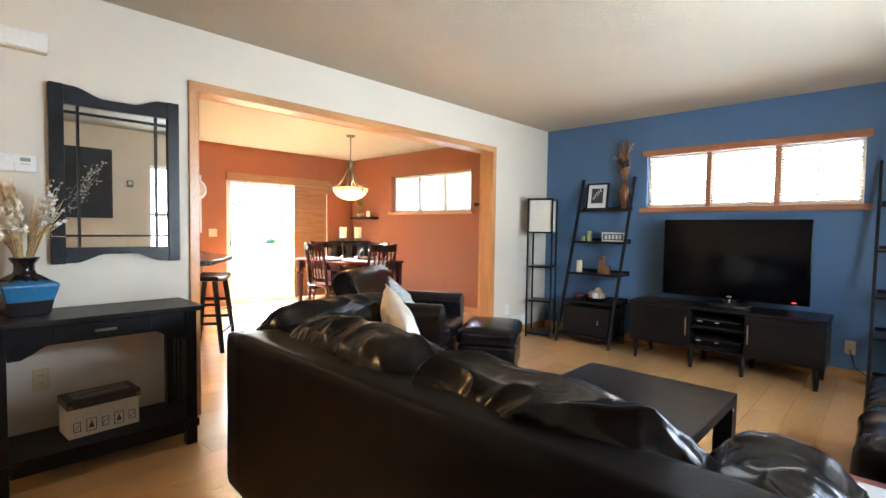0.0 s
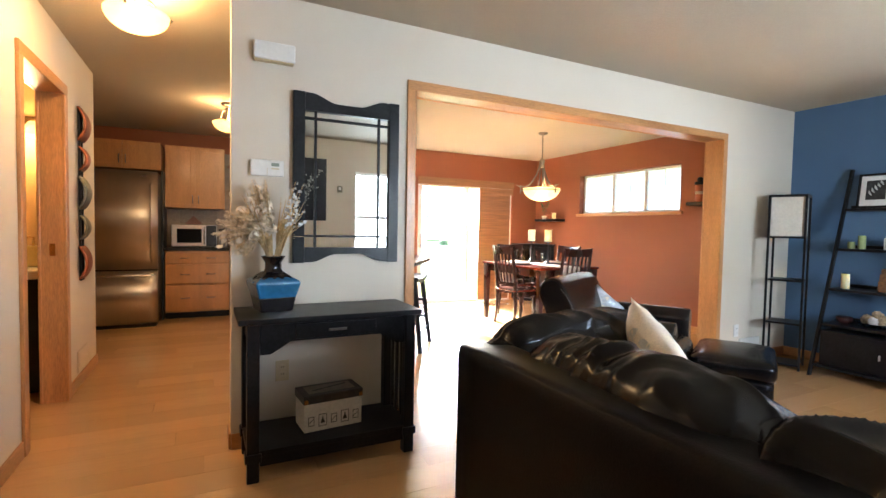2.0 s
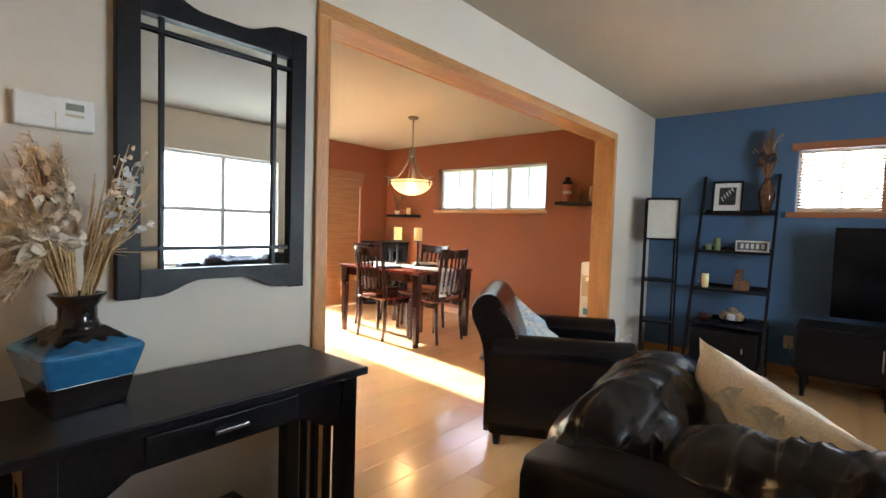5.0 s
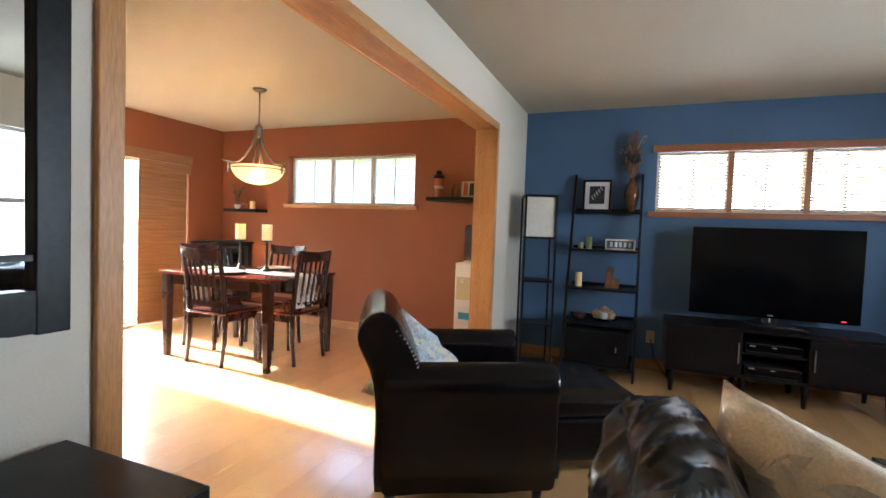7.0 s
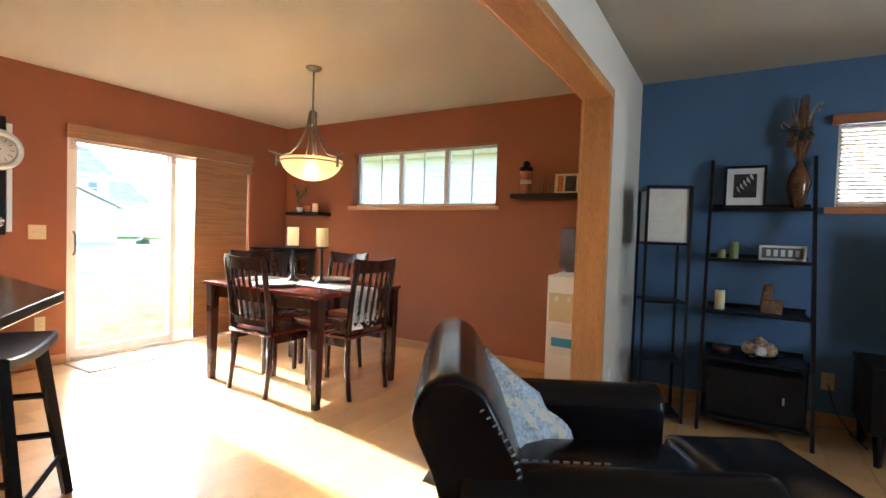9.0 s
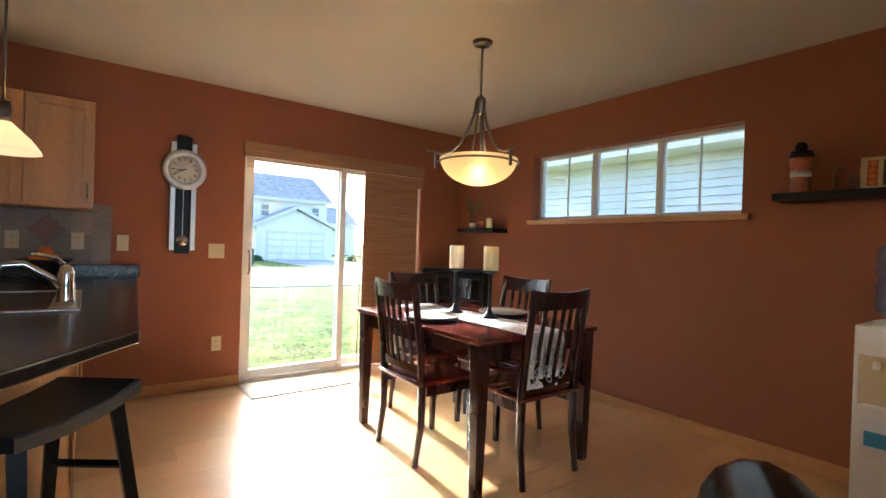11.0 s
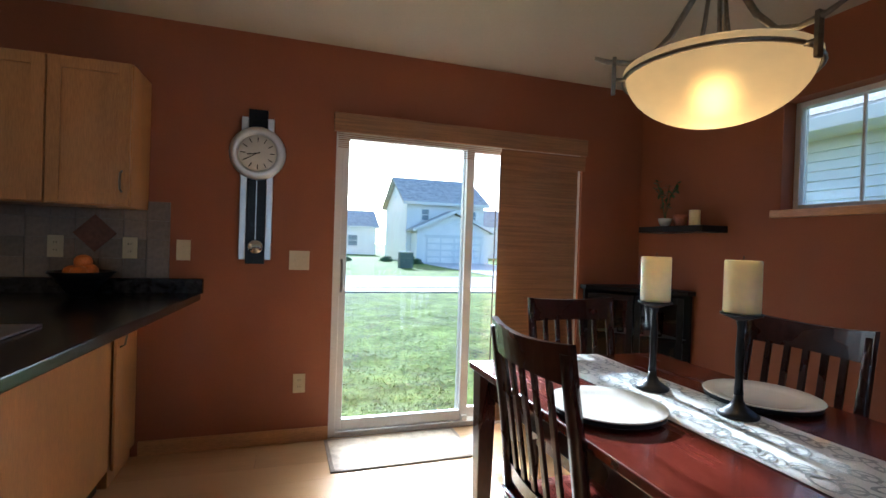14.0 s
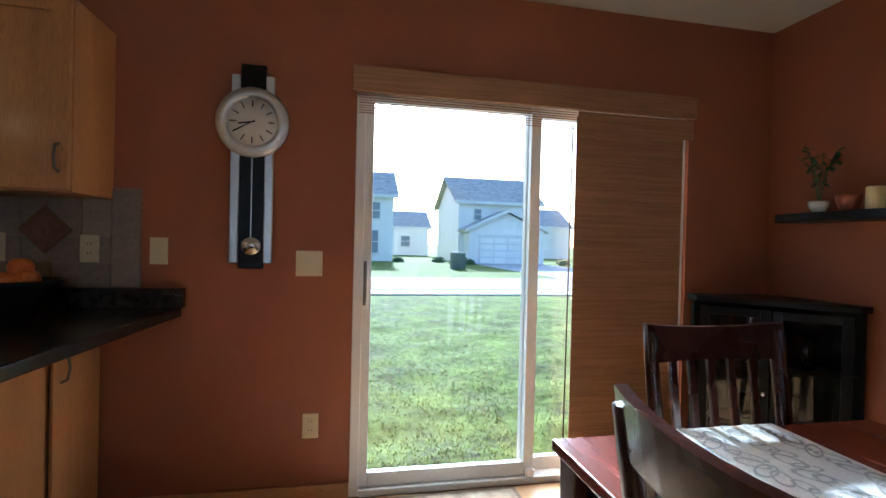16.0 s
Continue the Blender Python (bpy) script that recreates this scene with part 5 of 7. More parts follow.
def wall_devices():
    t = thing("thermostat", (1.425, 4.35, 1.515), "white wall thermostat with a small display", "thermostat")
    part("case", bbox((-0.085, -0.028, -0.045), (0.085, -0.001, 0.042), 0.006), WHITEPL, t)
    part("display", bbox((0.02, -0.0305, 0.008), (0.06, -0.0285, 0.026)), mat("grey_green_lcd", (0.24, 0.28, 0.22), 0.3, var=0.05), t)
    part("cover_seam", bbox((-0.002, -0.0295, -0.044), (0.000, -0.0282, 0.0)), IVORY, t)
    part("button_row", bbox((0.02, -0.0305, -0.008), (0.06, -0.0285, -0.002)), IVORY, t)
    c = thing("door_chime", (1.46, 4.35, 2.13), "white plastic door chime box high on the wall", "door chime")
    part("case", bbox((-0.105, -0.045, -0.048), (0.105, -0.001, 0.045), 0.006), WHITEPL, c)
    part("base", bbox((-0.098, -0.04, -0.056), (0.098, -0.001, -0.0485), 0.002), IVORY, c)


wall_devices()


def flower_picture():
    t = thing("wall_picture", (2.385, SOUTH, 1.72), "dark blue canvas picture of white blossom branches", "picture")
    part("canvas", bbox((-0.26, 0.001, -0.43), (0.26, 0.035, 0.43), 0.003), CANVAS, t)
    rng = random.Random(6)
    br, fl = bmesh.new(), bmesh.new()
    for k in range(6):
        x0, z0 = rng.uniform(-0.2, 0.0), rng.uniform(-0.4, -0.1)
        pts = [(x0 + i * 0.055 + rng.uniform(-0.02, 0.02), 0.0365, z0 + i * 0.10 + rng.uniform(-0.02, 0.02)) for i in range(5)]
        pts = [(min(0.24, p[0]), p[1], min(0.4, p[2])) for p in pts]
        tube(br, pts, 0.0018, 4)
        for p in pts:
            for j in range(4):
                x, z = p[0] + rng.gauss(0, 0.03), p[2] + rng.gauss(0, 0.03)
                if abs(x) < 0.24 and abs(z) < 0.41:
                    r = rng.uniform(0.005, 0.012)
                    fl.faces.new([fl.verts.new((x + math.cos(a * 1.0472) * r * (1 if a % 2 else 0.6), 0.0375, z + math.sin(a * 1.0472) * r * (1 if a % 2 else 0.6))) for a in range(6)])
    part("painted_branches", br, PHOTO_L, t)
    tagged(part("painted_blossom", fl, BLOSSOM, t), kind="stuff")
    s = thing("wall_control", (2.84, SOUTH, 1.74), "small grey wall control panel", "wall control")
    part("case", bbox((-0.035, 0.001, -0.045), (0.035, 0.02, 0.045), 0.003), PEWTER, s)
    part("dial", bbox((-0.02, 0.0205, -0.01), (0.02, 0.023, 0.03), 0.001), WHITEPL, s)


flower_picture()


# ---- dining room ----
def dining_table():
    t = thing("dining_table", (5.005, 6.60, 0), "dark cherry wood dining table with tapered legs", "dining table")
    X, Y = 0.455, 0.63
    part("tabletop", bbox((-X, -Y, 0.748), (X, Y, 0.775), 0.004), CHERRY_TOP, t, "glossy red cherry tabletop")
    for sx in (-1, 1):
        part("apron", bbox((sx * (X - 0.06) - 0.010, -Y + 0.085, 0.655), (sx * (X - 0.06) + 0.010, Y - 0.085, 0.748), 0.002), CHERRY, t)
    for sy in (-1, 1):
        part("apron", bbox((-X + 0.085, sy * (Y - 0.06) - 0.010, 0.655), (X - 0.085, sy * (Y - 0.06) + 0.010, 0.748), 0.002), CHERRY, t)
    for sx in (-1, 1):
        for sy in (-1, 1):
            bm = bmesh.new()
            cx, cy = sx * (X - 0.05), sy * (Y - 0.05)
            vs = box(bm, (-0.036, -0.036, 0), (0.036, 0.036, 0.748), 0.003)
            for v in vs:
                k = 0.66 + 0.34 * min(1, v.co.z / 0.62)
                v.co.x, v.co.y = v.co.x * k + cx, v.co.y * k + cy
            part("leg", bm, CHERRY, t)


dining_table()


def dining_chair():
    t = thing("dining_chair", (4.545, 6.65, 0), "dark cherry slat-back dining chair pushed under the table", "chair", 0, "chairs round the dining table")
    hw = 0.205
    back = lambda z: 0.0 if z < 0.46 else -0.075 * ((z - 0.46) / 0.54) ** 1.3
    for s in (-1, 1):
        bm = bmesh.new()
        pts = [(0.035 if z == 0 else back(z) + 0.018, s * hw, z) for z in (0, 0.22, 0.46, 0.62, 0.78, 0.92, 0.985)]
        pts[0] = (-0.012, s * hw, 0)
        tube(bm, pts, [0.017, 0.021, 0.024, 0.022, 0.021, 0.02, 0.018], 6)
        part("back_post", bm, CHERRY, t)
        bm = bmesh.new()
        vs = box(bm, (-0.02, -0.02, 0), (0.02, 0.02, 0.435), 0.003)
        for v in vs:
            k = 0.7 + 0.3 * min(1, v.co.z / 0.4)
            v.co.x, v.co.y = v.co.x * k + 0.385, v.co.y * k + s * (hw - 0.01)
        part("front_leg", bm, CHERRY, t)
        part("side_rail", bbox((0.03, s * (hw - 0.006) - 0.010, 0.375), (0.37, s * (hw - 0.006) + 0.010, 0.435), 0.002), CHERRY, t)
    part("front_rail", bbox((0.376, -hw + 0.03, 0.375), (0.395, hw - 0.03, 0.435), 0.002), CHERRY, t)
    part("seat", soft_box(bmesh.new(), (0.215, 0.225, 0.013), 0.012, 8, (0, 0, -0.006), m=pose(0.20, 0, 0.449)), CHERRY_TOP, t, "red cherry saddle seat")

    def curved(z0, z1, th, bow):
        bm = bmesh.new()
        n = 10
        rows = []
        for k in range(n + 1):
            y = -hw - 0.016 + k * (2 * hw + 0.032) / n
            c = bow * (1 - (y / hw) ** 2)
            top = z1 + 0.012 * abs(y / hw) ** 2
            ring = [(back(z0) + 0.018 - c - th, y, z0), (back(z0) + 0.018 - c + th, y, z0), (back(z1) + 0.018 - c + th, y, top), (back(z1) + 0.018 - c - th, y, top)]
            rows.append([bm.verts.new(p) for p in ring])
        for a, b in zip(rows, rows[1:]):
            for k in range(4):
                f = bm.faces.new((a[k], a[(k + 1) % 4], b[(k + 1) % 4], b[k]))
        bm.faces.new(rows[0][::-1]), bm.faces.new(rows[-1])
        bmesh.ops.recalc_face_normals(bm, faces=bm.faces)
        return bm
    part("top_rail", curved(0.905, 0.995, 0.011, 0.026), CHERRY, t)
    part("lower_rail", curved(0.50, 0.545, 0.009, 0.02), CHERRY, t)
    for k in range(5):
        y = -0.13 + k * 0.065
        c0, c1 = 0.02 * (1 - (y / hw) ** 2), 0.026 * (1 - (y / hw) ** 2)
        bm = bmesh.new()
        vs = box(bm, (-0.006, y - 0.011, 0.54), (0.006, y + 0.011, 0.91), 0.002)
        for v in vs:
            u = (v.co.z - 0.54) / 0.37
            v.co.x += back(v.co.z) + 0.018 - (c0 * (1 - u) + c1 * u) - 0.010 * math.sin(math.pi * u)
        part("slat", bm, CHERRY, t)
    for at, rz in (((5.05, 5.955, 0), 90), ((5.545, 6.67, 0), 180), ((5.11, 7.335, 0), -90)):
        copy_thing(t, pose(*at, 0, 0, rz))


dining_chair()


def runner():
    bm = bmesh.new()
    half = 0.145
    path = [(-0.655, 0.50), (-0.648, 0.62), (-0.645, 0.72), (-0.642, 0.765), (-0.63, 0.778)]
    path += [(-0.55 + k * 0.11, 0.7775) for k in range(11)] + [(0.63, 0.778), (0.642, 0.765), (0.645, 0.70), (0.65, 0.56), (0.655, 0.42)]
    rows = []
    path = [(y, z + 0.0012) for y, z in path]
    path += [(y * 0.9975 if z < 0.77 else y, z - 0.0016 if z >= 0.77 else z) for y, z in path[::-1]]
    for i, (y, z) in enumerate(path):
        i = min(i, len(path) - 1 - i)
        rows.append([bm.verts.new((half * (2 * j / 8 - 1) + 0.004 * math.sin(i * 1.3), y + (0.006 * math.sin(j * 1.9) if z < 0.74 else 0), z)) for j in range(9)])
    for a, b in zip(rows, rows[1:]):
        for j in range(8):
            bm.faces.new((a[j], a[j + 1], b[j + 1], b[j]))
    bmesh.ops.recalc_face_normals(bm, faces=bm.faces)
    ob = solid("table_runner", bm, RUNNER, "white and grey leaf-patterned table runner hanging over the ends", "table runner")
    ob.location = (5.0, 6.60, 0)
    # woven motif: stems with paired leaves, lying on the cloth
    rng = random.Random(21)
    pm = bmesh.new()

    def leaf(cx, cs, ang, ln, wd):
        rings = []
        for grow in (1.0, 0.74):
            row = []
            for i in range(12):
                a, w = math.cos(i * math.pi / 6) * grow, math.sin(i * math.pi / 6) * grow
                x = cx + math.cos(ang) * a * ln - math.sin(ang) * w * wd
                s = cs + math.sin(ang) * a * ln + math.cos(ang) * w * wd
                x = max(-half + 0.006, min(half - 0.006, x))
                if s < -0.66:
                    row.append(pm.verts.new((x, -0.663 - 0.012 * max(0, (s + 0.70) / -0.2), 0.76 + (s + 0.66))))
                else:
                    row.append(pm.verts.new((x, max(-0.628, s), 0.7812)))
            rings.append(row)
        for i in range(12):
            pm.faces.new((rings[0][i], rings[0][(i + 1) % 12], rings[1][(i + 1) % 12], rings[1][i]))
    for k in range(46):
        s = -0.86 + k * 0.0325
        if -0.70 < s < -0.62:
            continue
        for x0 in (-0.09, 0.0, 0.09):
            leaf(x0 + rng.uniform(-0.02, 0.02), s, rng.uniform(0.5, 2.6), rng.uniform(0.026, 0.046), rng.uniform(0.014, 0.026))
    tagged(part("woven_leaves", pm, RUN_P, ob, "grey woven leaf motif"), kind="stuff")


runner()


def plate(at):
    t = thing("dinner_plate", at, "cream porcelain dinner plate on a dark charger", "plate", 0, "plates on the dining table")
    part("charger", lathe(bmesh.new(), [(0.10, 0), (0.150, 0.006), (0.158, 0.009), (0.150, 0.011), (0, 0.008)], seg=44), BLACKMET, t, "dark charger plate")
    part("plate", lathe(bmesh.new(), [(0.088, 0.0115), (0.118, 0.014), (0.162, 0.023), (0.1635, 0.0255), (0.160, 0.027), (0.122, 0.0195), (0.112, 0.0175), (0.106, 0.016), (0, 0.0155)], seg=44), PORCELAIN, t)


plate((4.725, 6.60, 0.7752))
plate((5.275, 6.57, 0.7752))


def candle_holder(x, y):
    t = thing("candle_holder", (x, y, 0.780), "tall black metal candle holder on the runner", "candle holder", 0, "candle holders on the table")
    part("base", lathe(bmesh.new(), [(0.052, 0), (0.054, 0.006), (0.040, 0.016), (0.022, 0.028), (0.013, 0.045), (0.012, 0.06)]), BLACKMET, t)
    part("stem", lathe(bmesh.new(), [(0.0125, 0.06), (0.010, 0.10), (0.012, 0.17), (0.009, 0.25), (0.013, 0.268)]), BLACKMET, t)
    part("cup", lathe(bmesh.new(), [(0.013, 0.268), (0.035, 0.278), (0.053, 0.284), (0.054, 0.290), (0.044, 0.288), (0, 0.286)]), BLACKMET, t)
    c = pillar_candle((x, y, 1.0702), 0.047, 0.148, WAX, "ivory pillar candle on a black holder", "pillar_candle")
    tagged(c, group="candles on the table")


candle_holder(5.013, 6.746)
candle_holder(5.072, 6.478)


def pendant():
    t = thing("pendant_light", (4.94, 6.475, 0), "bowl pendant lamp with curved nickel arms, lit", "pendant lamp")
    part("canopy", lathe(bmesh.new(), [(0.062, H - 0.001), (0.060, H - 0.012), (0.04, H - 0.028), (0.008, H - 0.034)]), NICKEL, t)
    part("rod", tube(bmesh.new(), [(0, 0, H - 0.03), (0, 0, 2.10)], 0.0065), NICKEL, t)
    part("hub", lathe(bmesh.new(), [(0.010, 2.12), (0.03, 2.10), (0.034, 2.075), (0.024, 2.05), (0.028, 2.02), (0.012, 2.0)]), NICKEL, t)
    for k in range(3):
        a = k * 2.0944 + 0.55
        c, s = math.cos(a), math.sin(a)
        prof = [(0.025, 2.08), (0.036, 2.0), (0.065, 1.92), (0.115, 1.83), (0.165, 1.775), (0.22, 1.757), (0.28, 1.764), (0.315, 1.776)]
        arm = part("arm", tube(bmesh.new(), [(c * r, s * r, z) for r, z in prof], [0.009, 0.009, 0.009, 0.009, 0.008, 0.008, 0.007, 0.005], 8), NICKEL, t)
        part("arm_peg", bbox((-0.005, -0.009, 1.672), (0.005, 0.009, 1.775), 0.001, pose(c * 0.262, s * 0.262, 0, 0, 0, math.degrees(a))), NICKEL, arm)
        part("peg_stub", tube(bmesh.new(), [(c * 0.232, s * 0.232, 1.712), (c * 0.262, s * 0.262, 1.712)], 0.006, 8), NICKEL, arm)
        part("inner_rod", tube(bmesh.new(), [(c * 0.014, s * 0.014, 2.02), (c * 0.03, s * 0.03, 1.86), (c * 0.05, s * 0.05, 1.74)], 0.006, 6), NICKEL, t)
    R = 0.228
    prof = [(0.0, 1.580)] + [(R * math.sin(u), 1.58 + 0.155 * (1 - math.cos(u) ** 1.0)) for u in [i * math.pi / 2 / 12 for i in range(1, 13)]]
    prof += [(R + 0.006, 1.738), (R - 0.004, 1.741)] + [((R - 0.006) * math.sin(u), 1.586 + 0.155 * (1 - math.cos(u))) for u in [i * math.pi / 2 / 8 for i in range(7, 0, -1)]]
    g = part("bowl", lathe(bmesh.new(), prof, seg=40), lit_glass("lit_bowl_glass", (0.92, 0.78, 0.50), 0.025, 0.6, 0.5), t, "glowing frosted glass bowl")
    ring = [(math.cos(k * math.pi / 20) * (R + 0.006), math.sin(k * math.pi / 20) * (R + 0.006), 1.715) for k in range(41)]
    part("bowl_ring", tube(bmesh.new(), ring, 0.006, 6), NICKEL, t)
    g.visible_shadow = False


pendant()


def wall_shelf(y0, y1, z, label):
    solid("wall_shelf", bbox((6.20, y0, z - 0.04), (6.398, y1, z), 0.004), BLACKW, label, "shelf")


wall_shelf(7.70, 8.25, 1.405, "black floating wall shelf with small pots in the corner")
wall_shelf(4.66, 5.37, 1.575, "black floating wall shelf with ornaments on the orange wall")


def potted_plant():
    t = thing("potted_plant", (6.27, 8.08, 1.405), "small trailing plant in a white pot", "plant")
    part("pot", lathe(bmesh.new(), [(0.025, 0), (0.042, 0.035), (0.044, 0.055), (0.036, 0.055), (0, 0.045)]), PORCELAIN, t)
    rng = random.Random(2)
    st, lf = bmesh.new(), bmesh.new()
    for k in range(9):
        a = rng.uniform(0, 6.28)
        pts = [Vector((0, 0, 0.05)), Vector((math.cos(a) * 0.03, math.sin(a) * 0.03, 0.2)), Vector((math.cos(a) * 0.075, math.sin(a) * 0.075, rng.uniform(0.2, 0.30)))]
        tube(st, pts, 0.002, 4)
        for j in range(8):
            c = pts[1].lerp(pts[2], j / 7) if j > 1 else pts[0].lerp(pts[1], 0.6 + 0.4 * j)
            d = Vector((rng.gauss(0, 1), rng.gauss(0, 1), rng.gauss(0, 0.5))).normalized()
            w = d.cross(Vector((0, 0, 1))).normalized() * 0.011
            e = c + d * 0.038
            mid = c.lerp(e, 0.5)
            lf.faces.new([lf.verts.new(v) for v in (c, mid + w, e, mid - w)])
    part("stems", st, LEAF, t)
    tagged(part("leaves", lf, LEAF, t), kind="stuff")


potted_plant()
small_pot("clay_pot", (6.28, 7.95, 1.4052), [(0.032, 0), (0.046, 0.05), (0.05, 0.075), (0.042, 0.075), (0, 0.065)], TERRA, "small terracotta pot on the corner shelf", "pot")
pillar_candle((6.28, 7.84, 1.4052), 0.033, 0.10, WAX, "cream candle on the corner shelf")


def shelf_ornaments():
    v = thing("tiki_vase", (6.29, 5.26, 1.5752), "terracotta ornamental vase with dark rim and base", "vase")
    part("body", lathe(bmesh.new(), [(0.04, 0), (0.05, 0.02), (0.046, 0.10), (0.052, 0.17), (0.055, 0.20)]), TERRA, v)
    part("collar", lathe(bmesh.new(), [(0.0555, 0.20), (0.06, 0.21), (0.058, 0.235), (0.0, 0.235)]), BLACKW, v)
    part("band", lathe(bmesh.new(), [(0.0475, 0.09), (0.0505, 0.10), (0.0495, 0.125), (0.0, 0.125)]), BOXP, v)
    bm = bmesh.new()
    soft_box(bm, (0.035, 0.03, 0.03), 0.028, 6, m=pose(0, 0, 0.262))
    part("stopper", bm, BLACKW, v)
    w = thing("letter_ornament", (6.29, 5.06, 1.5752), "small brown twisted wooden ornament", "ornament")
    bm = bmesh.new()
    tube(bm, [(0, 0.045, 0.0), (0, 0.045, 0.11), (0, 0.02, 0.135), (0, -0.005, 0.11), (0, 0.02, 0.085), (0, 0.04, 0.09)], 0.012, 8)
    part("scroll", bm, WOODB, w)
    bm = bmesh.new()
    tube(bm, [(0, -0.015, 0.0), (0, -0.015, 0.06), (0, -0.035, 0.09), (0, -0.05, 0.06), (0, -0.05, 0.0)], 0.010, 8)
    part("scroll", bm, WOODB, w)
    f = thing("photo_frame", (6.31, 4.85, 1.5752), "wooden photo frame with two dark pictures", "photo frame")
    part("frame", bbox((-0.008, -0.135, 0), (0.008, 0.135, 0.175), 0.003), IVORY, f)
    part("photograph", bbox((-0.0115, -0.045, 0.02), (-0.0085, 0.045, 0.155)), PHOTO_D, f, "dark picture")
    for y0 in (-0.105, 0.065):
        strip = part("patterned_strip", bbox((-0.0112, y0, 0.02), (-0.0085, y0 + 0.042, 0.155)), SAND, f, "orange zigzag strip")
        for k in range(4):
            part("zigzag", bbox((-0.0015, -0.012, -0.012), (0.001, 0.012, 0.012), 0, pose(-0.0118, y0 + 0.021, 0.038 + k * 0.033, 45, 0, 0)), FRUIT, strip)
    f.matrix_basis = pose(6.31, 4.87, 1.5755, 0, 10, 6)


shelf_ornaments()


def water_cooler():
    t = thing("water_cooler", (6.225, 4.815, 0), "white water cooler with a blue bottle", "water cooler")
    part("collar", lathe(bmesh.new(), [(0.10, 0.901), (0.098, 0.915), (0.07, 0.924), (0.0, 0.926)]), WHITEPL, t)
    part("cabinet", bbox((-0.15, -0.155, 0), (0.155, 0.14, 0.90), 0.012), WHITEPL, t)
    part("recess", bbox((-0.1525, -0.12, 0.52), (-0.1505, 0.12, 0.76)), IVORY, t)
    for y in (-0.05, 0.05):
        part("tap", bbox((-0.185, y - 0.012, 0.70), (-0.153, y + 0.012, 0.735), 0.004), WHITEPL, t)
    part("drip_tray", bbox((-0.19, -0.10, 0.51), (-0.153, 0.10, 0.53), 0.004), WHITEPL, t)
    part("notice", bbox((-0.1545, -0.11, 0.27), (-0.1508, 0.11, 0.46)), PHOTO_M, t, "blue and white paper label")
    part("notice_stripe", bbox((-0.1562, -0.10, 0.33), (-0.1548, 0.09, 0.40)), LABEL, t, "blue printed band")
    part("bottle", lathe(bmesh.new(), [(0.045, 0.925), (0.06, 0.945), (0.094, 0.962), (0.098, 0.99), (0.098, 1.035), (0.090, 1.043), (0.090, 1.055), (0.098, 1.063), (0.098, 1.10), (0.088, 1.11), (0.088, 1.135), (0.098, 1.145), (0.098, 1.18), (0.090, 1.188), (0.090, 1.20), (0.098, 1.208), (0.098, 1.25), (0.086, 1.285), (0.05, 1.292), (0, 1.292)], seg=32), AQUA, t, "clear blue water bottle")


water_cooler()


def corner_cabinet():
    t = thing("corner_cabinet", (0, 0, 0), "black corner cabinet with glass doors and silver details", "cabinet")
    part("back_board", bbox((5.90, 8.43, 0.03), (6.36, 8.45, 0.95)), BLACKW, t)
    part("side_board", bbox((6.36, 7.93, 0.03), (6.38, 8.45, 0.95)), BLACKW, t)
    inner = [(5.905, 8.405), (5.905, 8.428), (6.358, 8.428), (6.358, 7.94), (6.335, 7.94)]
    for z in (0.03, 0.34, 0.64):
        part("shelf", prism(inner, "z", z, z + 0.018), BLACKW, t)
    for k, (gx, gy, gz, gh) in enumerate(((6.10, 8.28, 0.6582, 0.15), (6.20, 8.20, 0.6582, 0.12), (6.27, 8.10, 0.6582, 0.16), (6.12, 8.30, 0.3582, 0.12), (6.24, 8.16, 0.3582, 0.14))):
        gl = thing("drinking_glass", (gx, gy, gz), "clear drinking glass inside the corner cabinet", "glass", 0, "glasses in the corner cabinet")
        part("tumbler", lathe(bmesh.new(), [(0.024, 0), (0.032, gh), (0.030, gh), (0.022, 0.008), (0, 0.006)]), CLEAR, gl)
    small_pot("white_bowl", (6.18, 8.30, 0.0482), [(0.04, 0), (0.09, 0.06), (0.1, 0.1), (0.095, 0.1), (0, 0.03)], PORCELAIN, "white porcelain bowl inside the corner cabinet", "bowl")
    top = [(5.88, 8.39), (5.88, 8.462), (6.385, 8.462), (6.385, 7.91), (6.32, 7.91)]
    part("top", prism(top, "z", 0.951, 0.98), BLACKW, t)
    base = [(5.92, 8.41), (5.92, 8.44), (6.37, 8.44), (6.37, 7.95), (6.34, 7.95)]
    part("plinth", prism(base, "z", 0.0, 0.0295), BLACKW, t)
    # doors on the slanting front
    mid = Vector(((5.90 + 6.33) / 2, (8.40 + 7.93) / 2, 0))
    along = Vector((6.33 - 5.90, 7.93 - 8.40, 0)).normalized()
    rz = math.degrees(math.atan2(along.y, along.x))
    for s in (-1, 1):
        c = mid + along * (s * 0.155)
        m = pose(c.x, c.y, 0, 0, 0, rz)
        d = part("door", bbox((-0.15, -0.022, 0.06), (-0.11, -0.003, 0.93), 0.002, m), BLACKW, t)
        part("door_stile", bbox((0.11, -0.022, 0.06), (0.15, -0.003, 0.93), 0.002, m), BLACKW, d)
        part("door_rail", bbox((-0.11, -0.022, 0.06), (0.11, -0.003, 0.10), 0.002, m), BLACKW, d)
        part("door_rail", bbox((-0.11, -0.022, 0.89), (0.11, -0.003, 0.93), 0.002, m), BLACKW, d)
        part("door_glass", bbox((-0.11, -0.015, 0.10), (0.11, -0.010, 0.89), 0, m), CLEAR, d, "clear cabinet glass")
        part("knob", lathe(bmesh.new(), [(0.006, 0), (0.012, 0.012), (0.006, 0.024)], (*(m @ Vector((-s * 0.13, -0.03, 0.52))).xy, 0.51), 10), CHROME, d)


corner_cabinet()


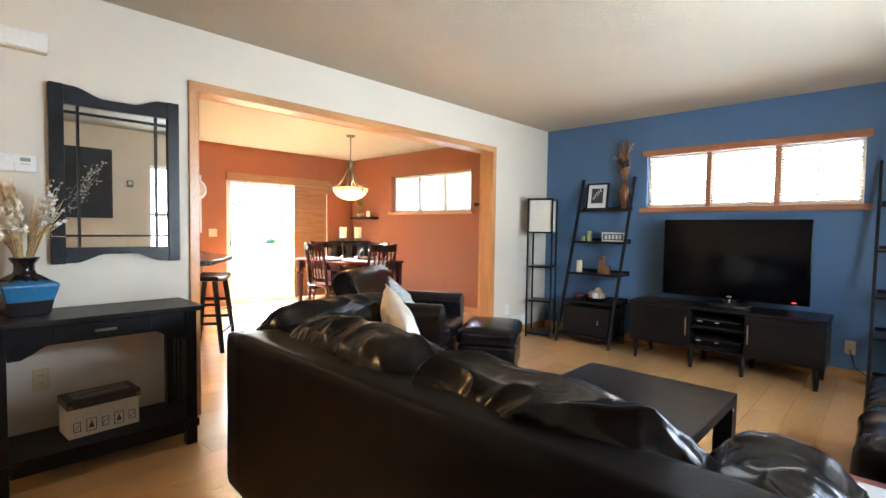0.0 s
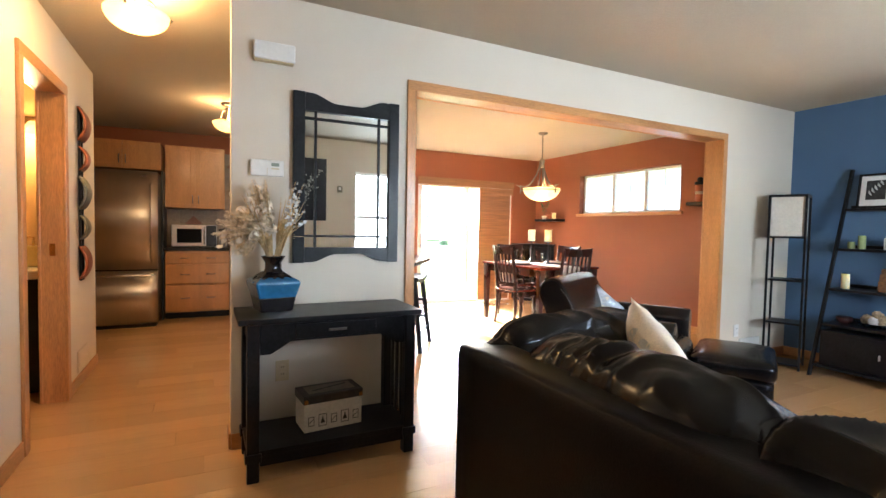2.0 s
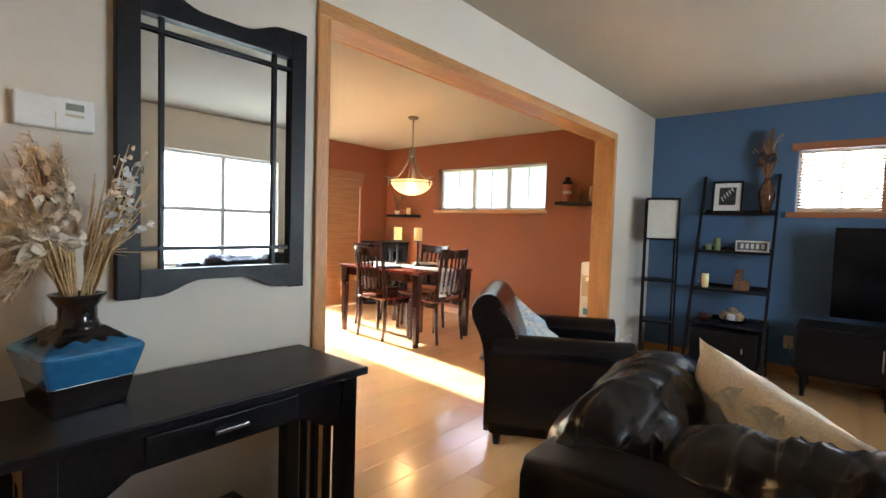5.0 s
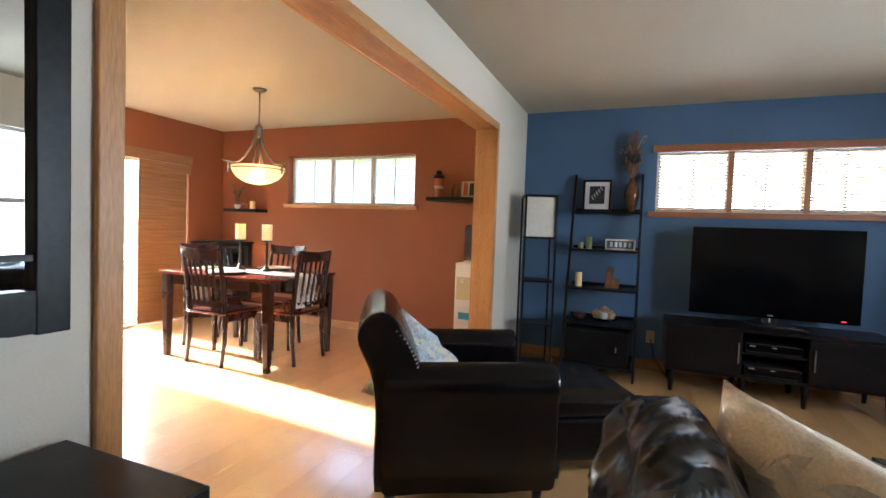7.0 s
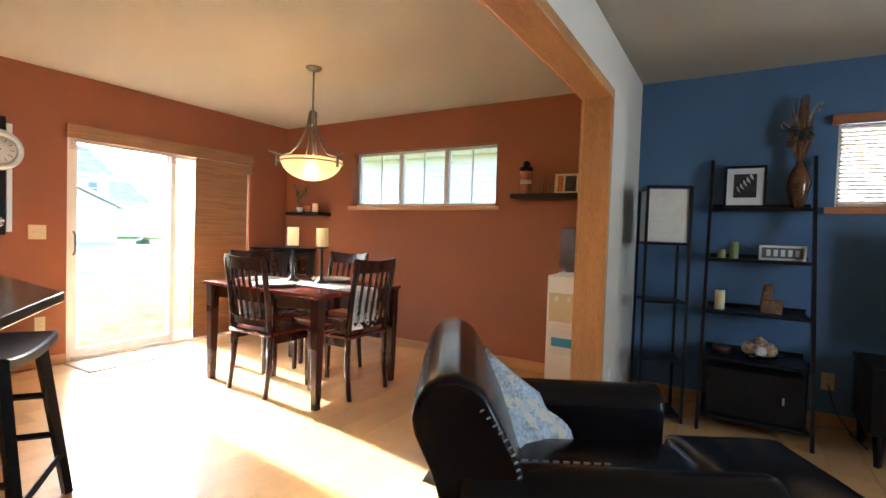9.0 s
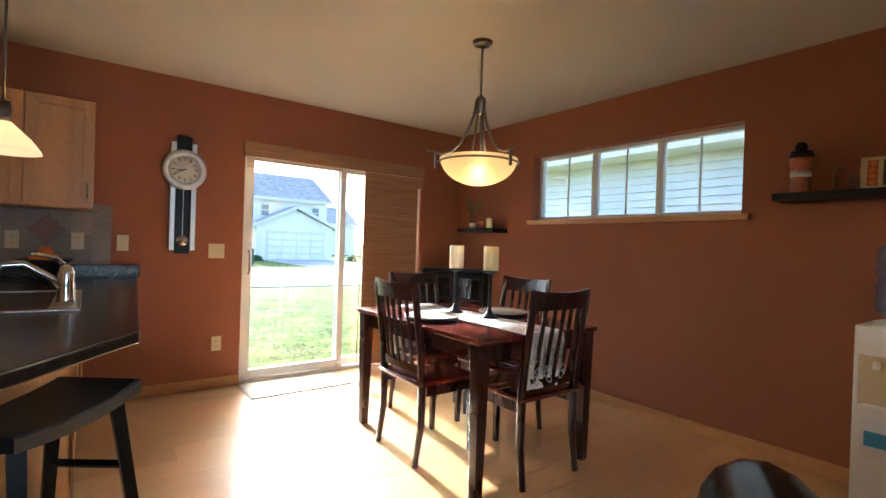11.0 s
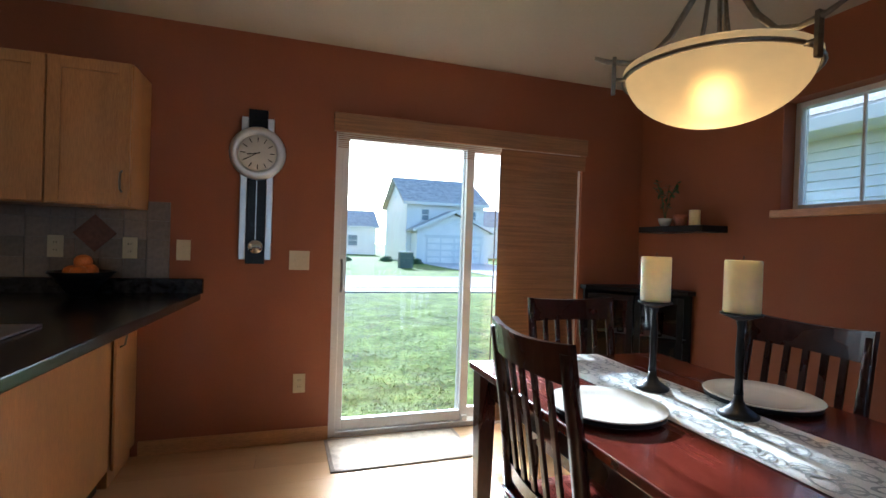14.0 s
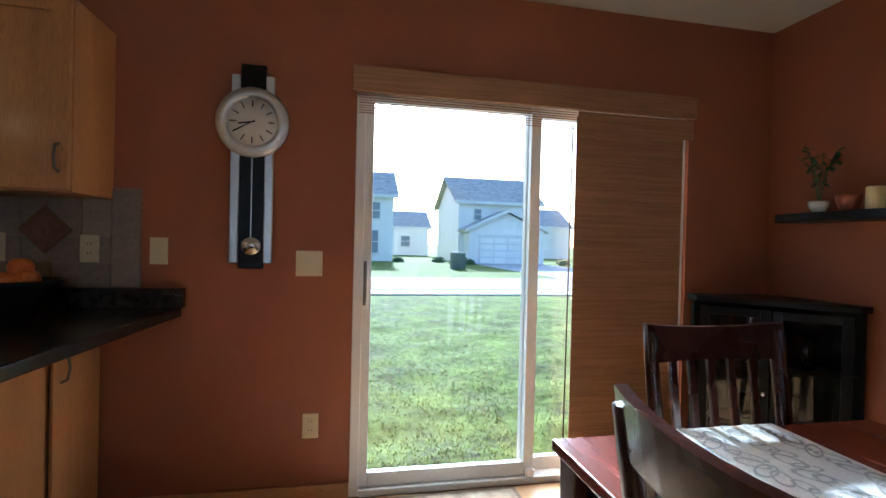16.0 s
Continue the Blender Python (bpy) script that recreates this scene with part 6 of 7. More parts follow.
def pendulum_clock():
    t = thing("wall_clock", (3.66, NORTH, 0), "silver and black pendulum wall clock", "clock")
    part("board", bbox((-0.055, -0.022, 1.085), (0.05, -0.002, 1.99), 0.003), BLACKW, t)
    for s in (-1, 1):
        a, b = (-0.092, -0.056) if s < 0 else (0.051, 0.087)
        part("side_bar", bbox((a, -0.03, 1.11), (b, -0.002, 1.94), 0.004), SILVER, t, "brushed silver side bar")
    cz = 1.73

    def disc(name, prof, m, parent, label=""):
        bm = lathe(bmesh.new(), prof, (0, 0, 0), 48)
        for v in bm.verts:
            v.co = Vector((v.co.x, -v.co.z, v.co.y + cz))
        bmesh.ops.recalc_face_normals(bm, faces=bm.faces)
        return part(name, bm, m, parent, label)
    disc("bezel", [(0.152, 0.031), (0.155, 0.04), (0.150, 0.052), (0.125, 0.060), (0.108, 0.055), (0.106, 0.048), (0.0, 0.048)], SILVER, t, "brushed silver bezel")
    dial = disc("dial", [(0.105, 0.0485), (0.105, 0.050), (0.0, 0.050)], CLOCKF, t, "pale dial")
    for k in range(12):
        part("hour_mark", bbox((-0.0022, -0.0515, 0.066), (0.0022, -0.0503, 0.094), 0, pose(0, 0, cz) @ Matrix.Rotation(k * math.pi / 6, 4, "Y")), BLACKW, dial)
    # twenty to nine
    bm = bmesh.new()
    box(bm, (-0.003, -0.0535, -0.012), (0.003, -0.052, 0.058), 0, pose(0, 0, cz) @ Matrix.Rotation(math.radians(260), 4, "Y"))
    part("hour_hand", bm, BLACKW, dial)
    bm = bmesh.new()
    box(bm, (-0.002, -0.0555, -0.014), (0.002, -0.054, 0.086), 0, pose(0, 0, cz) @ Matrix.Rotation(math.radians(240), 4, "Y"))
    part("minute_hand", bm, BLACKW, dial)
    part("pendulum_rod", bbox((-0.004, -0.030, 1.20), (0.0, -0.026, 1.58)), SILVER, t)
    cz = 1.185
    disc("pendulum_bob", [(0.0, 0.026), (0.040, 0.028), (0.042, 0.033), (0.036, 0.037), (0.0, 0.042)], CHROME, t, "polished round bob")


pendulum_clock()
t = thing("door_mat", (4.51, 8.245, 0.0), "tan woven door mat with a dark border inside the door", "door mat", 1)
part("mat_field", bbox((-0.40, -0.195, 0.001), (0.40, 0.195, 0.009), 0.002), MAT_F, t)
for a, b in (((-0.42, -0.215, 0.001), (0.42, -0.196, 0.008)), ((-0.42, 0.196, 0.001), (0.42, 0.215, 0.008)), ((-0.42, -0.196, 0.001), (-0.401, 0.196, 0.008)), ((0.401, -0.196, 0.001), (0.42, 0.196, 0.008))):
    part("border", bbox(a, b), MAT_E, t)


# ---- kitchen ----
def bar_handle(parent, m, length=0.10, vertical=True):
    bm = bmesh.new()
    h = length / 2
    pts = [(0, 0, -h), (0, -0.022, -h * 0.8), (0, -0.03, 0), (0, -0.022, h * 0.8), (0, 0, h)]
    if not vertical:
        pts = [(p[2], p[1], 0) for p in pts]
    tube(bm, [m @ Vector(p) for p in pts], 0.0055, 6)
    part("handle", bm, NICKEL, parent, "curved dark metal pull")


def shaker_door(parent, x0, x1, z0, z1, y, m=None, hx=None, hz=None, vertical=True, board=True):
    """A door with a raised frame, facing local -y."""
    m = m or Matrix()
    f = 0.055
    d = part("door", bbox((x0, y, z0), (x1, y + 0.012, z1), 0.001, m), MAPLE, parent)
    for a, b in (((x0, z0), (x0 + f, z1)), ((x1 - f, z0), (x1, z1)), ((x0 + f, z0), (x1 - f, z0 + f)), ((x0 + f, z1 - f), (x1 - f, z1))):
        part("door_frame", bbox((a[0], y - 0.010, a[1]), (b[0], y - 0.0005, b[1]), 0.002, m), MAPLE, d)
    if hx is not None:
        bar_handle(d, m @ pose(hx, y - 0.010, hz), 0.10, vertical)
    return d


def cabinet(name, at, rz, w, d, z0, z1, doors, label, group="", handle_low=True, drawers=0):
    t = thing(name, at, label, "cabinet", rz, group)
    part("body", bbox((0, -d + 0.02, z0), (w, 0, z1), 0.002), MAPLE, t)
    if drawers:
        hs = [0.2, 0.35, 0.45] if drawers == 3 else [1 / drawers] * drawers
        z = z1 - 0.015
        for k in range(drawers):
            h = hs[k] * (z1 - z0 - 0.03)
            dr = part("drawer", bbox((0.006, -d, z - h + 0.008), (w - 0.006, -d + 0.0195, z - 0.006), 0.004), MAPLE, t)
            for x in (w * 0.30, w * 0.70):
                bar_handle(dr, pose(x, -d, z - h * 0.5), 0.10, False)
            z -= h
    else:
        step = w / doors
        for k in range(doors):
            x0, x1 = k * step + 0.004, (k + 1) * step - 0.004
            hx = (x1 - 0.03 if k % 2 == 0 else x0 + 0.03) if doors > 1 else x0 + 0.03
            hz = z0 + 0.12 if handle_low else z1 - 0.12
            shaker_door(t, x0, x1, z0 + 0.006, z1 - 0.006, -d + 0.006, None, hx, hz)
    return t


def refrigerator():
    t = thing("refrigerator", (0.235, 8.40, 0), "stainless steel bottom-freezer refrigerator with black sides", "refrigerator")
    w = 0.395
    part("cabinet_shell", bbox((-w, -0.33, 0.04), (w, 0.50, 1.80), 0.006), DARKPL, t, "black textured shell")
    part("base_grille", bbox((-w + 0.02, -0.345, 0.0), (w - 0.02, 0.4, 0.0395), 0.002), DARKPL, t)

    def panel(name, z0, z1):
        bm = bmesh.new()
        n = 10
        rows = []
        for k in range(n + 1):
            u = 2 * k / n - 1
            y = -0.395 + 0.03 * u ** 4 + 0.010 * u * u
            rows.append([bm.verts.new(p) for p in ((u * w, y, z0), (u * w, y, z1), (u * w, -0.332, z1), (u * w, -0.332, z0))])
        for a, b in zip(rows, rows[1:]):
            for k in range(4):
                f = bm.faces.new((a[k], b[k], b[(k + 1) % 4], a[(k + 1) % 4]))
                f.smooth = k == 0
        bm.faces.new(rows[0]), bm.faces.new(rows[-1][::-1])
        bmesh.ops.recalc_face_normals(bm, faces=bm.faces)
        return part(name, bm, STEEL, t)
    up = panel("fridge_door", 0.675, 1.80)
    lo = panel("freezer_drawer", 0.05, 0.655)
    part("handle", tube(bmesh.new(), [(0.335, -0.37, 0.76), (0.335, -0.43, 0.79), (0.335, -0.435, 1.2), (0.335, -0.43, 1.63), (0.335, -0.37, 1.66)], 0.012, 10), STEEL, up, "vertical steel bar handle")
    part("handle", tube(bmesh.new(), [(-0.34, -0.37, 0.61), (-0.32, -0.43, 0.61), (0, -0.44, 0.61), (0.32, -0.43, 0.61), (0.34, -0.37, 0.61)], 0.012, 10), STEEL, lo, "horizontal steel bar handle")
    part("badge", bbox((0.24, -0.389, 1.735), (0.29, -0.386, 1.75)), DARKPL, up)


refrigerator()
cabinet("wall_cabinet", (-0.16, KNORTH, 0), 0, 0.79, 0.58, 1.86, 2.20, 2, "maple wall cabinet above the refrigerator", "kitchen wall cabinets")
cabinet("wall_cabinet", (0.66, KNORTH, 0), 0, 0.70, 0.34, 1.41, 2.22, 2, "maple two-door wall cabinet in the kitchen", "kitchen wall cabinets")
cabinet("base_cabinet", (0.67, KNORTH, 0), 0, 0.74, 0.60, 0.08, 0.865, 1, "maple three-drawer base cabinet", "kitchen base cabinets", drawers=3)
solid("toe_kick", bbox((0.67, KNORTH - 0.55, 0), (1.41, KNORTH - 0.02, 0.0795)), ESPRESSO, "dark toe kick under the drawer cabinet", "toe kick")
solid("countertop", bbox((0.66, KNORTH - 0.625, 0.866), (1.415, KNORTH - 0.002, 0.905), 0.006), COUNTER, "black laminate countertop beside the range", "countertop")
solid("filler_board", bbox((0.638, KNORTH - 0.60, 0), (0.658, KNORTH - 0.002, 1.855), 0.002), DARKPL, "dark upright board between refrigerator and drawers", "board")


def microwave():
    t = thing("microwave", (1.0, KNORTH - 0.34, 0.9052), "stainless steel microwave oven on the counter", "microwave")
    part("case", bbox((-0.26, -0.17, 0.01), (0.26, 0.2, 0.29), 0.006), STEEL, t)
    d = part("door", bbox((-0.255, -0.19, 0.016), (0.13, -0.171, 0.284), 0.004), STEEL, t)
    part("window", bbox((-0.20, -0.1935, 0.06), (0.08, -0.1905, 0.24)), SCREEN, d, "dark oven window")
    part("control_panel", bbox((0.135, -0.19, 0.016), (0.255, -0.171, 0.284), 0.004), DARKPL, t)
    part("handle", tube(bmesh.new(), [(0.11, -0.19, 0.04), (0.11, -0.215, 0.06), (0.11, -0.215, 0.24), (0.11, -0.19, 0.26)], 0.007, 8), CHROME, d)
    for x in (-0.22, 0.22):
        part("foot", bbox((x - 0.015, -0.12, 0), (x + 0.015, 0.15, 0.0098)), DARKPL, t)
    k = thing("canister", (1.335, KNORTH - 0.36, 0.9052), "tall brushed steel canister beside the microwave", "canister")
    part("body", lathe(bmesh.new(), [(0.05, 0), (0.05, 0.20), (0.045, 0.205)]), STEEL, k)
    part("lid", lathe(bmesh.new(), [(0.046, 0.2055), (0.051, 0.21), (0.051, 0.235), (0.01, 0.245)]), DARKPL, k)


microwave()


def kitchen_range():
    t = thing("range", (1.80, KNORTH - 0.33, 0), "stainless steel range with black cooktop", "range")
    part("body", bbox((-0.375, -0.28, 0.05), (0.375, 0.325, 0.885), 0.004), DARKPL, t)
    part("oven_door", bbox((-0.37, -0.32, 0.22), (0.37, -0.281, 0.74), 0.005), STEEL, t)
    part("drawer", bbox((-0.37, -0.315, 0.06), (0.37, -0.281, 0.205), 0.004), STEEL, t)
    part("control_panel", bbox((-0.37, -0.31, 0.76), (0.37, -0.281, 0.88), 0.004), DARKPL, t)
    part("cooktop", bbox((-0.378, -0.315, 0.886), (0.378, 0.325, 0.912), 0.004), SCREEN, t)
    part("handle", tube(bmesh.new(), [(-0.33, -0.32, 0.70), (-0.31, -0.365, 0.70), (0.31, -0.365, 0.70), (0.33, -0.32, 0.70)], 0.011, 8), STEEL, t)
    for k in range(4):
        part("knob", lathe(bmesh.new(), [(0.018, 0), (0.018, 0.018), (0.012, 0.022)], (-0.27 + k * 0.18, -0.325, 0.81), 12), CHROME, t)
    h = thing("range_hood", (1.80, KNORTH, 0), "stainless chimney range hood on the tiled wall", "range hood")
    part("canopy", prism([(-0.375, 1.62), (0.375, 1.62), (0.375, 1.66), (0.14, 1.80), (-0.14, 1.80), (-0.375, 1.66)], "y", -0.46, -0.012, 0.004), STEEL, h)
    part("chimney", bbox((-0.13, -0.28, 1.802), (0.13, -0.012, H - 0.002), 0.003), STEEL, h)


kitchen_range()


def tile_field(name, x0, x1, z0, z1, y, s, label, diamond):
    t = thing(name, (0, y, 0), label, "backsplash", kind="structure")
    part("grout_bed", bbox((x0, -0.006, z0), (x1, -0.001, z1)), GROUT, t)
    src = None
    nx, nz = int((x1 - x0) / s), int((z1 - z0) / s)
    sx, sz = (x1 - x0) / nx, (z1 - z0) / nz
    for i in range(nx):
        for j in range(nz):
            at = (x0 + (i + 0.5) * sx, 0, z0 + (j + 0.5) * sz)
            if src is None:
                src = part("tile", bbox((-sx / 2 + 0.002, -0.012, -sz / 2 + 0.002), (sx / 2 - 0.002, -0.0062, sz / 2 - 0.002), 0.001), TILE, t)
                src.matrix_basis = pose(*at)
            else:
                again(src, "tile", t, at)
    for x, z in diamond:
        bm = bmesh.new()
        box(bm, (-0.072, -0.018, -0.072), (0.072, -0.0125, 0.072), 0.002, pose(x, 0, z) @ Matrix.Rotation(math.radians(45), 4, "Y"))
        part("accent_tile", bm, TILE_B, t, "brown diamond accent tile")


tile_field("backsplash_kitchen", 0.66, 2.04, 0.906, 1.41, KNORTH, 0.15, "pale stone tile backsplash in the kitchen", [(0.98, 1.22)])
tile_field("backsplash_hood", 1.37, 2.04, 1.412, 2.20, KNORTH, 0.15, "pale stone tile backsplash behind the hood", [(1.50, 2.02), (1.62, 1.45)])
tile_field("backsplash_sink", 2.21, 3.21, 0.996, 1.42, NORTH, 0.105, "grey stone tile backsplash by the sink", [(2.855, 1.235)])


def peninsula():
    cab = thing("peninsula_cabinet", (0, 0, 0), "maple peninsula base with plain end panel", "cabinet")
    part("panel", prism([(2.30, 5.75), (2.55, 5.75), (3.05, 6.45), (3.05, 8.12), (2.30, 8.12)], "z", 0.09, 0.868, 0.003), MAPLE, cab, "plain pale maple panel")
    part("toe_board", prism([(2.32, 5.79), (2.53, 5.79), (3.01, 6.46), (3.01, 8.10), (2.32, 8.10)], "z", 0.0, 0.089), ESPRESSO, cab)
    part("corner_trim", bbox((3.051, 6.44, 0.09), (3.058, 6.47, 0.868), 0.001), MAPLE, cab)
    c2 = thing("end_cabinet", (0, 0, 0), "narrow maple cabinet with one door beside the wall", "cabinet")
    part("body", bbox((2.46, 8.125, 0.0), (3.045, 8.468, 0.868), 0.003), MAPLE, c2)
    m = pose(3.052, 8.13, 0, 0, 0, 90)
    d = part("door", bbox((0.004, -0.016, 0.08), (0.33, -0.003, 0.855), 0.003, m), MAPLE, c2)
    bar_handle(d, m @ pose(0.05, -0.016, 0.73), 0.11)
    # countertop with clipped corner
    pts = [(2.25, 5.40), (2.76, 5.40), (3.215, 6.07), (3.375, 8.478), (2.25, 8.478)]
    ct = solid("peninsula_countertop", prism(pts, "z", 0.87, 0.91, 0.006), COUNTER, "black laminate peninsula countertop with a clipped corner", "countertop")
    part("splash_strip", bbox((2.40, 8.44, 0.9105), (3.39, 8.4775, 0.995), 0.004), COUNTER, ct)
    s = thing("sink", (2.78, 7.02, 0.911), "stainless steel drop-in kitchen sink", "sink")
    for a, b in (((-0.28, -0.40, 0.0), (0.28, -0.37, 0.008)), ((-0.28, 0.37, 0.0), (0.28, 0.40, 0.008)), ((-0.28, -0.37, 0.0), (-0.25, 0.37, 0.008)), ((0.18, -0.37, 0.0), (0.28, 0.37, 0.008))):
        part("rim", bbox(a, b, 0.003), STEEL, s)
    # No hollow here: the basin's shade is put into a flat dark panel.
    part("basin", bbox((-0.25, -0.37, 0.0005), (0.18, 0.37, 0.003)), DARKPL, s, "flat dark panel coloured for the shade in the basin")
    f = thing("faucet", (3.01, 6.78, 0.9192), "chrome single-lever kitchen faucet", "faucet")
    part("body", lathe(bmesh.new(), [(0.034, 0), (0.030, 0.02), (0.026, 0.08), (0.028, 0.13), (0.020, 0.155), (0.006, 0.165)]), CHROME, f)
    part("spout", tube(bmesh.new(), [(0, 0, 0.06), (-0.05, -0.01, 0.11), (-0.13, -0.02, 0.165), (-0.19, -0.03, 0.16), (-0.215, -0.035, 0.11)], [0.016, 0.016, 0.015, 0.014, 0.013], 12), CHROME, f)
    part("lever", tube(bmesh.new(), [(0, 0, 0.15), (-0.03, -0.01, 0.19), (-0.11, -0.02, 0.205)], [0.012, 0.010, 0.007], 10), CHROME, f)
    sp = thing("soap_pump", (3.02, 7.10, 0.9192), "small chrome side sprayer by the sink", "sprayer")
    part("body", lathe(bmesh.new(), [(0.02, 0), (0.018, 0.01), (0.016, 0.06), (0.010, 0.065)]), CHROME, sp)
    b = thing("fruit_bowl", (2.86, 8.30, 0.911), "black bowl of oranges on the counter", "bowl")
    part("bowl", lathe(bmesh.new(), [(0.05, 0), (0.06, 0.02), (0.10, 0.08), (0.145, 0.125), (0.14, 0.13), (0.09, 0.085), (0, 0.03)]), BLACKW, b)
    for k, (x, y, z) in enumerate(((0.03, 0.0, 0.13), (-0.05, 0.02, 0.12), (0.0, -0.04, 0.12), (0.0, 0.01, 0.175))):
        part("fruit", soft_box(bmesh.new(), (0.04, 0.04, 0.038), 0.037, 6, m=pose(x, y, z)), FRUIT, b, "orange fruit")


peninsula()
cabinet("wall_cabinet", (2.05, NORTH, 0), 0, 1.05, 0.33, 1.37, 2.07, 3, "maple wall cabinet beside the pendulum clock", "kitchen wall cabinets")
for x in (2.40, 2.68, 3.02):
    outlet((x, NORTH - 0.013, 1.16), 0, "pale wall outlet on the stone tiles", IVORY)


def bar_stool():
    t = thing("bar_stool", STOOL_AT, "black wooden saddle-seat bar stool at the counter", "stool", STOOL_RZ)
    w, d, h = 0.245, 0.14, 0.73
    bm = bmesh.new()
    n, mrow = 12, 4
    rows = []
    for i in range(n + 1):
        u = 2 * i / n - 1
        top = h - 0.022 + 0.022 * u * u
        ring = [(u * w, -d, top - 0.04), (u * w, -d, top - 0.006), (u * w, -d + 0.01, top), (u * w, d - 0.01, top), (u * w, d, top - 0.006), (u * w, d, top - 0.04)]
        rows.append([bm.verts.new(p) for p in ring])
    for a, b in zip(rows, rows[1:]):
        for k in range(6):
            bm.faces.new((a[k], b[k], b[(k + 1) % 6], a[(k + 1) % 6]))
    bm.faces.new(rows[0]), bm.faces.new(rows[-1][::-1])
    bmesh.ops.recalc_face_normals(bm, faces=bm.faces)
    part("seat", bm, BLACKW, t)
    feet = {}
    for sx in (-1, 1):
        for sy in (-1, 1):
            a, b = Vector((sx * (w - 0.06), sy * (d - 0.045), h - 0.05)), Vector((sx * (w + 0.005), sy * (d + 0.035), 0))
            feet[(sx, sy)] = (a, b)
            bm = tube(bmesh.new(), [a, b], [0.026, 0.022], 4)
            for f in bm.faces:
                f.smooth = False
            part("leg", bm, BLACKW, t)
    at = lambda k, z: feet[k][1].lerp(feet[k][0], z / (h - 0.05))
    for ka, kb, z in (((-1, -1), (-1, 1), 0.28), ((1, -1), (1, 1), 0.28), ((-1, -1), (1, -1), 0.18), ((-1, 1), (1, 1), 0.18), ((-1, -1), (-1, 1), 0.46), ((1, -1), (1, 1), 0.46)):
        bm = tube(bmesh.new(), [at(ka, z), at(kb, z)], 0.014, 4)
        for f in bm.faces:
            f.smooth = False
        part("stretcher", bm, BLACKW, t)


STOOL_AT, STOOL_RZ = (2.978, 6.06, 0), 55
bar_stool()


def ceiling_lamp(x, y, z, label):
    t = thing("ceiling_lamp", (x, y, 0), label, "ceiling lamp")
    part("canopy", lathe(bmesh.new(), [(0.075, H - 0.001), (0.07, H - 0.02), (0.03, H - 0.035), (0.012, H - 0.04), (0.012, z + 0.12)]), NICKEL, t)
    for k in range(3):
        a = k * 2.0944 + 0.3
        part("arm", tube(bmesh.new(), [(math.cos(a) * r, math.sin(a) * r, zz) for r, zz in ((0.02, H - 0.04), (0.07, H - 0.07), (0.11, z + 0.12), (0.155, z + 0.09), (0.165, z + 0.11))], 0.007, 6), NICKEL, t)
    R = 0.15
    prof = [(0, z)] + [(R * math.sin(u), z + 0.10 * (1 - math.cos(u))) for u in [i * math.pi / 20 for i in range(1, 11)]]
    prof += [(R - 0.008, z + 0.104)] + [((R - 0.008) * math.sin(u), z + 0.007 + 0.10 * (1 - math.cos(u))) for u in [i * math.pi / 20 for i in range(9, 0, -1)]]
    g = part("bowl", lathe(bmesh.new(), prof, seg=32), BULBGL_K, t, "glowing alabaster glass bowl")
    g.visible_shadow = False


ceiling_lamp(1.34, 7.0, 2.15, "bowl ceiling lamp with nickel arms in the kitchen, lit")
ceiling_lamp(0.81, 4.6, 2.20, "bowl ceiling lamp with nickel arms in the hall, lit")


def sink_pendant():
    t = thing("small_pendant", (2.76, 7.20, 0), "small amber glass pendant lamp over the sink, lit", "pendant lamp")
    part("canopy", lathe(bmesh.new(), [(0.06, H - 0.001), (0.055, H - 0.02), (0.008, H - 0.03)]), NICKEL, t)
    part("rod", tube(bmesh.new(), [(0, 0, H - 0.03), (0, 0, 1.79)], 0.006), NICKEL, t)
    part("socket", lathe(bmesh.new(), [(0.025, 1.79), (0.03, 1.75), (0.028, 1.69)]), NICKEL, t)
    g = part("shade", lathe(bmesh.new(), [(r, z + 0.09) for r, z in ((0.03, 1.61), (0.055, 1.585), (0.10, 1.54), (0.135, 1.49), (0.14, 1.475), (0.134, 1.476), (0.128, 1.488), (0.094, 1.535), (0.05, 1.578), (0.02, 1.60))], seg=28), lit_glass("lit_amber_glass", (0.96, 0.76, 0.46), 0.12), t, "glowing amber glass shade")
    g.visible_shadow = False


sink_pendant()


def plate_rack():
    t = thing("wall_sculpture", (WEST, 5.99, 0), "row of curved copper and pewter plates on a dark frame", "wall decor")
    part("frame_bar", bbox((0.002, -0.045, 0.77), (0.018, -0.025, 2.05), 0.002), BLACKMET, t)
    part("frame_bar", bbox((0.002, 0.025, 0.77), (0.018, 0.045, 2.05), 0.002), BLACKMET, t)
    zs = (1.92, 1.67, 1.42, 1.165, 0.905)
    for k, z in enumerate(zs):
        hh, ww = (0.122, 0.095) if k in (0, 2, 4) else (0.09, 0.065)
        bm = soft_box(bmesh.new(), (0.010, ww, hh), 0.008, 8, (0.0, 0, 0))
        for v in bm.verts:
            v.co.x += 0.055 - 0.045 * (v.co.z / hh) ** 2
            v.co.z += z
        part("plate", bm, COPPER if k in (0, 1, 4) else PEWTER, t, "curved hammered metal plate")


plate_rack()


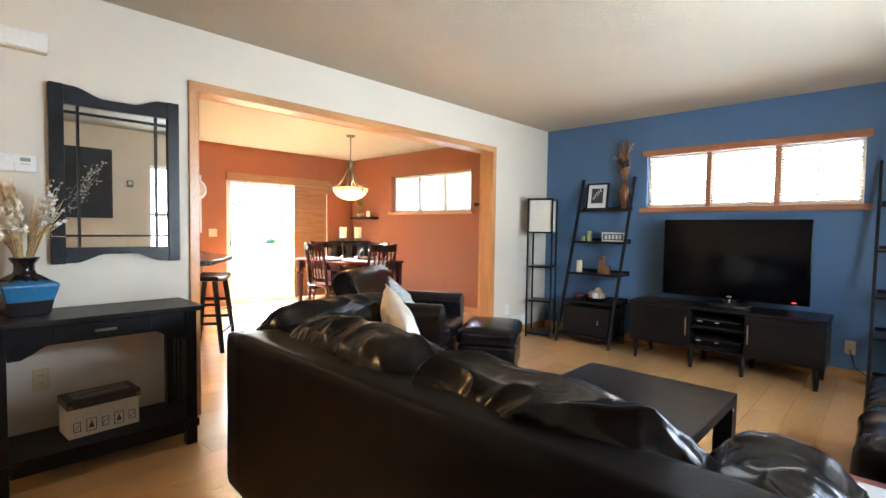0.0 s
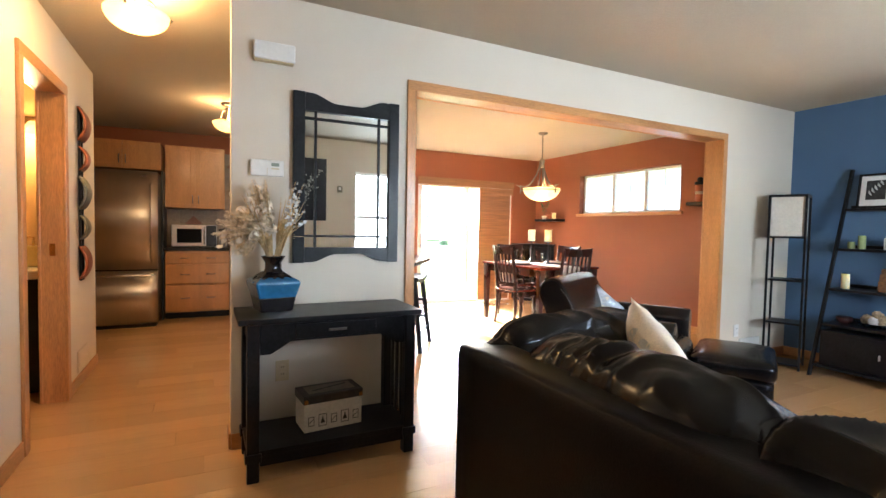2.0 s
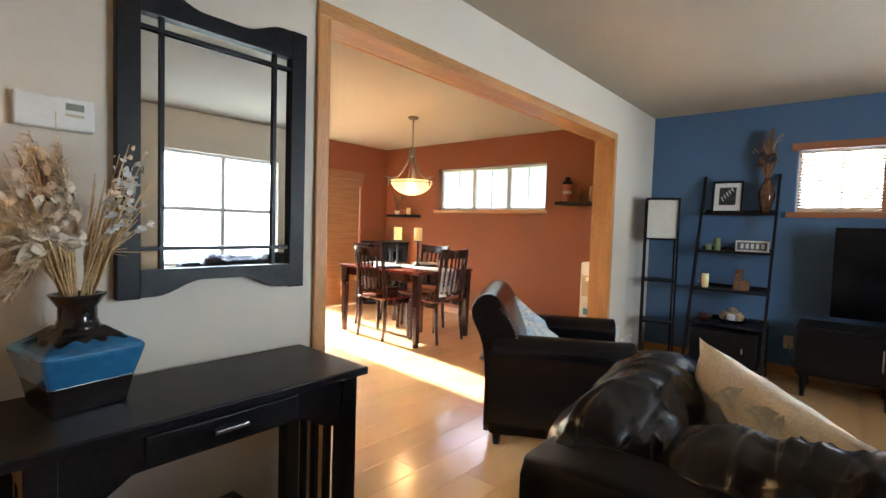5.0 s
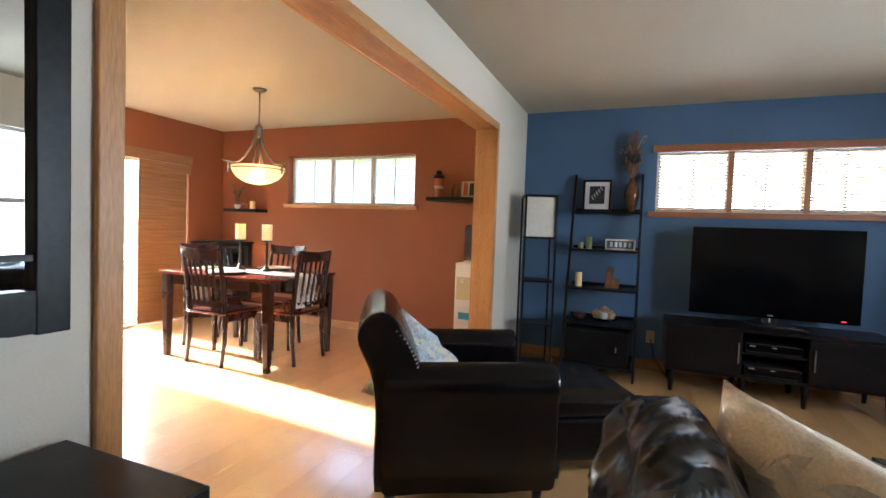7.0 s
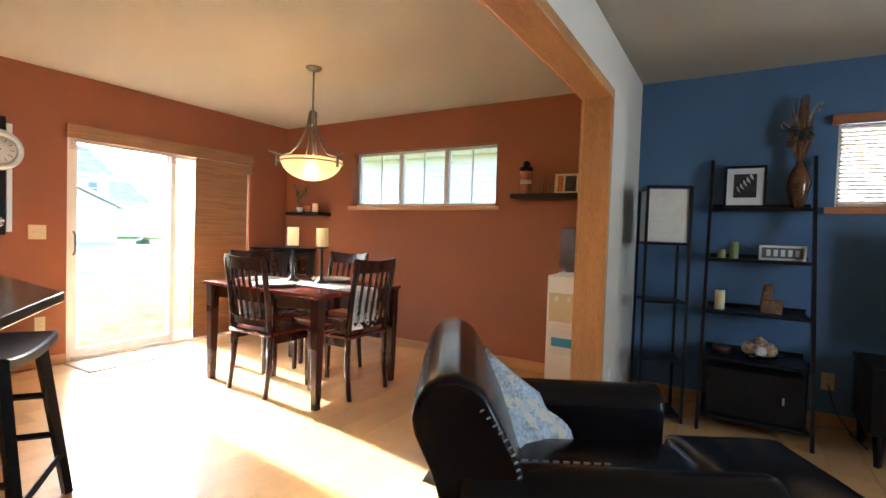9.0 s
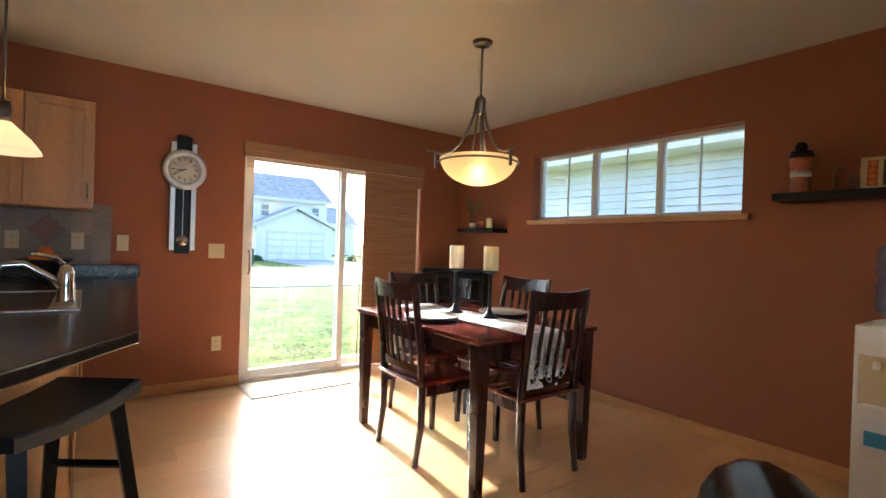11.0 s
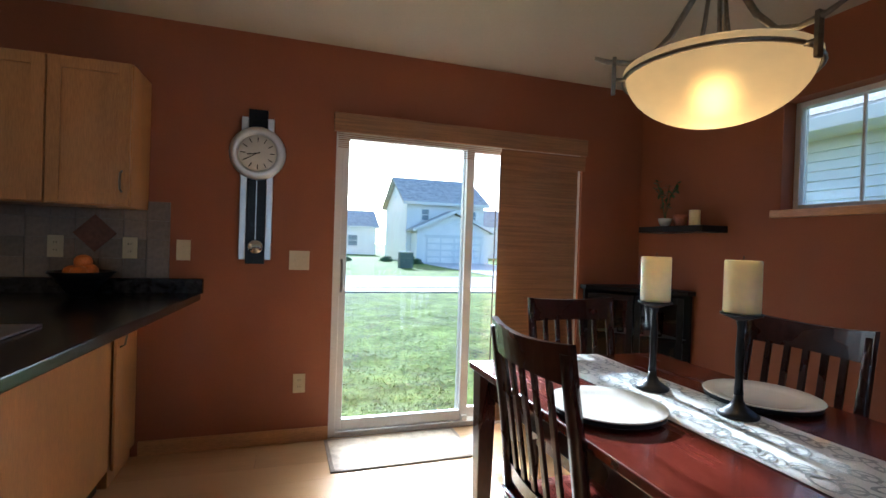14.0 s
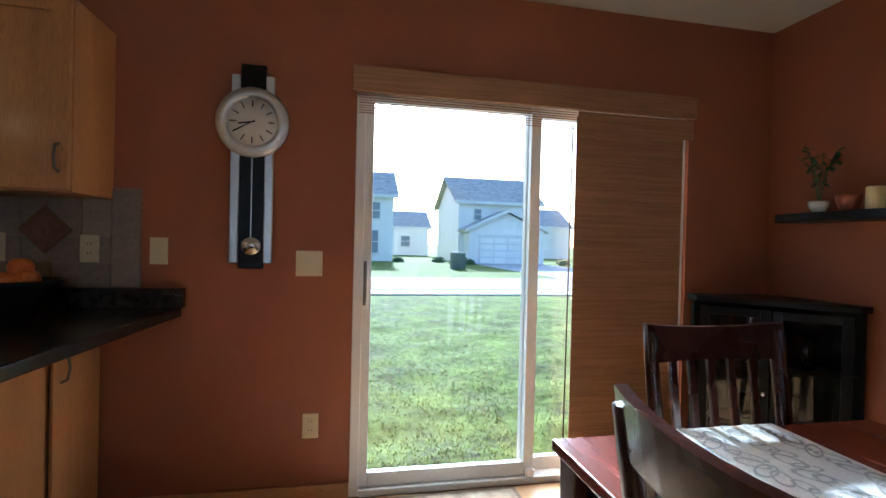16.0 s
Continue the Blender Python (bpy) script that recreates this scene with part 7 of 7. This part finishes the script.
def bathroom():
    v = thing("vanity", (-0.34, 6.06, 0), "dark wood vanity with a cream sink top", "vanity")
    part("body", bbox((-0.45, -0.24, 0.0), (0.45, 0.31, 0.80), 0.004), ESPRESSO, v)
    part("top", prism([(-0.47, 0.315), (-0.47, -0.24), (-0.3, -0.29), (0.0, -0.31), (0.3, -0.29), (0.47, -0.24), (0.47, 0.315)], "z", 0.801, 0.86, 0.006), PORCELAIN, v, "cream sink top")
    part("basin_rim", lathe(bmesh.new(), [(0.19, 0.861), (0.2, 0.868), (0.18, 0.869), (0.0, 0.862)], (0, -0.04, 0)), PORCELAIN, v)
    s = thing("soap_dispenser", (-0.03, 6.18, 0.8605), "yellow soap dispenser with brass pump", "soap dispenser")
    part("bottle", bbox((-0.05, -0.035, 0), (0.05, 0.035, 0.16), 0.012), mat("yellow_ceramic", (0.62, 0.45, 0.14), 0.3), s)
    part("pump", tube(bmesh.new(), [(0, 0, 0.16), (0, 0, 0.22), (-0.05, -0.01, 0.225)], 0.009, 8), BRASS, s)
    l = thing("wall_lamp", (-0.10, 6.378, 1.88), "frosted glass bathroom wall lamp, lit", "wall lamp")
    part("back_plate", bbox((-0.25, -0.02, 0.05), (0.25, -0.001, 0.13), 0.004), BRASS, l)
    for x in (-0.12, 0.06):
        g = part("shade", lathe(bmesh.new(), [(0.03, 0.08), (0.06, 0.04), (0.085, -0.03), (0.08, -0.03), (0.055, 0.038), (0.02, 0.07)], (x, -0.10, 0)), BULBGL_K, l, "glowing glass shade")
        g.visible_shadow = False
        part("arm", tube(bmesh.new(), [(x, -0.02, 0.09), (x, -0.07, 0.10), (x, -0.10, 0.08)], 0.008, 6), BRASS, l)


bathroom()


# ---- outdoors ----
GZ = -0.28
structure("ground", bbox((-400, -400, GZ - 0.5), (400, 500, GZ)), GRASS, "green spring lawn reaching to the horizon", "ground")
structure("road", bbox((-150, 21.2, GZ + 0.004), (150, 26.5, GZ + 0.03)), ASPH, "pale asphalt residential street", "road")
structure("pavement", bbox((-150, 19.6, GZ + 0.004), (150, 20.8, GZ + 0.05)), CONC, "concrete pavement along the street", "pavement")
structure("driveway", bbox((13.6, 26.5, GZ + 0.004), (19.4, 42.0, GZ + 0.035)), CONC, "concrete driveway to the garage", "driveway")
structure("foundation", prism(PLAN, "z", GZ - 0.1, -0.2), CONC, "concrete foundation under the house", "foundation")


def lawn():
    """Lumpy turf near the house, with short blades standing out of it."""
    rng = random.Random(31)

    def lump(x, y):
        e = min(1.0, (y - 8.7) * 2, (19.5 - y) * 1.0)
        n1 = noise.noise(Vector((x * 2.2, y * 2.2, 0)))
        n2 = noise.noise(Vector((x * 6.0, y * 6.0, 3)))
        return GZ + max(0.002, e * (0.045 + 0.05 * n1 + 0.025 * n2))
    nx, ny = 210, 110
    xs, ys = [0.0 + 21.0 * i / nx for i in range(nx + 1)], [8.7 + 10.8 * (j / ny) ** 1.5 for j in range(ny + 1)]
    verts = [(x, y, lump(x, y)) for y in ys for x in xs]
    faces = [(j * (nx + 1) + i, j * (nx + 1) + i + 1, (j + 1) * (nx + 1) + i + 1, (j + 1) * (nx + 1) + i) for j in range(ny) for i in range(nx)]
    me = bpy.data.meshes.new("lawn_turf")
    me.from_pydata(verts, [], faces)
    me.polygons.foreach_set("use_smooth", [True] * len(faces))
    me.materials.append(GRASS)
    tagged(new("lawn_turf", me), "lumpy green lawn turf outside the sliding door", "grass", kind="stuff")
    verts, faces = [], []
    for k in range(60000):
        y = 8.8 + 10.0 * rng.random() ** 1.8
        x = 4.9 + (y - 6.0) * rng.uniform(-0.38, 0.75) + rng.uniform(-0.5, 0.5)
        z = lump(x, y) - 0.003
        h = rng.uniform(0.008, 0.022)
        a, lean = rng.uniform(0, 6.28), rng.uniform(0.01, 0.035)
        w = rng.uniform(0.003, 0.006) * (1 + (y - 9) * 0.06)
        i = len(verts)
        verts += [(x - math.cos(a) * w, y - math.sin(a) * w, z), (x + math.cos(a) * w, y + math.sin(a) * w, z), (x + lean * math.sin(a), y - lean * math.cos(a), z + h)]
        faces.append((i, i + 1, i + 2))
    me = bpy.data.meshes.new("grass_blades")
    me.from_pydata(verts, [], faces)
    me.materials.append(BLADE)
    tagged(new("grass_blades", me), "short green lawn grass blades outside the door", "grass", kind="stuff")


lawn()


def gable_house(name, at, w, d, eave, ridge, wall_m, label, along="x", garage=None, windows=(), rz=0):
    t = thing(name, at, label, "house", rz)
    body = part("wall", bbox((0, 0, 0), (w, d, eave)), wall_m, t)
    rows = int(eave / 0.3)
    src = part("siding_board", bbox((0, -0.03, 0), (w, -0.002, 0.27)), wall_m, body)
    src.matrix_basis = pose(0, 0, 0)
    for k in range(1, rows):
        again(src, "siding_board", body, (0, 0, k * 0.3))
    o = 0.4
    if along == "x":
        roof = [(-o, eave - 0.15), (d / 2, ridge), (d + o, eave - 0.15), (d + o, eave + 0.05), (d / 2, ridge + 0.22), (-o, eave + 0.05)]
        part("roof", prism([(p[0], p[1]) for p in roof], "x", -o, w + o), SHINGLE, t)
        part("gable_wall", prism([(0.02, eave + 0.001), (d - 0.02, eave + 0.001), (d / 2, ridge - 0.15)], "x", 0.02, w - 0.02), wall_m, t)
        part("fascia", bbox((-o, -o - 0.03, eave - 0.2), (w + o, -o - 0.001, eave + 0.06)), VINYL, t)
    else:
        roof = [(-o, eave - 0.15), (w / 2, ridge), (w + o, eave - 0.15), (w + o, eave + 0.05), (w / 2, ridge + 0.22), (-o, eave + 0.05)]
        part("roof", prism(roof, "y", -o, d), SHINGLE, t)
        part("gable_wall", prism([(0.02, eave + 0.001), (w - 0.02, eave + 0.001), (w / 2, ridge - 0.12)], "y", 0.02, d - 0.02), wall_m, t)
        part("fascia", prism([(-o, eave - 0.2), (w / 2, ridge - 0.05), (w + o, eave - 0.2), (w + o, eave + 0.05), (w / 2, ridge + 0.22), (-o, eave + 0.05)], "y", -o - 0.04, -o - 0.002), VINYL, t)
    if garage:
        x0, x1, h = garage
        g = part("garage_door", bbox((x0, -0.10, 0), (x1, -0.032, h), 0.01), VINYL, t, "white sectional garage door")
        src = None
        for i in range(4):
            for j in range(4):
                a = x0 + 0.12 + i * (x1 - x0 - 0.12) / 4
                z = 0.08 + j * h / 4
                part("panel", bbox((a, -0.125, z), (a + (x1 - x0 - 0.12) / 4 - 0.12, -0.101, z + h / 4 - 0.14), 0.008), SIDING, g)
        part("garage_trim", bbox((x0 - 0.15, -0.12, h), (x1 + 0.15, -0.032, h + 0.18)), VINYL, t)
    for x, z, ww, hh in windows:
        wdw = part("window", bbox((x, -0.10, z), (x + ww, -0.032, z + hh), 0.01), VINYL, t)
        part("pane", bbox((x + 0.08, -0.115, z + 0.08), (x + ww - 0.08, -0.101, z + hh / 2 - 0.03)), FARGLASS, wdw)
        part("pane", bbox((x + 0.08, -0.115, z + hh / 2 + 0.03), (x + ww - 0.08, -0.101, z + hh - 0.08)), FARGLASS, wdw)
        part("sill", bbox((x - 0.06, -0.16, z - 0.08), (x + ww + 0.06, -0.032, z - 0.001)), VINYL, wdw)
    return t


gable_house("far_house", (12.85, 43.6, GZ), 6.8, 9.0, 4.95, 7.3, SIDING_B, "pale blue two-storey house across the street", "x", None, [(1.2, 3.45, 0.7, 1.0), (5.4, 3.45, 0.7, 1.0)])
gable_house("garage_wing", (13.25, 41.6, GZ), 6.1, 2.4, 2.65, 4.1, SIDING_B, "pale blue gabled garage wing with a wide door", "y", (0.75, 5.4, 2.1), [])
gable_house("neighbour_house", (-1.2, 44.0, GZ), 8.8, 8.0, 5.2, 7.4, SIDING_B, "pale blue two-storey house with white windows", "x", None, [(6.6, 0.6, 1.1, 1.9), (6.3, 3.3, 1.5, 1.4), (4.0, 3.3, 1.5, 1.4), (3.6, 0.6, 1.5, 1.7)])
gable_house("distant_house", (6.0, 86.0, GZ), 9.0, 8.0, 4.2, 6.2, SIDING, "small pale house far down the street", "x", None, [(2.0, 1.0, 1.2, 1.4), (5.5, 1.0, 1.2, 1.4)])
gable_house("distant_house", (21.5, 60.0, GZ), 9.0, 8.0, 3.8, 6.0, SIDING, "pale house beyond the garage", "x", None, [(1.0, 1.0, 1.2, 1.4)])
gable_house("distant_house", (8.8, 64.0, GZ), 5.0, 8.0, 3.4, 5.4, SIDING_B, "pale blue house between the others", "x", None, [(1.6, 1.0, 1.2, 1.4)])


def next_door():
    t = thing("next_door_house", (9.8, -6.0, GZ), "pale grey sided house next door with a shingle roof", "house")
    L, eave = 20.0, 2.92
    body = part("wall", bbox((0.0, 0, 0), (6.0, L, eave)), SIDING_N, t)
    src = None
    n = int(eave / 0.115)
    for k in range(n):
        if src is None:
            bm = prism([(-0.006, 0), (-0.034, 0.0), (-0.010, 0.113), (-0.006, 0.113)], "y", 0, L)
            src = part("siding_board", bm, SIDING_N, body)
        else:
            again(src, "siding_board", body, (0, 0, k * 0.115))
    part("soffit", bbox((-0.45, -0.4, eave - 0.02), (-0.001, L + 0.4, eave + 0.02)), VINYL, t)
    part("gutter", bbox((-0.55, -0.4, eave - 0.03), (-0.451, L + 0.4, eave + 0.12), 0.01), VINYL, t)
    rf = part("roof", prism([(-0.5, eave + 0.025), (3.0, eave + 2.3), (6.5, eave + 0.025), (6.5, eave + 0.15), (3.0, eave + 2.45), (-0.5, eave + 0.15)], "y", -0.4, L + 0.4), SHINGLE, t)
    src = None
    for k in range(14):
        at = (-0.5 + k * 0.25, 0, eave + 0.152 + k * 0.25 * 2.3 / 3.5)
        if src is None:
            src = part("shingle_course", bbox((0, -0.4, 0), (0.27, L + 0.4, 0.012), 0, Matrix.Rotation(-math.atan2(2.3, 3.5), 4, "Y")), SHINGLE, rf)
            src.matrix_basis = pose(*at)
        else:
            again(src, "shingle_course", rf, at)


next_door()


def bare_tree(at, h, seed, label):
    t = thing("tree", at, label, "tree")
    rng = random.Random(seed)
    tr, tw = bmesh.new(), bmesh.new()
    tube(tr, [(0, 0, 0), (0.05, 0, h * 0.3), (0.0, 0.08, h * 0.62)], [0.16, 0.11, 0.06], 8)

    def grow(p, d, ln, r, lev):
        q = p + d * ln
        tube(tr if lev < 2 else tw, [p, p.lerp(q, 0.5) + Vector((rng.gauss(0, 0.05), rng.gauss(0, 0.05), 0)) * ln, q], [r, r * 0.8, r * 0.5], 5 if lev < 2 else 3)
        if lev < 4:
            for _ in range(3 if lev else 4):
                e = (d + Vector((rng.gauss(0, 0.6), rng.gauss(0, 0.6), rng.gauss(0.15, 0.35)))).normalized()
                grow(p.lerp(q, rng.uniform(0.5, 1.0)), e, ln * rng.uniform(0.55, 0.75), r * 0.5, lev + 1)
    for k in range(5):
        a = k * 1.257 + rng.uniform(-0.3, 0.3)
        grow(Vector((0, 0, h * (0.3 + 0.07 * k))), Vector((math.cos(a) * 0.7, math.sin(a) * 0.7, 0.8)).normalized(), h * 0.24, 0.05, 0)
    part("trunk", tr, BARK, t)
    tagged(part("twigs", tw, TWIG, t), kind="stuff")


bare_tree((7.6, 75.0, GZ), 8.0, 5, "bare leafless tree behind the far houses")
bare_tree((11.5, 95.0, GZ), 10.0, 7, "tall bare leafless tree in the distance")


def street_bits():
    u = thing("utility_box", (10.6, 34.0, GZ), "small grey green utility box on the far lawn", "utility box")
    part("case", bbox((-0.4, -0.35, 0), (0.4, 0.35, 0.95), 0.03), mat("green_grey_paint", (0.10, 0.13, 0.11), 0.6), u)
    part("lid", bbox((-0.43, -0.38, 0.951), (0.43, 0.38, 1.02), 0.02), CONC, u)
    for at, s, sd in (((12.4, 40.4, GZ), 0.9, 1), ((13.1, 40.7, GZ), 0.6, 2), ((11.2, 43.4, GZ), 0.8, 3), ((7.9, 42.8, GZ), 0.7, 4), ((20.6, 40.6, GZ), 0.8, 5)):
        sh = thing("shrub", at, "small dark shrub beside the house wall", "shrub")
        rng = random.Random(sd)
        bm, st = bmesh.new(), bmesh.new()
        for k in range(340):
            d = Vector((rng.gauss(0, 1), rng.gauss(0, 1), abs(rng.gauss(0, 1)))).normalized() * s * rng.uniform(0.3, 0.75)
            d.z *= 0.9
            q = Vector((rng.gauss(0, 1), rng.gauss(0, 1), rng.gauss(0, 1))).normalized() * 0.07
            r = q.cross(d).normalized() * 0.05
            bm.faces.new([bm.verts.new(v) for v in (d - q, d + r, d + q, d - r)])
        for k in range(6):
            tube(st, [(0, 0, 0), (rng.gauss(0, 0.2), rng.gauss(0, 0.2), s * 0.5)], 0.015, 4)
        part("stems", st, BARK, sh)
        tagged(part("foliage", bm, LEAF, sh), kind="stuff")


street_bits()


# ---- floor planks ----
def planks():
    rng = random.Random(17)
    src = {}
    y, row = SOUTH, 0
    PW, PL = 0.192, 1.385
    while y < KNORTH:
        x0, x1 = (WEST if y < 4.3 else -1.6), EAST
        yw = min(PW, KNORTH - y)
        if y + yw > NORTH and yw == PW and y < NORTH:
            yw = NORTH - y
        if y >= NORTH - 1e-4:
            x1 = 2.05
        x = x0 - PL * ((row * 0.37) % 1.0)
        while x < x1:
            a, b = max(x, x0), min(x + PL, x1)
            if b - a > 0.02:
                key = (round(b - a, 3), round(yw, 3))
                if key not in src:
                    bm = bbox((0.0006, 0.0006, -0.0115), (b - a - 0.0006, yw - 0.0006, 0.0), 0.0)
                    src[key] = part("floor_plank", bm, FLOOR, floor)
                    src[key].matrix_basis = pose(a, y, 0)
                else:
                    again(src[key], "floor_plank", floor, (a, y, 0))
            x += PL
        y += yw
        row += 1


planks()
